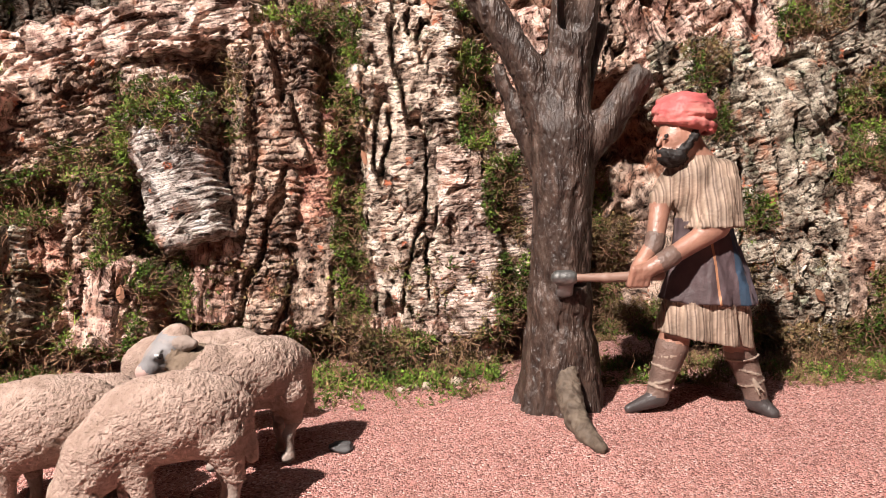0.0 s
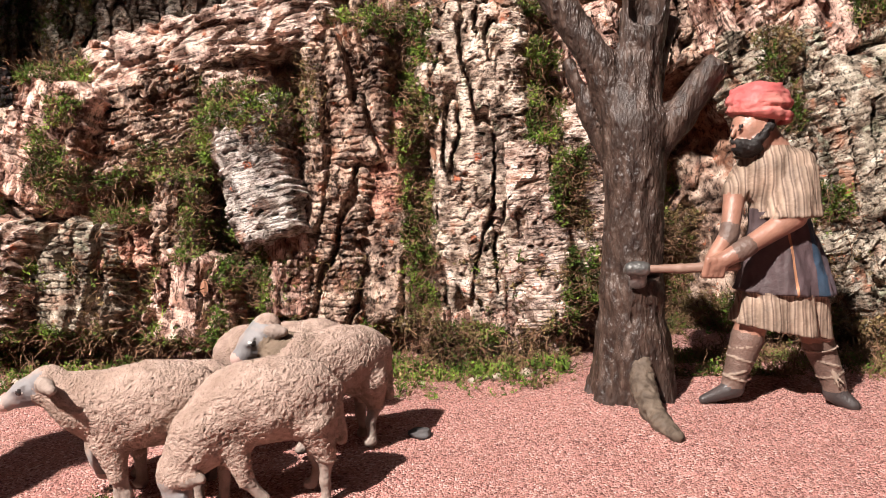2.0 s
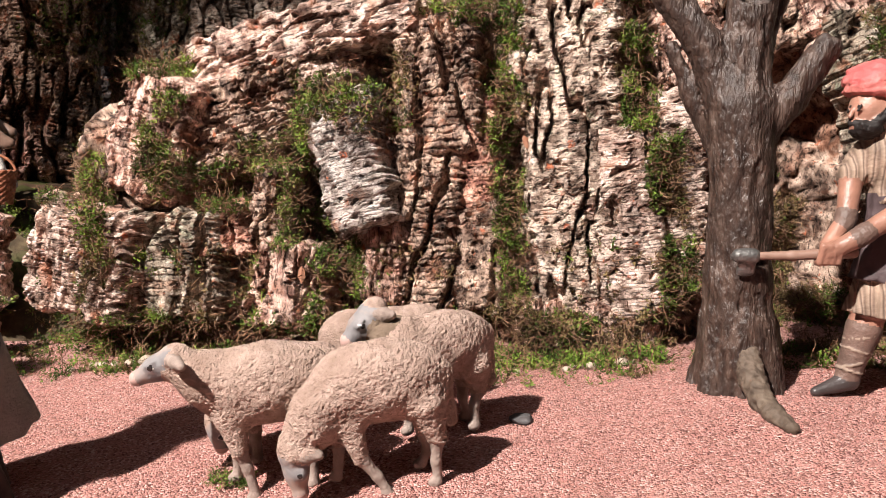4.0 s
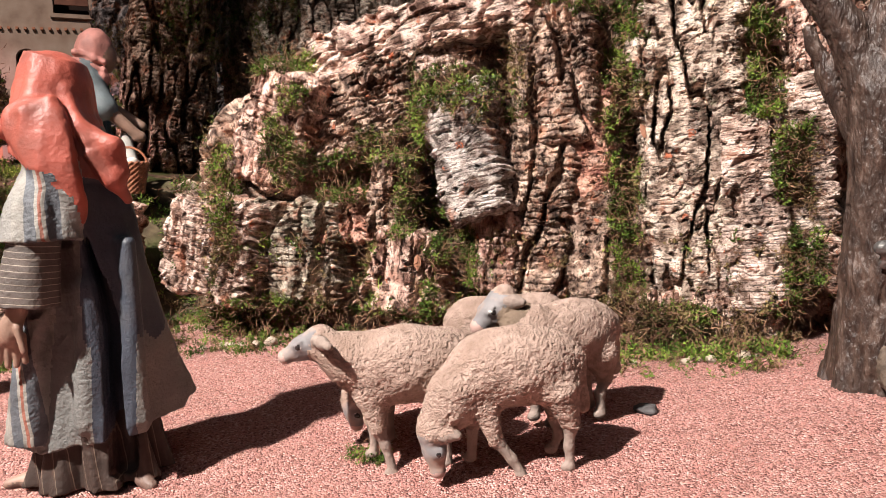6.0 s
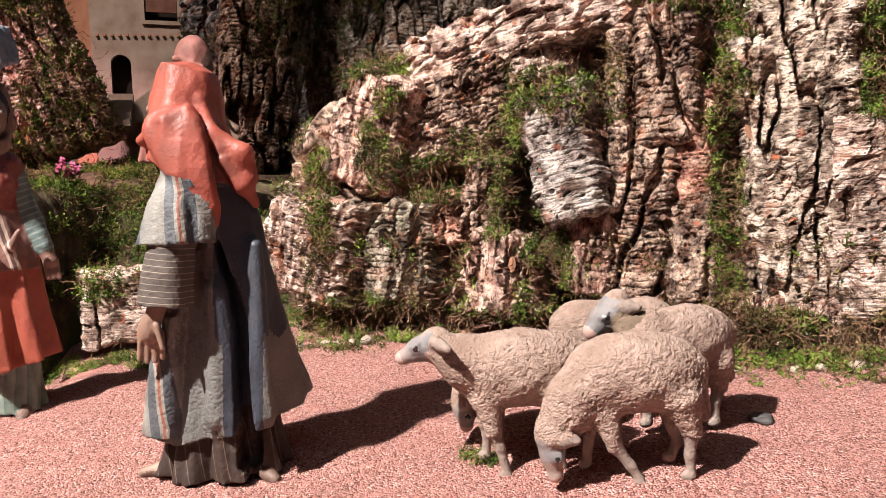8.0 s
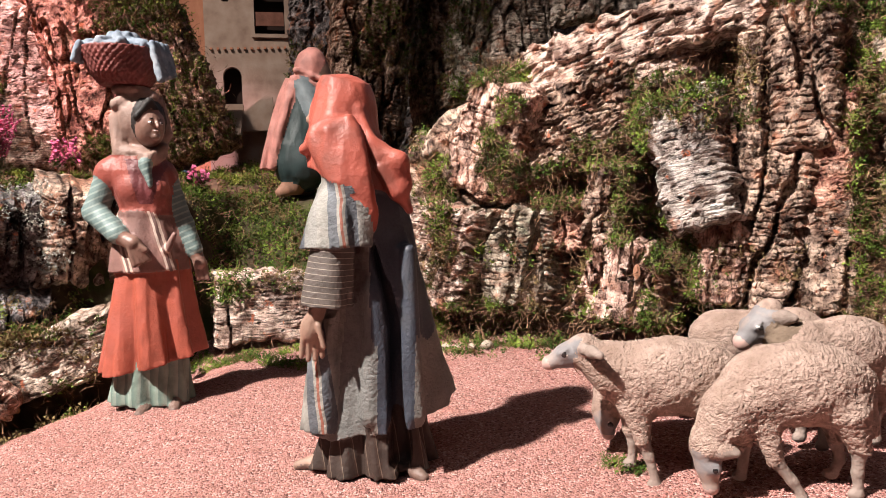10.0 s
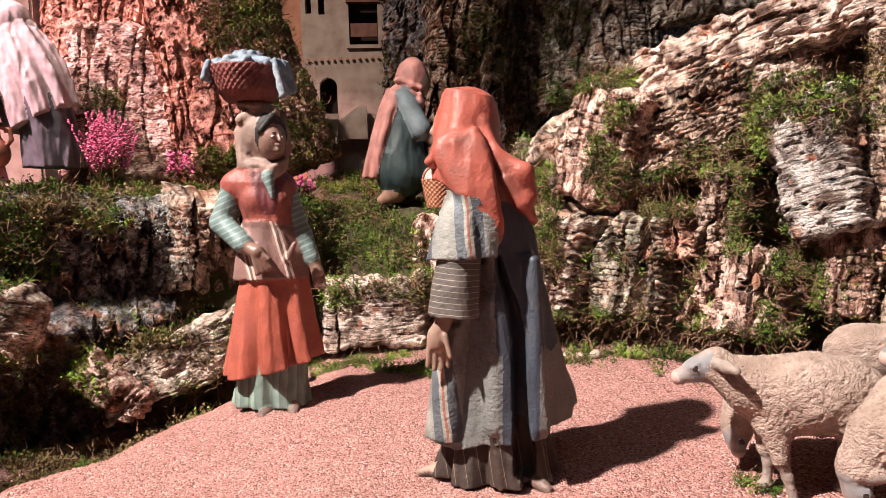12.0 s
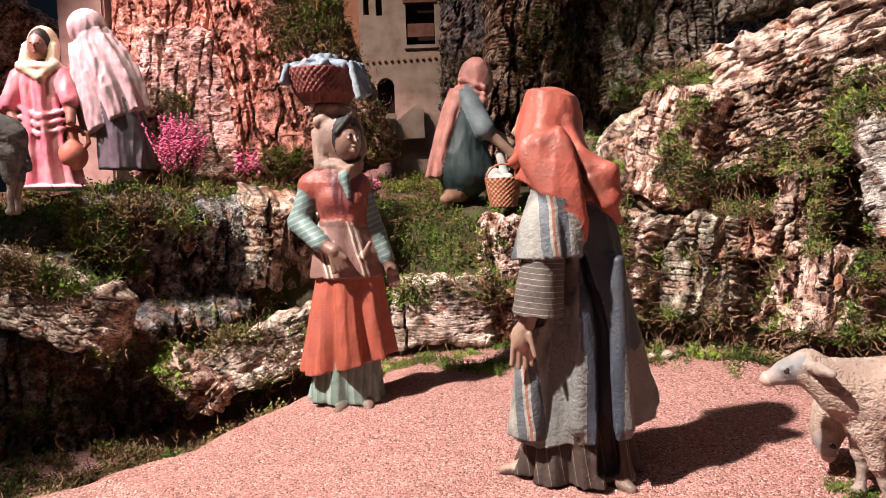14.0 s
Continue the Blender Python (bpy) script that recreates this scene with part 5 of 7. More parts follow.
# ---- sheep ----
wool = material("painted_wool", [(0.3, (0.27, 0.190, 0.154)), (0.5, (0.355, 0.255, 0.210)), (0.7, (0.43, 0.318, 0.266))], 190, 0.9, 1.0, 760, 0.12, second=(40, (0.25, 0.172, 0.136), 0.5, 0.75))
face_grey = material("painted_face", [(0.3, (0.155, 0.145, 0.148)), (0.7, (0.22, 0.203, 0.203))], 60, 0.6, 0.3, 300, 0.3, second=(45, (0.33, 0.24, 0.20), 0.47, 0.62))
snout_pink = material("painted_snout", [(0.3, (0.38, 0.24, 0.21)), (0.7, (0.46, 0.31, 0.275))], 60, 0.5, 0.15, 300, 0.4)
shank = material("painted_shank", [(0.3, (0.20, 0.150, 0.125)), (0.7, (0.31, 0.245, 0.212))], 90, 0.7, 0.6, 420, 0.25)
eye_black = material("eye_dark", [(0.3, (0.015, 0.012, 0.012)), (0.7, (0.03, 0.025, 0.025))], 60, 0.2, 0, spec=0.6)
eye_white = material("eye_white", [(0.3, (0.6, 0.58, 0.55)), (0.7, (0.7, 0.68, 0.65))], 60, 0.25, 0, spec=0.6)
# Neck in the shade of its head, put into a darker wool colour.
neck_shade = material("painted_shaded_wool", [(0.3, (0.10, 0.07, 0.05)), (0.7, (0.20, 0.145, 0.105))], 60, 0.85, 0.5, 420, 0.2)


def sheep(base, yaw, S, body, neck, head, legs, ear, label, dark=False, look_in=0, step=0.0009, tilt=1.5, coat=None, group="flock of sheep figurines"):
    """One sheep: in its own upright plane, points of (along, up, in) in units of S metres."""
    u = lambda p: np.array([p[0] * S, (p[2] if len(p) > 2 else 0) * S, p[1] * S])
    c = Clay(u((-330, -20, -110)), u((190, 300, 150)), step)
    (x0, z0, r0), (x1, z1, r1), (x2, z2, r2) = body
    body = [(b[0], b[1] + 0.09 * b[2], b[2]) for b in body]
    pts = [np.array([b[0] * S, 0, b[1] * S]) for b in body]
    for i, b in enumerate(body):
        c.egg((b[0] * S, 0, b[1] * S), (b[2] * S * 1.12, b[2] * S * 0.70, b[2] * S * 0.84), 0, 0.008)
    c.limb(pts[0], pts[1], r0 * S * 0.72, r1 * S * 0.72, 0, 0.008)
    c.limb(pts[1], pts[2], r1 * S * 0.72, r2 * S * 0.72, 0, 0.008)
    # brisket, haunches and shoulders
    c.egg(pts[0] + u((5, -25)), (32 * S, 42 * S, 38 * S), 0, 0.008)
    c.egg(pts[2] + u((0, -25)), (34 * S, 43 * S, 42 * S), 0, 0.008)
    c.limb(u((x0 - 10, z0 + 10)), u(neck[0]), r0 * S * 0.60, neck[1] * S * 0.92, 0, 0.008)
    if len(neck) > 2:
        c.limb(u(neck[0]), u(neck[2]), neck[1] * S, neck[3] * S, 5 if dark else 0, 0.008)
    for leg in legs:
        for i, (a, b) in enumerate(zip(leg[:-1], leg[1:])):
            c.limb(u(a), u(b), a[3] * S * (0.95 if i == 0 else 0.82), b[3] * S * 0.82, 0 if i == 0 else 3, 0.006 if i == 0 else 0.003)
        f = np.array(leg[-1])
        c.egg(u((f[0] - 5, f[1] - 2, f[2])), (12 * S, 9 * S, 9 * S), 3, 0.002)
    c.limb(u((x2 + r2 * 0.95, z2 + 15)), u((x2 + r2 * 1.15, z2 - 75)), 11 * S, 9 * S, 0, 0.005)
    c.relief(0.0016, 45, [0, 5], 2, (0.8, 1, 0.8))
    c.relief(0.0011, 330, [0, 5], 2, ridge=True)
    # head: poll, brow, muzzle
    h0, h1, hr0, hr1 = head
    a, b = u(h0), u(h1)
    way = (b - a) / np.linalg.norm(b - a)
    side = np.array([0, 1, 0]) if not look_in else np.array([math.sin(radians(look_in)), math.cos(radians(look_in)), 0])
    c.limb(a, a + 0.45 * (b - a), hr0 * 0.92 * S, hr0 * 0.76 * S, 1, 0.005)
    c.limb(a + 0.4 * (b - a), b, hr0 * 0.76 * S, hr1 * S, 1, 0.004)
    c.egg(b + way * hr1 * S * 0.3, np.array([hr1, hr1, hr1]) * S * 0.98, 2, 0.002)
    under = np.cross(way, side)
    under = under if under[2] < 0 else -under
    c.limb(b + under * 3 * S + way * hr1 * 1.4 * S + side * 20 * S, b + under * 6 * S - way * 3 * S + side * 20 * S, 1.4 * S, 1.4 * S, cut=True)
    c.limb(b + under * 3 * S + way * hr1 * 1.4 * S - side * 20 * S, b + under * 6 * S - way * 3 * S - side * 20 * S, 1.4 * S, 1.4 * S, cut=True)
    crown = a - way * hr0 * 0.62 * S - under * hr0 * 0.10 * S
    c.egg(crown, np.array([hr0, hr0 * 0.9, hr0]) * S * 0.82, 0, 0.004)
    for sgn in (-1, 1):
        e = a + 0.42 * (b - a) + side * sgn * hr0 * 0.70 * S - under * hr0 * 0.30 * S
        c.egg(e, np.array([12, 7, 9]) * S, 1, 0.003)
        c.egg(e + side * sgn * 4.0 * S, np.array([8.5, 4.4, 5.4]) * S, 4, 0, (0, 20, 0))
        c.egg(e + side * sgn * 5.6 * S + way * 0.6 * S, np.array([5.4, 4.4, 4.8]) * S, 6, 0)
        c.limb(e + side * sgn * 5.5 * S - under * 5.6 * S - way * 7 * S, e + side * sgn * 5.5 * S - under * 5.0 * S + way * 7 * S, 2.4 * S, 2.2 * S, 1, 0.001)
        root = a + side * sgn * hr0 * 0.82 * S - under * hr0 * 0.2 * S - way * hr0 * 0.35 * S
        tip = root + np.array(ear) * S + side * sgn * 10 * S
        mid = root + (tip - root) * 0.55
        for w in (-0.6, 0.0, 0.6):
            off = np.cross(tip - root, side) / (np.linalg.norm(tip - root) + 1e-9) * w * 9 * S
            c.limb(root + off * 0.4, mid + off, 5.0 * S, 5.0 * S, 3, 0.004)
            c.limb(mid + off, tip, 5.0 * S, 3.0 * S, 3, 0.004)
    ob = c.cast("sheep_figurine", [coat or wool, face_grey, snout_pink, shank, eye_white, neck_shade, eye_black])
    ob.matrix_world = pose(*base, 0, tilt, yaw)
    return tagged(ob, label, "sheep figurine", group)


def leg(*pts):
    return pts


FLOCK_YAW = 17.3
# grazing sheep in front
sheep((-0.1529, 0.3929, 0.006), FLOCK_YAW, 0.000345, [(-38, 168, 74), (2, 172, 80), (42, 178, 70)], ((-106, 128, -14), 47, (-138, 84, -22), 33),
      ((-146, 62, -26), (-136, 4, -28), 25, 13),
      [leg((-55, 110, -25, 26), (-35, 55, -28, 14), (-8, 22, -28, 10), (12, -8, -30, 10)), leg((-60, 110, 25, 24), (-72, 60, 25, 13), (-74, 5, 25, 10)),
       leg((76, 140, -25, 36), (94, 80, -26, 15), (92, 42, -27, 10), (95, 8, -28, 10)), leg((66, 140, 28, 34), (76, 76, 28, 14), (84, 44, 28, 10), (74, 20, 26, 10))],
      (40, 4, 0), "pinkish beige sheep figurine grazing on pink gravel")
# sheep with raised head
sheep((-0.2270, 0.3960, 0.003), FLOCK_YAW + 2, 0.00036, [(-36, 160, 70), (6, 164, 80), (50, 170, 66)], ((-96, 186), 42, (-136, 206), 29),
      ((-153, 212, 0), (-200, 188, 0), 26, 13),
      [leg((-52, 118, -25, 28), (-40, 62, -26, 15), (-28, 32, -26, 10), (-14, -16, -26, 10)), leg((-58, 118, 22, 24), (-56, 62, 24, 13), (-50, 40, 25, 10), (-50, 0, 26, 10)),
       leg((72, 130, -22, 34), (84, 75, -22, 14), (80, 40, -22, 10), (82, 0, -22, 10)), leg((66, 130, 25, 32), (74, 75, 25, 14), (68, 40, 25, 10), (70, 5, 25, 10))],
      (28, -46, 0), "pinkish beige sheep figurine standing with raised grey head")
# sheep behind, looking back over the grazing one
sheep((-0.1286, 0.4620, 0.017), FLOCK_YAW + 28, 0.00039, [(-46, 134, 62), (4, 140, 68), (44, 142, 62)], ((-80, 160, 8), 38, (-104, 184, 36), 28),
      ((-114, 198, 46), (-146, 165, 54), 28, 15),
      [leg((62, 105, 26, 32), (72, 60, 26, 14), (70, 35, 26, 10), (80, 0, 26, 10)), leg((55, 105, -26, 32), (66, 60, -26, 14), (56, 35, -26, 10), (60, 0, -26, 10)),
       leg((-55, 90, 22, 24), (-52, 45, 22, 13), (-50, 0, 22, 10)), leg((-55, 90, -22, 24), (-48, 45, -22, 13), (-46, 0, -22, 10))],
      (18, -18, 0), "beige sheep figurine with grey face looking back among the flock", dark=True, look_in=12)
# sheep whose head is down behind the others
sheep((-0.2335, 0.4365, 0.006), FLOCK_YAW - 4, 0.00039, [(-50, 130, 52), (0, 138, 54), (55, 140, 54)], ((-90, 85), 32, (-96, 60), 26),
      ((-102, 52, -10), (-98, 18, -14), 23, 12),
      [leg((-45, 90, -22, 22), (-40, 45, -22, 12), (-36, -2, -22, 10)), leg((-55, 90, 22, 22), (-52, 45, 22, 12), (-50, -2, 22, 10)),
       leg((65, 100, -22, 28), (74, 50, -22, 13), (72, -2, -22, 10)), leg((60, 100, 22, 28), (68, 50, 22, 13), (66, -2, 22, 10))],
      (-8, 26, 0), "beige sheep figurine grazing behind the standing sheep", step=0.0012)
# sheep farthest back
sheep((-0.1800, 0.5150, 0.010), FLOCK_YAW + 4, 0.00043, [(-58, 134, 54), (0, 132, 58), (55, 138, 56)], ((-92, 95), 30, (-112, 60), 24),
      ((-124, 50, 0), (-128, 14, 0), 24, 13),
      [leg((-50, 80, -22, 22), (-48, 40, -22, 12), (-46, -2, -22, 10)), leg((-55, 80, 22, 22), (-52, 40, 22, 12), (-50, -2, 22, 10)),
       leg((62, 90, -22, 28), (70, 45, -22, 13), (68, -2, -22, 10)), leg((60, 90, 22, 28), (66, 45, 22, 13), (64, -2, 22, 10))],
      (10, -26, 0), "beige sheep figurine at the back of the flock", step=0.0013)

# grey sheep on the ledge
grey_wool = material("grey_wool", [(0.3, (0.09, 0.08, 0.075)), (0.5, (0.16, 0.145, 0.135)), (0.7, (0.24, 0.22, 0.205))], 120, 0.9, 1.0, 650, 0.12)
sheep((-0.9879, 0.1739, 0.1975), 38.4, 0.00039, [(-55, 180, 62), (0, 182, 64), (60, 185, 66)], ((-120, 205), 34, (-165, 222), 24), ((-182, 226, 0), (-222, 197, 0), 25, 12),
      [leg((-60, 130, -25, 26), (-52, 75, -26, 14), (-42, 40, -26, 10), (-34, 0, -26, 10)), leg((-65, 130, 22, 24), (-62, 75, 24, 13), (-55, 45, 25, 10), (-66, 0, 26, 10)),
       leg((95, 140, -22, 32), (105, 75, -22, 14), (100, 40, -22, 10), (102, 0, -22, 10)), leg((90, 140, 25, 32), (96, 75, 25, 14), (88, 40, 25, 10), (90, 0, 25, 10))],
      (24, -34, 0), "dark grey sheep figurine standing on the mossy ledge", step=0.0016, tilt=2.1, coat=grey_wool, group="sheep on the ledge")

# ---- painted figurines ----
def paint(name, colour, rough=0.55, spec=0.4, bump=0.25, second=None, spread=0.25, scale=55):
    lo = tuple(v * (1 - spread) for v in colour)
    hi = tuple(min(1, v * (1 + spread)) for v in colour)
    return material(name, [(0.32, lo), (0.5, colour), (0.68, hi)], scale, rough, bump, 420, spec, second=second)


skin = paint("painted_skin", (0.27, 0.135, 0.095), 0.42, 0.5)
skin_dark = paint("painted_skin_brown", (0.19, 0.105, 0.08), 0.42, 0.5)
skin_grey = paint("painted_skin_worn", (0.25, 0.155, 0.115), 0.5, 0.4)
hair = paint("painted_hair", (0.018, 0.014, 0.013), 0.6, 0.3, 0.4)
turban_red = paint("turban_red", (0.42, 0.095, 0.092), 0.55, 0.35, 0.3, (30, (0.62, 0.27, 0.22), 0.5, 0.72))
tunic = striped("tunic_stripes", [(0.0, (0.21, 0.145, 0.105)), (0.35, (0.33, 0.24, 0.18)), (0.55, (0.11, 0.07, 0.052)), (0.68, (0.29, 0.205, 0.155)), (0.85, (0.17, 0.115, 0.085))], "X", 0.0052, 0.7, 0.5, 0.4, 0.3, linewise=False)
sash = striped("sash_cloth", [(0.0, (0.066, 0.044, 0.046)), (0.10, (0.34, 0.16, 0.09)), (0.122, (0.072, 0.048, 0.052)), (0.31, (0.030, 0.050, 0.080)), (0.41, (0.115, 0.090, 0.105)), (0.62, (0.066, 0.044, 0.046))], "X", 0.080, 0.6, 0.06, 0.25, 0.3, twist=(0, 7, 0))
boot = paint("boot_leather", (0.135, 0.085, 0.068), 0.5, 0.4, 0.5)
shoe = paint("shoe_leather", (0.045, 0.036, 0.035), 0.4, 0.5, 0.4)
cord = paint("cord", (0.25, 0.185, 0.145), 0.8, 0.2)
hood_red = paint("hood_red", (0.30, 0.070, 0.048), 0.52, 0.35, 0.25, (17, (0.17, 0.068, 0.052), 0.50, 0.66), 0.3)
robe_grey = paint("robe_grey", (0.135, 0.132, 0.125), 0.6, 0.3, 0.7, (15, (0.215, 0.195, 0.165), 0.45, 0.66), 0.2)
robe_slate_shade = paint("robe_slate_shade", (0.036, 0.042, 0.056), 0.5, 0.4, 0.4, (20, (0.075, 0.074, 0.076), 0.52, 0.7), 0.2)
robe_side = striped("robe_side_stripes", [(0.0, (0.20, 0.188, 0.168)), (0.22, (0.085, 0.090, 0.100)), (0.40, (0.235, 0.220, 0.195)), (0.46, (0.24, 0.090, 0.062)), (0.51, (0.235, 0.220, 0.195)), (0.56, (0.070, 0.075, 0.085)), (0.74, (0.18, 0.172, 0.158))], "X", 0.034, 0.6, 0.12, 0.6, 0.40, twist=(0, 8, 0))
sleeve_brown = striped("sleeve_lines", [(0.0, (0.085, 0.068, 0.060)), (0.74, (0.10, 0.08, 0.07)), (0.80, (0.26, 0.22, 0.18)), (0.92, (0.07, 0.055, 0.046))], "Z", 0.0036, 0.6, 0.12, 0.35, 0.3, twist=(0, -4, 0))
skirt_brown = striped("underskirt_lines", [(0.0, (0.040, 0.026, 0.021)), (0.62, (0.056, 0.035, 0.027)), (0.74, (0.15, 0.112, 0.085)), (0.80, (0.040, 0.026, 0.021))], "X", 0.0085, 0.6, 0.3, 0.35, 0.3, twist=(0, 10, 0))
lining = paint("dark_lining", (0.03, 0.024, 0.022), 0.8, 0.2)
veil_tan = paint("veil_tan", (0.23, 0.148, 0.120), 0.6, 0.35, 0.3)
veil_pink = paint("veil_rose", (0.44, 0.195, 0.165), 0.6, 0.35, 0.3)
vest_red = paint("vest_red", (0.235, 0.060, 0.045), 0.5, 0.4, 0.35, (40, (0.20, 0.06, 0.05), 0.5, 0.72))
apron_red = paint("apron_red", (0.29, 0.068, 0.042), 0.5, 0.4, 0.3, (25, (0.33, 0.085, 0.06), 0.45, 0.7))
waist_cloth = striped("waist_cloth", [(0.0, (0.19, 0.10, 0.085)), (0.60, (0.23, 0.125, 0.105)), (0.66, (0.48, 0.37, 0.31)), (0.72, (0.14, 0.08, 0.07)), (0.80, (0.45, 0.34, 0.28)), (0.86, (0.18, 0.10, 0.085))], "X", 0.033, 0.55, 0.1, 0.3, 0.25, twist=(0, 18, 0))
sleeve_green = striped("sleeve_bands", [(0.0, (0.115, 0.160, 0.152)), (0.55, (0.13, 0.175, 0.165)), (0.62, (0.20, 0.245, 0.225)), (0.92, (0.12, 0.165, 0.158))], "Z", 0.0052, 0.55, 0.25, 0.3, 0.25, twist=(0, 25, 0))
skirt_green = striped("skirt_green_lines", [(0.0, (0.10, 0.145, 0.125)), (0.5, (0.15, 0.20, 0.165)), (0.75, (0.19, 0.23, 0.195))], "X", 0.0075, 0.55, 0.4, 0.3, 0.3, linewise=False)
dress_dark = paint("dress_bluegreen", (0.022, 0.036, 0.036), 0.5, 0.4, 0.3)
sleeve_pale = paint("sleeve_paleblue", (0.13, 0.155, 0.165), 0.6, 0.35, 0.3)
tan_cloth = paint("kneecloth_tan", (0.28, 0.15, 0.10), 0.6, 0.35, 0.3)
# Its paler patches are glare on the glossy folds, mixed into the colour.
gown_pink = paint("gown_pink", (0.60, 0.19, 0.23), 0.28, 0.6, 0.2, (30, (0.66, 0.34, 0.34), 0.45, 0.65))
shawl_cream = paint("shawl_cream", (0.62, 0.50, 0.34), 0.5, 0.4, 0.3)
veil_white = paint("veil_white", (0.46, 0.37, 0.37), 0.6, 0.35, 0.25)
skirt_slate = paint("skirt_slate", (0.10, 0.095, 0.11), 0.6, 0.3, 0.3)
clay_pot = paint("terracotta", (0.38, 0.15, 0.095), 0.6, 0.3, 0.3)
wood_pale = material("axe_wood", [(0.3, (0.13, 0.07, 0.052)), (0.7, (0.27, 0.165, 0.125))], 60, 0.5, 0.4, 200, stretch=(0.2, 1, 1))
steel = material("axe_steel", [(0.3, (0.09, 0.088, 0.085)), (0.7, (0.25, 0.24, 0.23))], 90, 0.45, 0.5, 350, metal=0.75)


def set_figure(c, name, mats, base, yaw, tilt, label, category):
    ob = c.cast(name, mats)
    ob.matrix_world = pose(*base, 0, tilt, yaw)
    return tagged(ob, label, category)


def scaled(S):
    def u(dx, dz, dy=0.0):
        return np.array((dx * S, dy * S, dz * S))
    def rows(*r):
        return [(z * S, cx * S, cy * S, rx * S, ry * S) for z, cx, cy, rx, ry in r]
    return u, rows


def face(c, u, S, at, out, side, size, skin_i, hair_i, white_i):
    """Nose, brows, eyes and mouth on the front of a head: out is the way it looks, side its own left."""
    out, side = np.array(out, float), np.array(side, float)
    up = np.array([0, 0, 1.0])
    p = np.array(at, float)
    z = size * S
    c.limb(p + out * z * 0.98 + up * z * 0.22, p + out * z * 1.13 - up * z * 0.14, 0.07 * z, 0.13 * z, skin_i, 0.0015)
    c.egg(p + out * z * 0.90 - up * z * 0.42, np.array([0.22, 0.22, 0.10]) * z, skin_i, 0.001)
    c.egg(p + out * z * 0.80 - up * z * 0.74, np.array([0.26, 0.26, 0.22]) * z, skin_i, 0.002)
    for s in (-1, 1):
        e = p + out * z * 0.87 + side * s * z * 0.36 + up * z * 0.12
        c.egg(e - out * z * 0.02, np.array([0.13, 0.13, 0.06]) * z, white_i, 0)
        c.egg(e + out * z * 0.06, np.array([0.09, 0.09, 0.08]) * z, hair_i, 0)
        c.limb(e + up * z * 0.22 - side * z * 0.14 + out * z * 0.03, e + up * z * 0.22 + side * z * 0.16 + out * z * 0.03, 0.045 * z, 0.045 * z, hair_i, 0)


def woodcutter():
    S = 0.000431
    u, rows = scaled(S)
    c = Clay(u(-175, -12, -110), u(150, 585, 90), 0.0012)
    SK, TU, TN, SA, BO, SH, CO, HA, WH, LN = range(10)
    # shoes, boots, legs
    for foot in (((-82, 22, 8), (-140, 6, -8), 17, 8), ((84, 18, -5), (106, 2, -26), 18, 11)):
        c.limb(u(*foot[0]), u(*foot[1]), foot[2] * S, foot[3] * S, SH, 0.003)
    c.limb(u(-62, 112, 5), u(-84, 34, 8), 28 * S, 19 * S, BO, 0.003)
    c.limb(u(56, 106, 0), u(84, 32, -5), 26 * S, 19 * S, BO, 0.003)
    c.limb(u(-46, 180, 5), u(-62, 112, 5), 30 * S, 25 * S, SK, 0.002)
    c.limb(u(42, 170, 0), u(56, 106, 0), 31 * S, 25 * S, SK, 0.002)
    for (ax, az, bx, bz, y) in ((-62, 112, -84, 34, 6), (56, 106, 84, 32, -3)):
        for f, tilt_ in ((0.12, 6), (0.45, -7), (0.72, 7), (0.9, -6)):
            px, pz, r = ax + (bx - ax) * f, az + (bz - az) * f, 28.5 - 9 * f
            ring = [u(px + r * math.cos(a), pz + tilt_ * math.cos(a), y + r * math.sin(a)) for a in np.linspace(0, 2 * np.pi, 11)]
            for p, q in zip(ring[:-1], ring[1:]):
                c.limb(p, q, 1.9 * S, 1.9 * S, CO, 0)
    c.limb(u(70, 62, -24), u(88, 40, -30), 2.4 * S, 2 * S, CO, 0)
    c.limb(u(70, 62, -24), u(80, 34, -30), 2.4 * S, 2 * S, CO, 0)
    # skirt of the tunic, sash over it
    c.cloth(rows((128, -8, 0, 82, 58), (170, -5, 0, 75, 54), (225, 2, 0, 60, 46)), TN, 0.002, [(9, 0.4, 0.10, 0.03)], slant=(-0.17, 0))
    c.cloth(rows((195, -2, 0, 84, 58), (250, -4, 0, 68, 50), (335, -16, 0, 45, 40)), SA, 0.002, [(7, 1.2, 0.08, 0.02)], slant=(-0.05, 0))
    # chest, shoulders, sleeves
    c.limb(u(-16, 335), u(-32, 408), 42 * S, 42 * S, TN, 0.005)
    c.egg(u(-26, 398, 0), (50 * S, 42 * S, 54 * S), TN, 0.005, (0, -18, 0))
    c.limb(u(10, 414, -18), u(-4, 350, -40), 26 * S, 30 * S, TN, 0.005)
    c.cloth(rows((326, -10, -42, 46, 35), (370, 0, -34, 36, 31), (408, 8, -22, 28, 28)), TN, 0.003, [(8, 0.2, 0.07, 0.0)])
    c.limb(u(-62, 400, 20), u(-86, 372, 4), 26 * S, 23 * S, TN, 0.006)
    c.relief(0.0010, 150, [TN, SA], 2, (1.0, 1.0, 0.2), True)
    # arms, wrists and fists
    c.limb(u(-10, 326, -50), u(-110, 266, -62), 20 * S, 13.5 * S, SK, 0.002)
    c.limb(u(-110, 266, -62), u(-140, 247, -56), 14 * S, 14 * S, SK, 0.002)
    c.limb(u(-90, 362, 0), u(-104, 300, -20), 18 * S, 15 * S, SK, 0.002)
    c.limb(u(-104, 300, -20), u(-138, 256, -40), 14 * S, 13 * S, SK, 0.002)
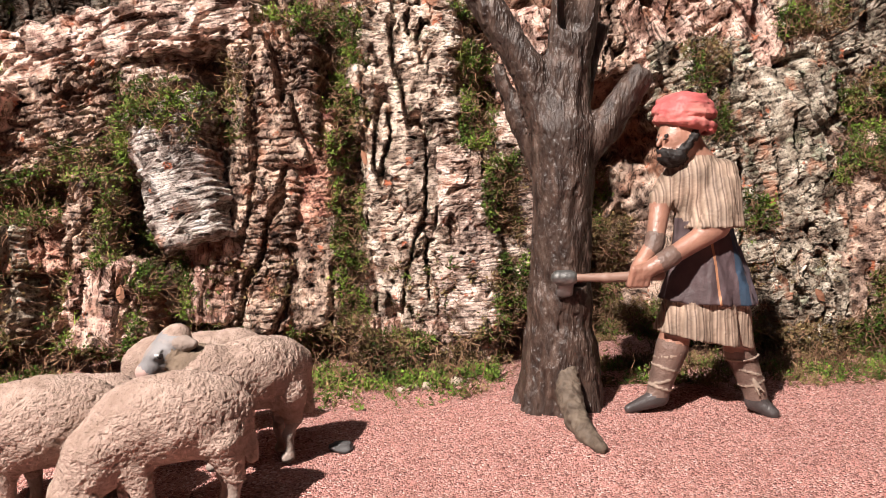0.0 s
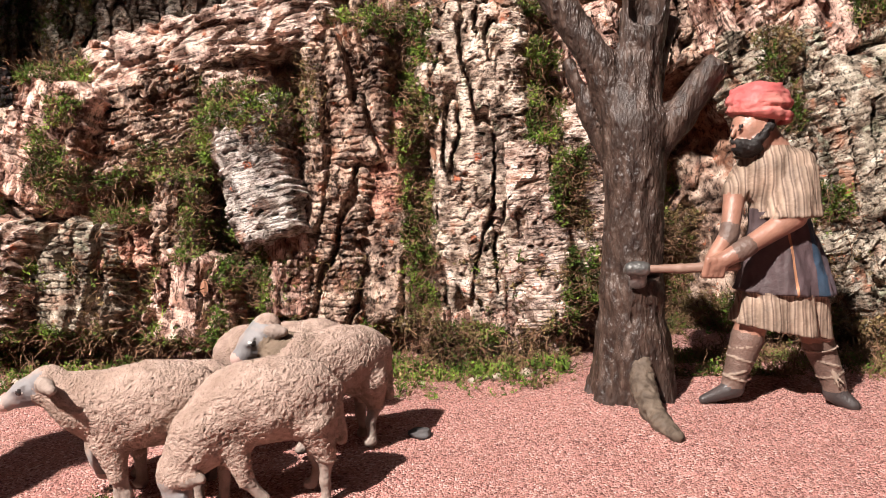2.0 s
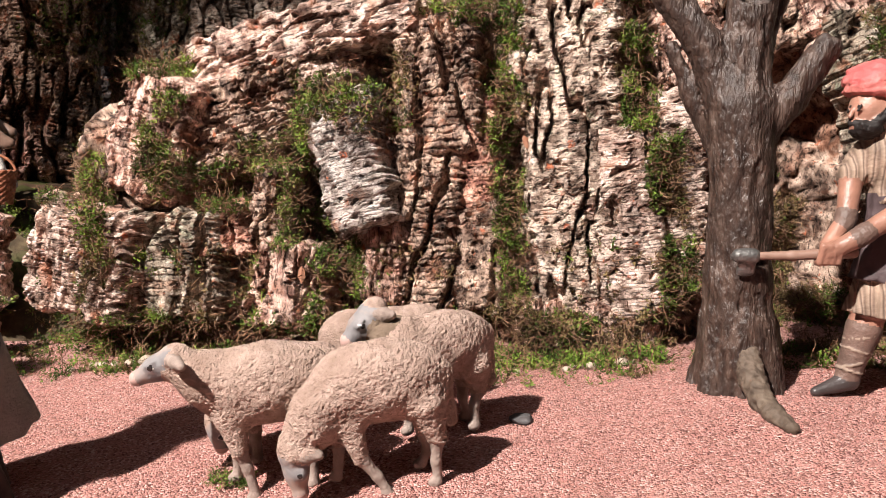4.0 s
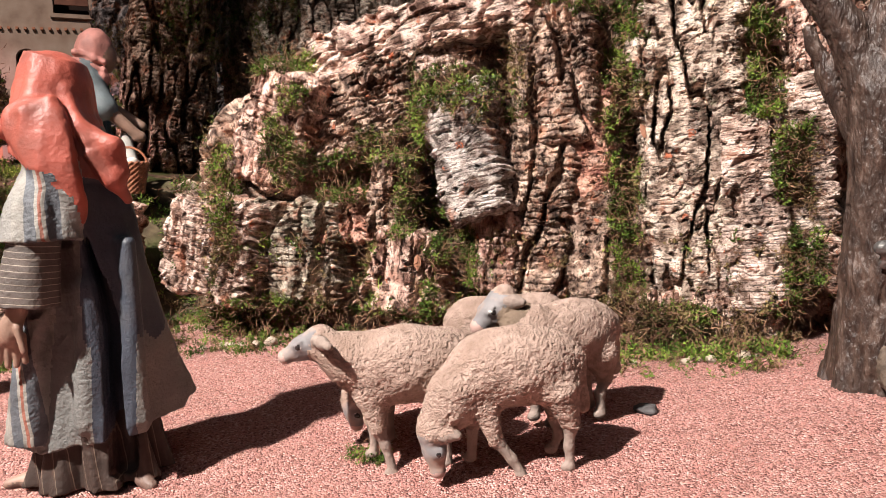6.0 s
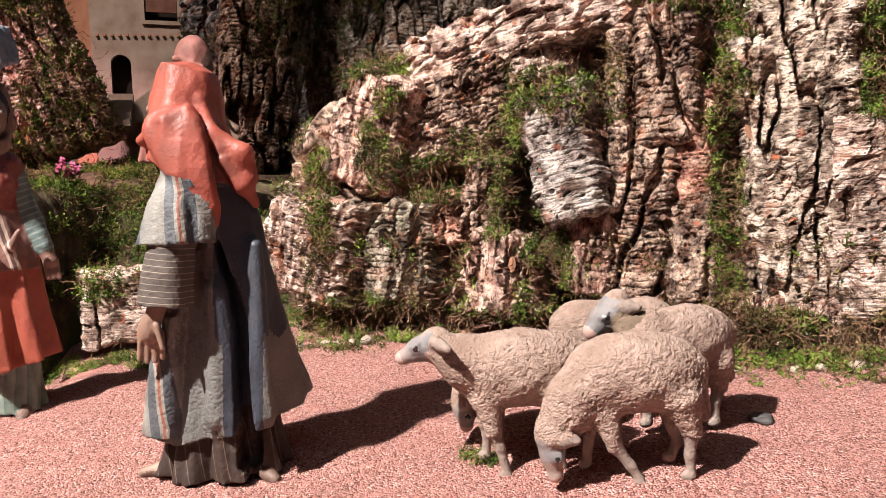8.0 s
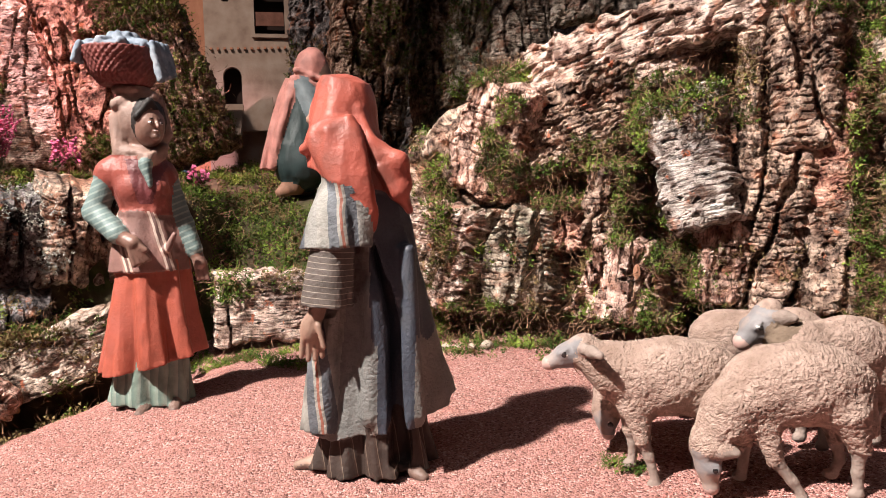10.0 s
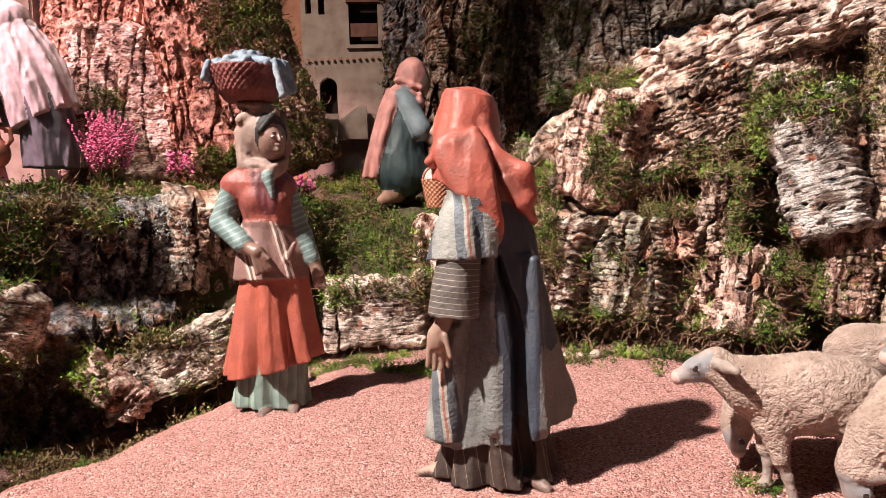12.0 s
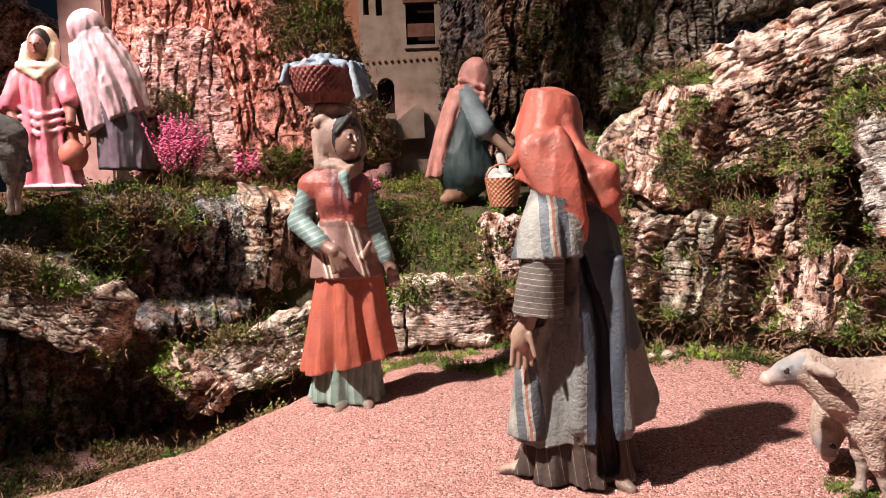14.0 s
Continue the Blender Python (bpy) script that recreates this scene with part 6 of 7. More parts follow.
    for i in range(4):
        c.limb(u(-126 - 9 * i, 257, -66), u(-130 - 9 * i, 231, -60), 6.2 * S, 5.4 * S, SK, 0.0008)
        c.limb(u(-130 - 9 * i, 231, -60), u(-128 - 9 * i, 229, -42), 5.4 * S, 5 * S, SK, 0.0008)
    for (p, q, r) in ((u(-88, 279, -60), u(-93, 276, -61), 17.0), (u(-99, 272, -61), u(-104, 269, -62), 16.5), (u(-103, 306, -18), u(-104, 301, -20), 17.0), (u(-107, 293, -23), u(-110, 289, -25), 16.5)):
        c.limb(p, q, r * S, r * S, BO, 0)
    # neck, head, beard
    c.limb(u(-26, 440, 0), u(-48, 470, -6), 25 * S, 22 * S, SK, 0.004)
    c.egg(u(-66, 472, -10), (34 * S, 30 * S, 42 * S), SK, 0.003, (0, -8, 0))
    out = np.array([-0.93, -0.33, -0.16])
    side = np.array([0.33, -0.93, 0.0])
    face(c, u, S, u(-70, 474, -12), out, side, 32, SK, HA, SK)
    c.egg(u(-76, 444, -16), (25 * S, 26 * S, 17 * S), HA, 0.002)
    c.limb(u(-72, 446, -32), u(-46, 480, -34), 11 * S, 8 * S, HA, 0.002)
    c.limb(u(-101, 455, -20), u(-88, 448, -36), 5 * S, 6 * S, HA, 0.001)
    c.egg(u(-44, 474, 4), (20 * S, 27 * S, 26 * S), HA, 0.002)
    c.relief(0.0014, 420, [HA], 2)
    # turban of wound cloth
    c.egg(u(-53, 518, -4), (48 * S, 45 * S, 38 * S), TU, 0.002, (0, 6, 0))
    for i, (z, r, t) in enumerate(((498, 46, -10), (509, 48, -14), (521, 47, -6), (532, 42, -14), (543, 31, -6))):
        ring = [u(-53 + r * math.cos(a), z + t * math.cos(a + 0.5 * i), -4 + 0.87 * r * math.sin(a)) for a in np.linspace(0, 2 * np.pi, 17)]
        for p, q in zip(ring[:-1], ring[1:]):
            c.limb(p, q, 6.2 * S, 6.2 * S, TU, 0.0018)
    c.egg(u(-16, 536, 8), (18 * S, 14 * S, 12 * S), TU, 0.003)
    c.relief(0.0010, 220, [TU], 2, (0.5, 0.5, 2.2))
    # open neck
    c.limb(u(-66, 424, -50), u(-58, 376, -48), 7 * S, 2 * S, cut=True)
    base = (0.1975, 0.5395, 0.0225)
    set_figure(c, "woodcutter_figurine", [skin, turban_red, tunic, sash, boot, shoe, cord, hair, eye_white, lining], base, 0.4, 0.5,
               "painted clay woodcutter figurine in striped tunic and red turban", "figurine")
    # the axe
    holder = new("axe")
    tagged(holder, "small wooden-handled axe with dull steel head in the tree", "axe")
    h = Clay(u(-250, 215, -80), u(-95, 262, 10), 0.0008)
    h.limb(u(-245, 239, -26), u(-190, 240, -36), 7.0 * S, 8 * S, 0, 0.002)
    h.limb(u(-190, 240, -36), u(-105, 246, -52), 8 * S, 9.5 * S, 0, 0.002)
    h.relief(0.0003, 260, octaves=2, stretch=(0.3, 1, 1))
    ho = h.cast("handle", [wood_pale])
    ho.parent = holder
    k = Clay(u(-290, 180, -60), u(-225, 265, 10), 0.0007)
    k.egg(u(-258, 239, -24), (22 * S, 12 * S, 12 * S), 0, 0.002)
    k.limb(u(-270, 239, -24), u(-248, 239, -25), 12 * S, 12 * S, 0, 0.002)
    for i in range(8):
        f = i / 7.0
        k.egg(u(-256 - 1 * f, 232 - 22 * f, -22 + 8 * f), ((12 + 2 * f) * S, (7 - 4 * f) * S, 7 * S), 0, 0.002)
    ko = k.cast("axe_head", [steel])
    ko.parent = holder
    holder.matrix_world = pose(*base, 0, 0.5, 0.4)


def robed_woman():
    S = 0.000378
    u, rows = scaled(S)
    c = Clay(u(-150, -10, -150), u(170, 730, 130), 0.0011)
    HO, RO, ST, SB, SK, UN, LN, SN = range(8)
    c.limb(u(-92, 12, -20), u(-130, 4, -33), 13 * S, 8 * S, SK, 0.003)
    c.limb(u(88, 10, -48), u(106, 4, -62), 13 * S, 10 * S, SN, 0.003)
    c.limb(u(-108, 6, -26), u(-128, 3, -32), 11 * S, 9 * S, SN, 0.001)
    c.cloth(rows((8, 4, 0, 112, 92), (60, 6, 0, 98, 84), (150, 6, 0, 84, 70)), UN, 0.002, [(9, 0.3, 0.13, 0.04), (17, 1.3, 0.04, 0.02)], slant=(0.05, 0.02))
    # grey coat
    c.cloth(rows((86, 14, 4, 118, 104), (140, 12, 2, 106, 92), (300, 10, 0, 84, 76), (430, 4, 0, 72, 68), (540, -14, 0, 58, 60), (590, -24, 0, 42, 46)), RO, 0.003, [(5, 1.0, 0.10, 0.03), (9, 0.5, 0.04, 0.015)], slant=(0.20, 0.05))
    c.limb(u(110, 150, 30), u(62, 320, 10), 34 * S, 30 * S, RO, 0.012)
    c.limb(u(110, 150, 30), u(142, 132, 52), 30 * S, 7 * S, RO, 0.010)
    # open slit and folds down the back
    for dy in (-124, -106, -88, -72, -56, -42):
        c.limb(u(66, 40, dy), u(58, 270, dy * 0.92), 19 * S, 16 * S, cut=True)
        c.limb(u(58, 270, dy * 0.92), u(14, 430, dy * 0.74), 16 * S, 5 * S, cut=True)
    c.limb(u(20, 120, -84), u(16, 330, -72), 16 * S, 10 * S, RO, 0.010)
    c.limb(u(94, 120, -66), u(80, 400, -50), 13 * S, 9 * S, RO, 0.012)
    # striped front edge hanging below the arm
    c.cloth(rows((88, -74, -42, 40, 66), (200, -66, -38, 36, 58), (340, -52, -34, 30, 48)), ST, 0.003, [(5, 0.7, 0.07, 0.03)])
    # wide short sleeve
    c.cloth(rows((410, -38, -86, 60, 50), (470, -34, -74, 50, 44), (530, -28, -50, 40, 36), (560, -24, -30, 28, 26)), ST, 0.004, [(5, 2.0, 0.08, 0.02)], slant=(0.04, 0))
    c.egg(u(-40, 404, -88), (50 * S, 42 * S, 16 * S), cut=True)
    # long brown sleeve and arm
    c.cloth(rows((308, -52, -104, 44, 38), (360, -48, -98, 40, 37), (440, -38, -88, 34, 33)), SB, 0.002, [(5, 0.2, 0.06, 0.02)], slant=(-0.06, 0))
    c.egg(u(-54, 304, -105), (37 * S, 31 * S, 22 * S), cut=True)
    c.limb(u(-58, 340, -100), u(-70, 292, -106), 17 * S, 14 * S, SK, 0.002)
    c.egg(u(-78, 272, -108), (18 * S, 14 * S, 24 * S), SK, 0.003)
    for i in range(4):
        c.limb(u(-90 + 9 * i, 264, -110 + 3 * i), u(-94 + 11 * i, 224 - 5 * (i in (1, 2)), -110 + 3 * i), 5.8 * S, 4.6 * S, SK, 0.001)
    c.limb(u(-62, 280, -118), u(-52, 244, -122), 5.5 * S, 4.5 * S, SK, 0.001)
    # slate-blue paint and painted-in shade: the coat's middle breadth and slit, between lighter edges
    xx, zz = c.low[0] / S + c.step / S * np.arange(c.n[0]), c.low[2] / S + c.step / S * np.arange(c.n[2])
    mid = (xx[:, None] > 34 - 0.05 * zz[None, :]) & (zz[None, :] > 235 + 0.5 * np.abs(xx[:, None] - 70) + 14 * np.sin(xx[:, None] * 0.16))
    yy = (c.low[1] / S + c.step / S * np.arange(c.n[1])) < 0
    slit = (np.abs(xx[:, None] - 62) < 30) & (zz[None, :] < 420)
    c.m[(c.m == RO) & (mid | slit)[:, None, :] & yy[None, :, None]] = 8
    c.relief(0.0005, 90, [RO, ST, UN, 8], 2, (1, 1, 0.2), True)
    c.relief(0.0003, 330, [RO, ST, SB, UN], 2)
    # hood: head, cape over the shoulders, hanging point, turned-back flap
    c.egg(u(-42, 654, 0), (48 * S, 50 * S, 52 * S), HO, 0.004)
    c.egg(u(-92, 632, 6), (14 * S, 24 * S, 34 * S), SK, 0.003)
    c.limb(u(-104, 640, 6), u(-111, 630, 6), 5 * S, 6 * S, SK, 0.002)
    c.cloth(rows((518, -32, -8, 70, 86), (560, -35, -6, 68, 80), (600, -38, -4, 61, 69), (640, -40, 0, 53, 57), (684, -42, 0, 42, 44)), HO, 0.008, [(5, 2.6, 0.07, 0.02), (11, 0.6, 0.025, 0.01)], slant=(-0.25, 0.02))
    for i in range(11):
        f = i / 10.0
        c.egg(u(-44 + 64 * f, 590 - 136 * f, -74 - 18 * math.sin(2.6 * f)), ((48 - 37 * f) * S, (13 - 5 * f) * S, (34 - 14 * f) * S), HO, 0.005)
    # turned-back edge of the cape, lying in two folds on the shoulder
    for p, q, ra, rb in ((u(16, 584, -52), u(62, 552, -54), 11, 15), (u(62, 552, -54), u(76, 512, -46), 15, 9), (u(34, 540, -64), u(62, 500, -52), 9, 13), (u(62, 500, -52), u(78, 470, -40), 13, 8)):
        c.limb(p, q, ra * S, rb * S, HO, 0.005)
    # folds of the hood
    for p, q, r in ((u(-64, 676, -24), u(-98, 578, -44), 8), (u(-104, 572, -52), u(-52, 604, -80), 7), (u(-54, 600, -84), u(-4, 468, -86), 8),
                    (u(-18, 622, -70), u(16, 500, -84), 7), (u(-6, 640, -44), u(28, 560, -62), 6), (u(-38, 690, -24), u(-60, 612, -66), 8)):
        c.limb(p, q, r * S, r * S, HO, 0.005)
    c.relief(0.0008, 60, [HO], 1, (1, 1, 0.30), True)
    c.relief(0.0003, 140, [HO], 2, (1, 1, 0.4), True)
    set_figure(c, "robed_woman_figurine", [hood_red, robe_grey, robe_side, sleeve_brown, skin_grey, skirt_brown, lining, boot, robe_slate_shade], (-0.4138, 0.3400, -0.0030), 21.1, 1.5,
               "painted clay robed woman figurine with a red hood", "figurine")


def basket_woman():
    S = 0.000558
    u, rows = scaled(S)
    c = Clay(u(-125, -10, -80), u(110, 535, 80), 0.0012)
    VE, VS, WA, AP, GR, SL, SK, HA, WH, SH = range(10)
    c.limb(u(-6, 6, -35), u(-12, 0, -62), 11 * S, 9 * S, SH, 0.002)
    c.limb(u(36, 8, -30), u(38, 2, -52), 11 * S, 9 * S, SH, 0.002)
    c.cloth(rows((8, -6, 0, 66, 48), (60, -4, 0, 58, 44), (110, -2, 0, 52, 40)), GR, 0.002, [(10, 0.5, 0.09, 0.04)])
    c.cloth(rows((72, -5, -2, 80, 58), (130, -4, -2, 70, 52), (235, -2, 0, 56, 42)), AP, 0.002, [(8, 0.6, 0.17, 0.05), (15, 0.2, 0.05, 0.02)], slant=(0.24, 0))
    c.cloth(rows((226, -6, -2, 62, 47), (270, -6, -2, 54, 43), (322, -10, 0, 42, 36)), WA, 0.002, [(7, 1.5, 0.05, 0.02)], slant=(0.05, 0))
    c.cloth(rows((318, -6, 0, 42, 36), (350, -10, 0, 48, 40), (386, -22, 0, 52, 38), (408, -22, 0, 38, 32)), VS, 0.004, [(5, 0.2, 0.03, 0.03)])
    c.egg(u(10, 358, -24), (18 * S, 17 * S, 18 * S), VS, 0.007)
    c.egg(u(-24, 358, -24), (18 * S, 17 * S, 18 * S), VS, 0.007)
    c.egg(u(-60, 384, 0), (26 * S, 26 * S, 22 * S), VS, 0.008)
    c.egg(u(12, 382, 4), (24 * S, 25 * S, 22 * S), VS, 0.008)
    # collar opening
    c.limb(u(-2, 396, -36), u(6, 362, -44), 10 * S, 3 * S, SL, 0.0005)
    # arms
    c.limb(u(-68, 372, -2), u(-84, 320, -8), 19 * S, 19 * S, SL, 0.004)
    c.limb(u(-84, 318, -8), u(-44, 286, -44), 19 * S, 16 * S, SL, 0.004)
    c.limb(u(-42, 283, -46), u(-18, 272, -54), 11 * S, 12 * S, SK, 0.003)
    for i in range(4):
        c.limb(u(-24 + 5 * i, 272 - 3 * i, -58), u(-16 + 7 * i, 238 + 3 * i, -60 + 2 * i), 5 * S, 4.2 * S, SK, 0.001)
    c.limb(u(-18, 278, -56), u(2, 262, -60), 5 * S, 4 * S, SK, 0.001)
    c.limb(u(22, 370, 4), u(48, 300, 0), 18 * S, 16 * S, SL, 0.004)
    c.limb(u(48, 300, 0), u(66, 260, -8), 16 * S, 13 * S, SL, 0.004)
    c.limb(u(67, 256, -8), u(75, 236, -12), 9 * S, 11 * S, SK, 0.003)
    for i in range(3):
        c.limb(u(69 + 6 * i, 238, -14 + 2 * i), u(73 + 7 * i, 212, -20 + 2 * i), 4.6 * S, 4 * S, SK, 0.001)
    # tie end of the waist cloth
    c.limb(u(30, 262, -42), u(42, 286, -44), 6 * S, 4 * S, WA, 0.002)
    # scarf, head, hair
    c.egg(u(-16, 414, -2), (36 * S, 31 * S, 13 * S), VE, 0.003)
    for k in range(3):
        c.limb(u(-42 + 4 * k, 424 - 8 * k, -16), u(2, 408 - 7 * k, -34), 6 * S, 5 * S, VE, 0.002)
        c.limb(u(2, 408 - 7 * k, -34), u(22, 424 - 6 * k, -12), 5 * S, 6 * S, VE, 0.002)
    c.limb(u(-14, 420, 0), u(-14, 450, -4), 20 * S, 20 * S, SK, 0.003)
    c.egg(u(-20, 468, 6), (37 * S, 36 * S, 46 * S), VE, 0.003)
    c.egg(u(-3, 466, -12), (27 * S, 27 * S, 37 * S), HA, 0.001)
    c.egg(u(2, 457, -20), (23 * S, 23 * S, 33 * S), SK, 0.001)
    for s_ in (-1, 1):
        c.limb(u(6, 494, -36), u(2 + 19 * s_ * 0.78, 470, -26 + 19 * s_ * 0.62), 6 * S, 6 * S, HA, 0.002)
    c.limb(u(-26, 512, -8), u(8, 504, -18), 9 * S, 8 * S, VE, 0.004)
    c.limb(u(-48, 490, -16), u(-26, 512, -10), 9 * S, 9 * S, VE, 0.004)
    out, side = np.array([0.62, -0.78, 0.0]), np.array([0.78, 0.62, 0.0])
    face(c, u, S, u(2, 458, -20), out, side, 25, SK, HA, WH)
    c.limb(u(-52, 470, -4), u(-46, 418, -14), 10 * S, 11 * S, VE, 0.004)
    c.limb(u(20, 444, 6), u(12, 416, -6), 9 * S, 12 * S, VE, 0.004)
    c.limb(u(12, 500, 6), u(24, 446, 6), 8 * S, 8 * S, VE, 0.004)
    ring = [u(-30 + 22 * math.cos(a), 515, 4 + 22 * math.sin(a)) for a in np.linspace(0, 2 * np.pi, 13)]
    for p, q in zip(ring[:-1], ring[1:]):
        c.limb(p, q, 6 * S, 6 * S, VE, 0.002)
    c.relief(0.0006, 110, [VE, VS, WA, AP, GR], 2, (1, 1, 0.18), True)
    c.relief(0.0004, 160, [VE, SL], 2)
    # darker collar panels of the vest
    xx, zz = c.low[0] / S + c.step / S * np.arange(c.n[0]), c.low[2] / S + c.step / S * np.arange(c.n[2])
    panel = (np.abs(xx[:, None] + 2) < 9 + 0.30 * (zz[None, :] - 330)) & (zz[None, :] > 332) & (zz[None, :] < 404)
    yy = (c.low[1] / S + c.step / S * np.arange(c.n[1])) < -8
    c.m[(c.m == VS) & panel[:, None, :] & yy[None, :, None]] = 10
    base = (-0.6811, 0.3825, -0.0045)
    set_figure(c, "basket_woman_figurine", [veil_tan, vest_red, waist_cloth, apron_red, skirt_green, sleeve_green, skin_dark, hair, eye_white, boot, paint("collar_red", (0.13, 0.032, 0.034), 0.5, 0.4, 0.4)], base, 38.35, 2.1,
               "painted clay woman figurine in red vest, basket on head", "figurine")
    # the basket and its washing
    holder = new("basket")
    tagged(holder, "dark red wicker basket resting on the figurine's head", "basket")
    b = Clay(u(-110, 505, -75), u(40, 600, 85), 0.0013)
    b.cloth(rows((522, -38, 4, 38, 38), (538, -40, 4, 50, 50), (566, -43, 4, 58, 58), (578, -43, 4, 60, 60)), 0, 0.001)
    b.egg(u(-43, 582, 4), (53 * S, 53 * S, 20 * S), cut=True)
    i_ = np.nonzero(np.abs(b.d) < 0.012)
    p_ = [b.low[a] + b.step * i_[a] for a in range(3)]
    ang = np.arctan2(p_[1] - 4 * S, p_[0] + 38 * S)
    rowi = p_[2] / (5.5 * S)
    b.d[i_] -= (0.0010 * np.sin(ang * 34 + np.pi * np.floor(rowi)) * np.abs(np.sin(np.pi * rowi))).astype(np.float32)
    wicker = paint("wicker_red", (0.155, 0.042, 0.036), 0.6, 0.35, 0.5)
    bo = b.cast("basket_body", [wicker])
    bo.parent = holder
    holder.matrix_world = pose(*base, 0, 2.1, 38.35)
    cl = Clay(u(-125, 520, -80), u(60, 625, 90), 0.0013)
    cl.egg(u(-43, 578, 4), (54 * S, 54 * S, 12 * S), 0, 0.003)
    for k in range(9):
        a = k * 0.7
        cl.limb(u(-40 + 50 * math.cos(a), 584, 4 + 50 * math.sin(a)), u(-40 - 18 * math.cos(a + 0.7), 598, 4 - 18 * math.sin(a + 0.7)), 7 * S, 8 * S, 0, 0.002)
    for k in range(4):
        cl.limb(u(10 + 5 * k, 584, -34 + 10 * k), u(24 + 5 * k, 528 + 4 * k, -42 + 9 * k), 6 * S, 6 * S, 0, 0.002)
    for k in range(3):
        cl.limb(u(-98 + 3 * k, 582, -24 + 9 * k), u(-106 + 3 * k, 556, -28 + 9 * k), 5 * S, 5 * S, 0, 0.002)
    cl.relief(0.0008, 120, octaves=2, ridge=True)
    laundry = paint("washing", (0.15, 0.18, 0.22), 0.7, 0.3, 0.3, (40, (0.28, 0.30, 0.33), 0.48, 0.66))
    co = cl.cast("folded_cloth", [laundry])
    co.matrix_world = pose(*base, 0, 2.1, 38.35)
    tagged(co, "crumpled grey-blue washing lying in the wicker basket", "cloth")


def kneeling_woman():
    S = 0.00091
    u, rows = scaled(S)
    c = Clay(u(-110, -25, -75), u(125, 250, 75), 0.0020)
    VE, DR, SL, SK, TA, GY = range(6)
    c.limb(u(-22, -8, -12), u(0, 4, -12), 9 * S, 18 * S, TA, 0.004)
    c.limb(u(-14, 0, 20), u(20, 4, 20), 9 * S, 18 * S, TA, 0.004)
    c.egg(u(14, 44), (50 * S, 46 * S, 50 * S), DR, 0.006)
    c.limb(u(10, 70), u(18, 150), 42 * S, 32 * S, DR, 0.006)
    c.limb(u(14, 168, -14), u(44, 112, -34), 20 * S, 19 * S, SL, 0.004)
    c.limb(u(46, 110, -34), u(88, 74, -34), 11 * S, 8 * S, SK, 0.002)
    c.egg(u(92, 70, -34), (11 * S, 8 * S, 9 * S), SK, 0.002)
    c.limb(u(50, 120, 30), u(96, 90, 10), 10 * S, 8 * S, SK, 0.002)
    c.egg(u(40, 196), (22 * S, 20 * S, 28 * S), SK, 0.004)
    c.limb(u(60, 196, -4), u(65, 190, -4), 4 * S, 4 * S, SK, 0.002)
    c.egg(u(28, 204, 0), (27 * S, 26 * S, 36 * S), VE, 0.004, (0, 12, 0))
    c.limb(u(12, 172, 0), u(40, 160, -16), 22 * S, 12 * S, VE, 0.004)
    for z in (0, 1, 2):
        c.limb(u(4 - 4 * z, 196 - 14 * z, -24), u(44, 184 - 12 * z, -22), 5 * S, 4 * S, VE, 0.004)
    c.cloth(rows((30, -36, 4, 22, 30), (90, -20, 4, 24, 38), (150, -2, 2, 26, 36), (185, 10, 0, 24, 26)), VE, 0.005, [(7, 0.4, 0.14, 0.04)])
    c.limb(u(60, 30, -20), u(92, 10, -25), 18 * S, 12 * S, GY, 0.004)
    c.limb(u(72, 70, -20), u(84, 28, -26), 8 * S, 7 * S, GY, 0.003)
    c.relief(0.0014, 60, [VE, DR, TA], 2, (1, 1, 0.25), True)
    set_figure(c, "kneeling_woman_figurine", [veil_pink, dress_dark, sleeve_pale, skin_grey, tan_cloth, paint("cloth_greywhite", (0.42, 0.40, 0.37), 0.7)], (-0.8618, 0.8106, 0.2001), 38.35, 2.1,
               "painted clay figurine of a kneeling woman in a rose veil", "figurine")


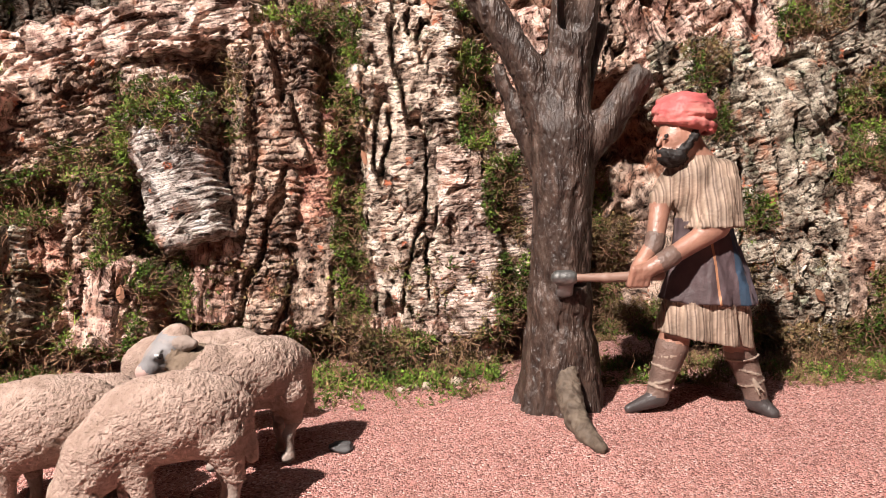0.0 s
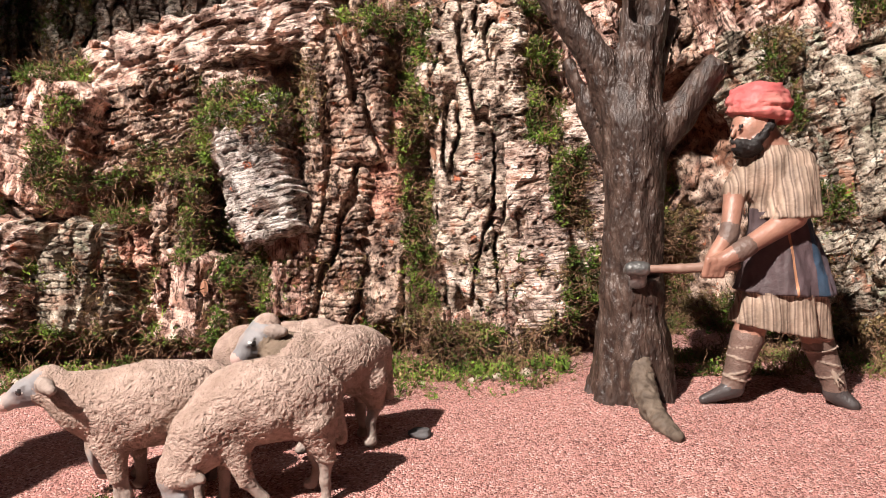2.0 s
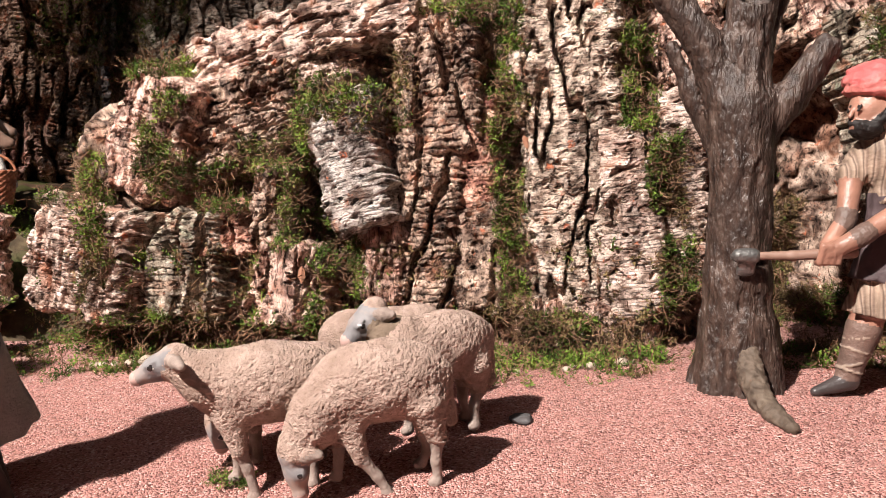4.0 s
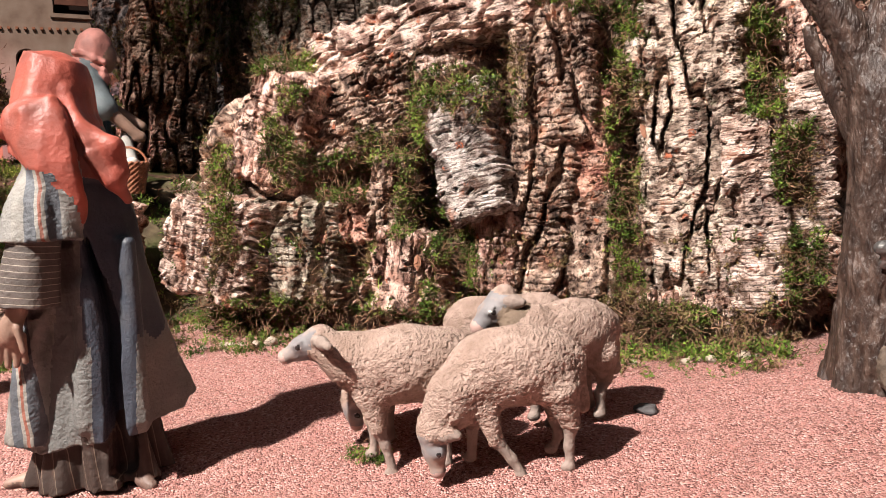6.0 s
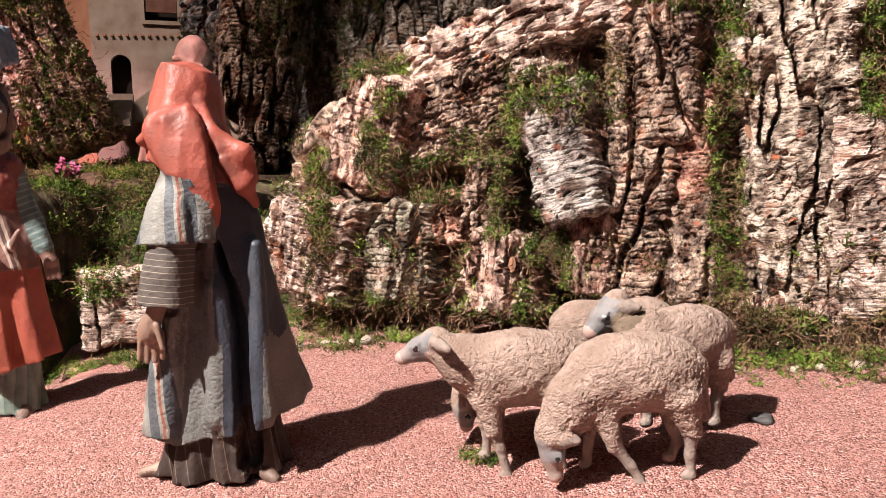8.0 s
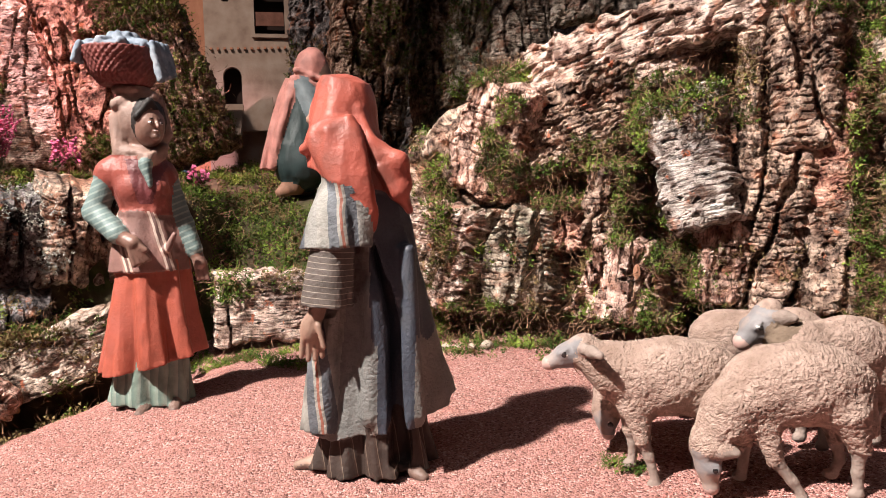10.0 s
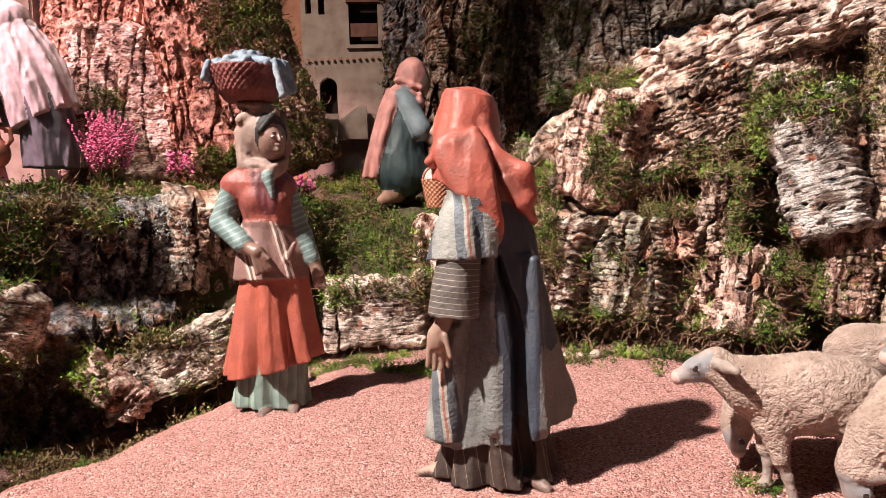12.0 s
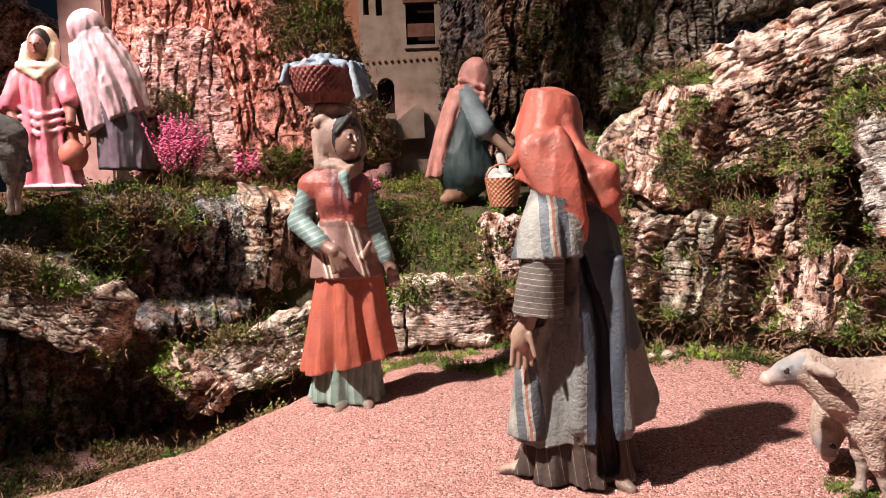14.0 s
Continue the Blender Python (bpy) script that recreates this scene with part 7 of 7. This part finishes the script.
def pink_woman():
    S = 0.0011
    u, rows = scaled(S)
    c = Clay(u(-85, -10, -60), u(80, 290, 60), 0.0024)
    GO, SH, SK, WH, HA = range(5)
    c.cloth(rows((2, 4, 0, 52, 40), (60, 0, 0, 42, 34), (130, -4, 0, 38, 30), (175, -6, 0, 40, 30), (205, -8, 0, 34, 24)), GO, 0.004, [(9, 0.6, 0.16, 0.07), (19, 0.2, 0.05, 0.02)])
    c.limb(u(-44, 190), u(-60, 140, -10), 18 * S, 17 * S, GO, 0.005)
    c.limb(u(-60, 138, -10), u(-40, 90, -26), 9 * S, 8 * S, SK, 0.003)
    c.limb(u(28, 192), u(46, 148, -12), 18 * S, 16 * S, GO, 0.005)
    c.limb(u(46, 146, -12), u(52, 110, -24), 9 * S, 8 * S, SK, 0.003)
    c.egg(u(-8, 203, -2), (40 * S, 30 * S, 13 * S), SH, 0.004)
    c.limb(u(-34, 206, -18), u(4, 184, -28), 9 * S, 8 * S, SH, 0.004)
    c.limb(u(22, 208, -12), u(2, 186, -28), 9 * S, 7 * S, SH, 0.004)
    c.egg(u(-8, 246, 8), (26 * S, 24 * S, 34 * S), SH, 0.002)
    c.limb(u(-30, 240, -2), u(-32, 208, -8), 10 * S, 12 * S, SH, 0.004)
    c.limb(u(14, 240, -2), u(16, 208, -8), 10 * S, 12 * S, SH, 0.004)
    c.egg(u(-6, 244, -6), (19 * S, 20 * S, 28 * S), HA, 0)
    c.egg(u(-6, 240, -11), (17 * S, 18 * S, 25 * S), SK, 0)
    face(c, u, S, u(-6, 241, -11), np.array([0.15, -0.99, 0.0]), np.array([0.99, 0.15, 0.0]), 18, SK, HA, WH)
    c.limb(u(-8, 216, -4), u(-8, 200, -4), 12 * S, 14 * S, SK, 0.002)
    for z in (95, 110, 125):
        c.limb(u(-38, z + 10, -16), u(0, z - 8, -30), 4 * S, 4 * S, GO, 0.006)
        c.limb(u(0, z - 8, -30), u(36, z + 4, -16), 4 * S, 4 * S, GO, 0.006)
    c.egg(u(15, -2, -10), (62 * S, 40 * S, 7 * S), WH, 0)
    c.relief(0.0016, 60, [GO], 2, (1, 1, 0.25), True)
    set_figure(c, "pink_woman_figurine", [gown_pink, shawl_cream, skin, veil_white, hair], (-1.6211, 0.5081, 0.2474), 38.35, 2.1,
               "painted clay woman figurine in a glossy pink gown with cream shawl", "figurine")


def veiled_woman():
    S = 0.00112
    u, rows = scaled(S)
    c = Clay(u(-105, -10, -80), u(90, 295, 80), 0.0021)
    VE, SK, AR = range(3)
    c.cloth(rows((0, 26, 0, 46, 44), (60, 22, 0, 46, 42), (120, 8, 0, 44, 38)), SK, 0.004, [(8, 0.4, 0.08, 0.03)])
    c.egg(u(-36, 244), (33 * S, 32 * S, 34 * S), VE, 0.005)
    c.cloth(rows((72, 12, 0, 52, 48), (130, 0, 0, 54, 48), (190, -18, 0, 48, 42), (245, -34, 0, 34, 32)), VE, 0.006, [(9, 0.8, 0.13, 0.05), (17, 0.3, 0.05, 0.03)], slant=(0.55, 0))
    c.limb(u(-52, 165, -18), u(-62, 100, -30), 16 * S, 12 * S, AR, 0.004)
    c.limb(u(-62, 100, -30), u(-60, 60, -36), 10 * S, 8 * S, AR, 0.003)
    c.relief(0.0022, 55, [VE, SK], 2, (1, 1, 0.18), True)
    set_figure(c, "veiled_woman_figurine", [veil_white, skirt_slate, vest_red], (-1.5566, 0.6001, 0.2777), 38.35, 2.1,
               "painted clay woman figurine in a long white veil beside a jug", "figurine")
    j = Clay(u(-95, -12, -70), u(-10, 85, 10), 0.0016)
    j.egg(u(-52, 22, -34), (24 * S, 24 * S, 26 * S), 0, 0.004)
    j.limb(u(-52, 44, -34), u(-52, 66, -34), 10 * S, 9 * S, 0, 0.006)
    j.egg(u(-52, 70, -34), (13 * S, 13 * S, 5 * S), 0, 0.002)
    for p, q in zip([u(-40, 64, -34), u(-26, 60, -34), u(-24, 44, -34)], [u(-26, 60, -34), u(-24, 44, -34), u(-32, 34, -34)]):
        j.limb(p, q, 3.5 * S, 3.5 * S, 0, 0.002)
    j.limb(u(-52, 80, -34), u(-52, 60, -34), 6 * S, 6 * S, cut=True)
    set_figure(j, "clay_jug", [clay_pot], (-1.5566, 0.6001, 0.2777), 38.35, 2.1, "terracotta jug with one handle standing on moss", "jug")


woodcutter()
robed_woman()
basket_woman()
kneeling_woman()
pink_woman()
veiled_woman()
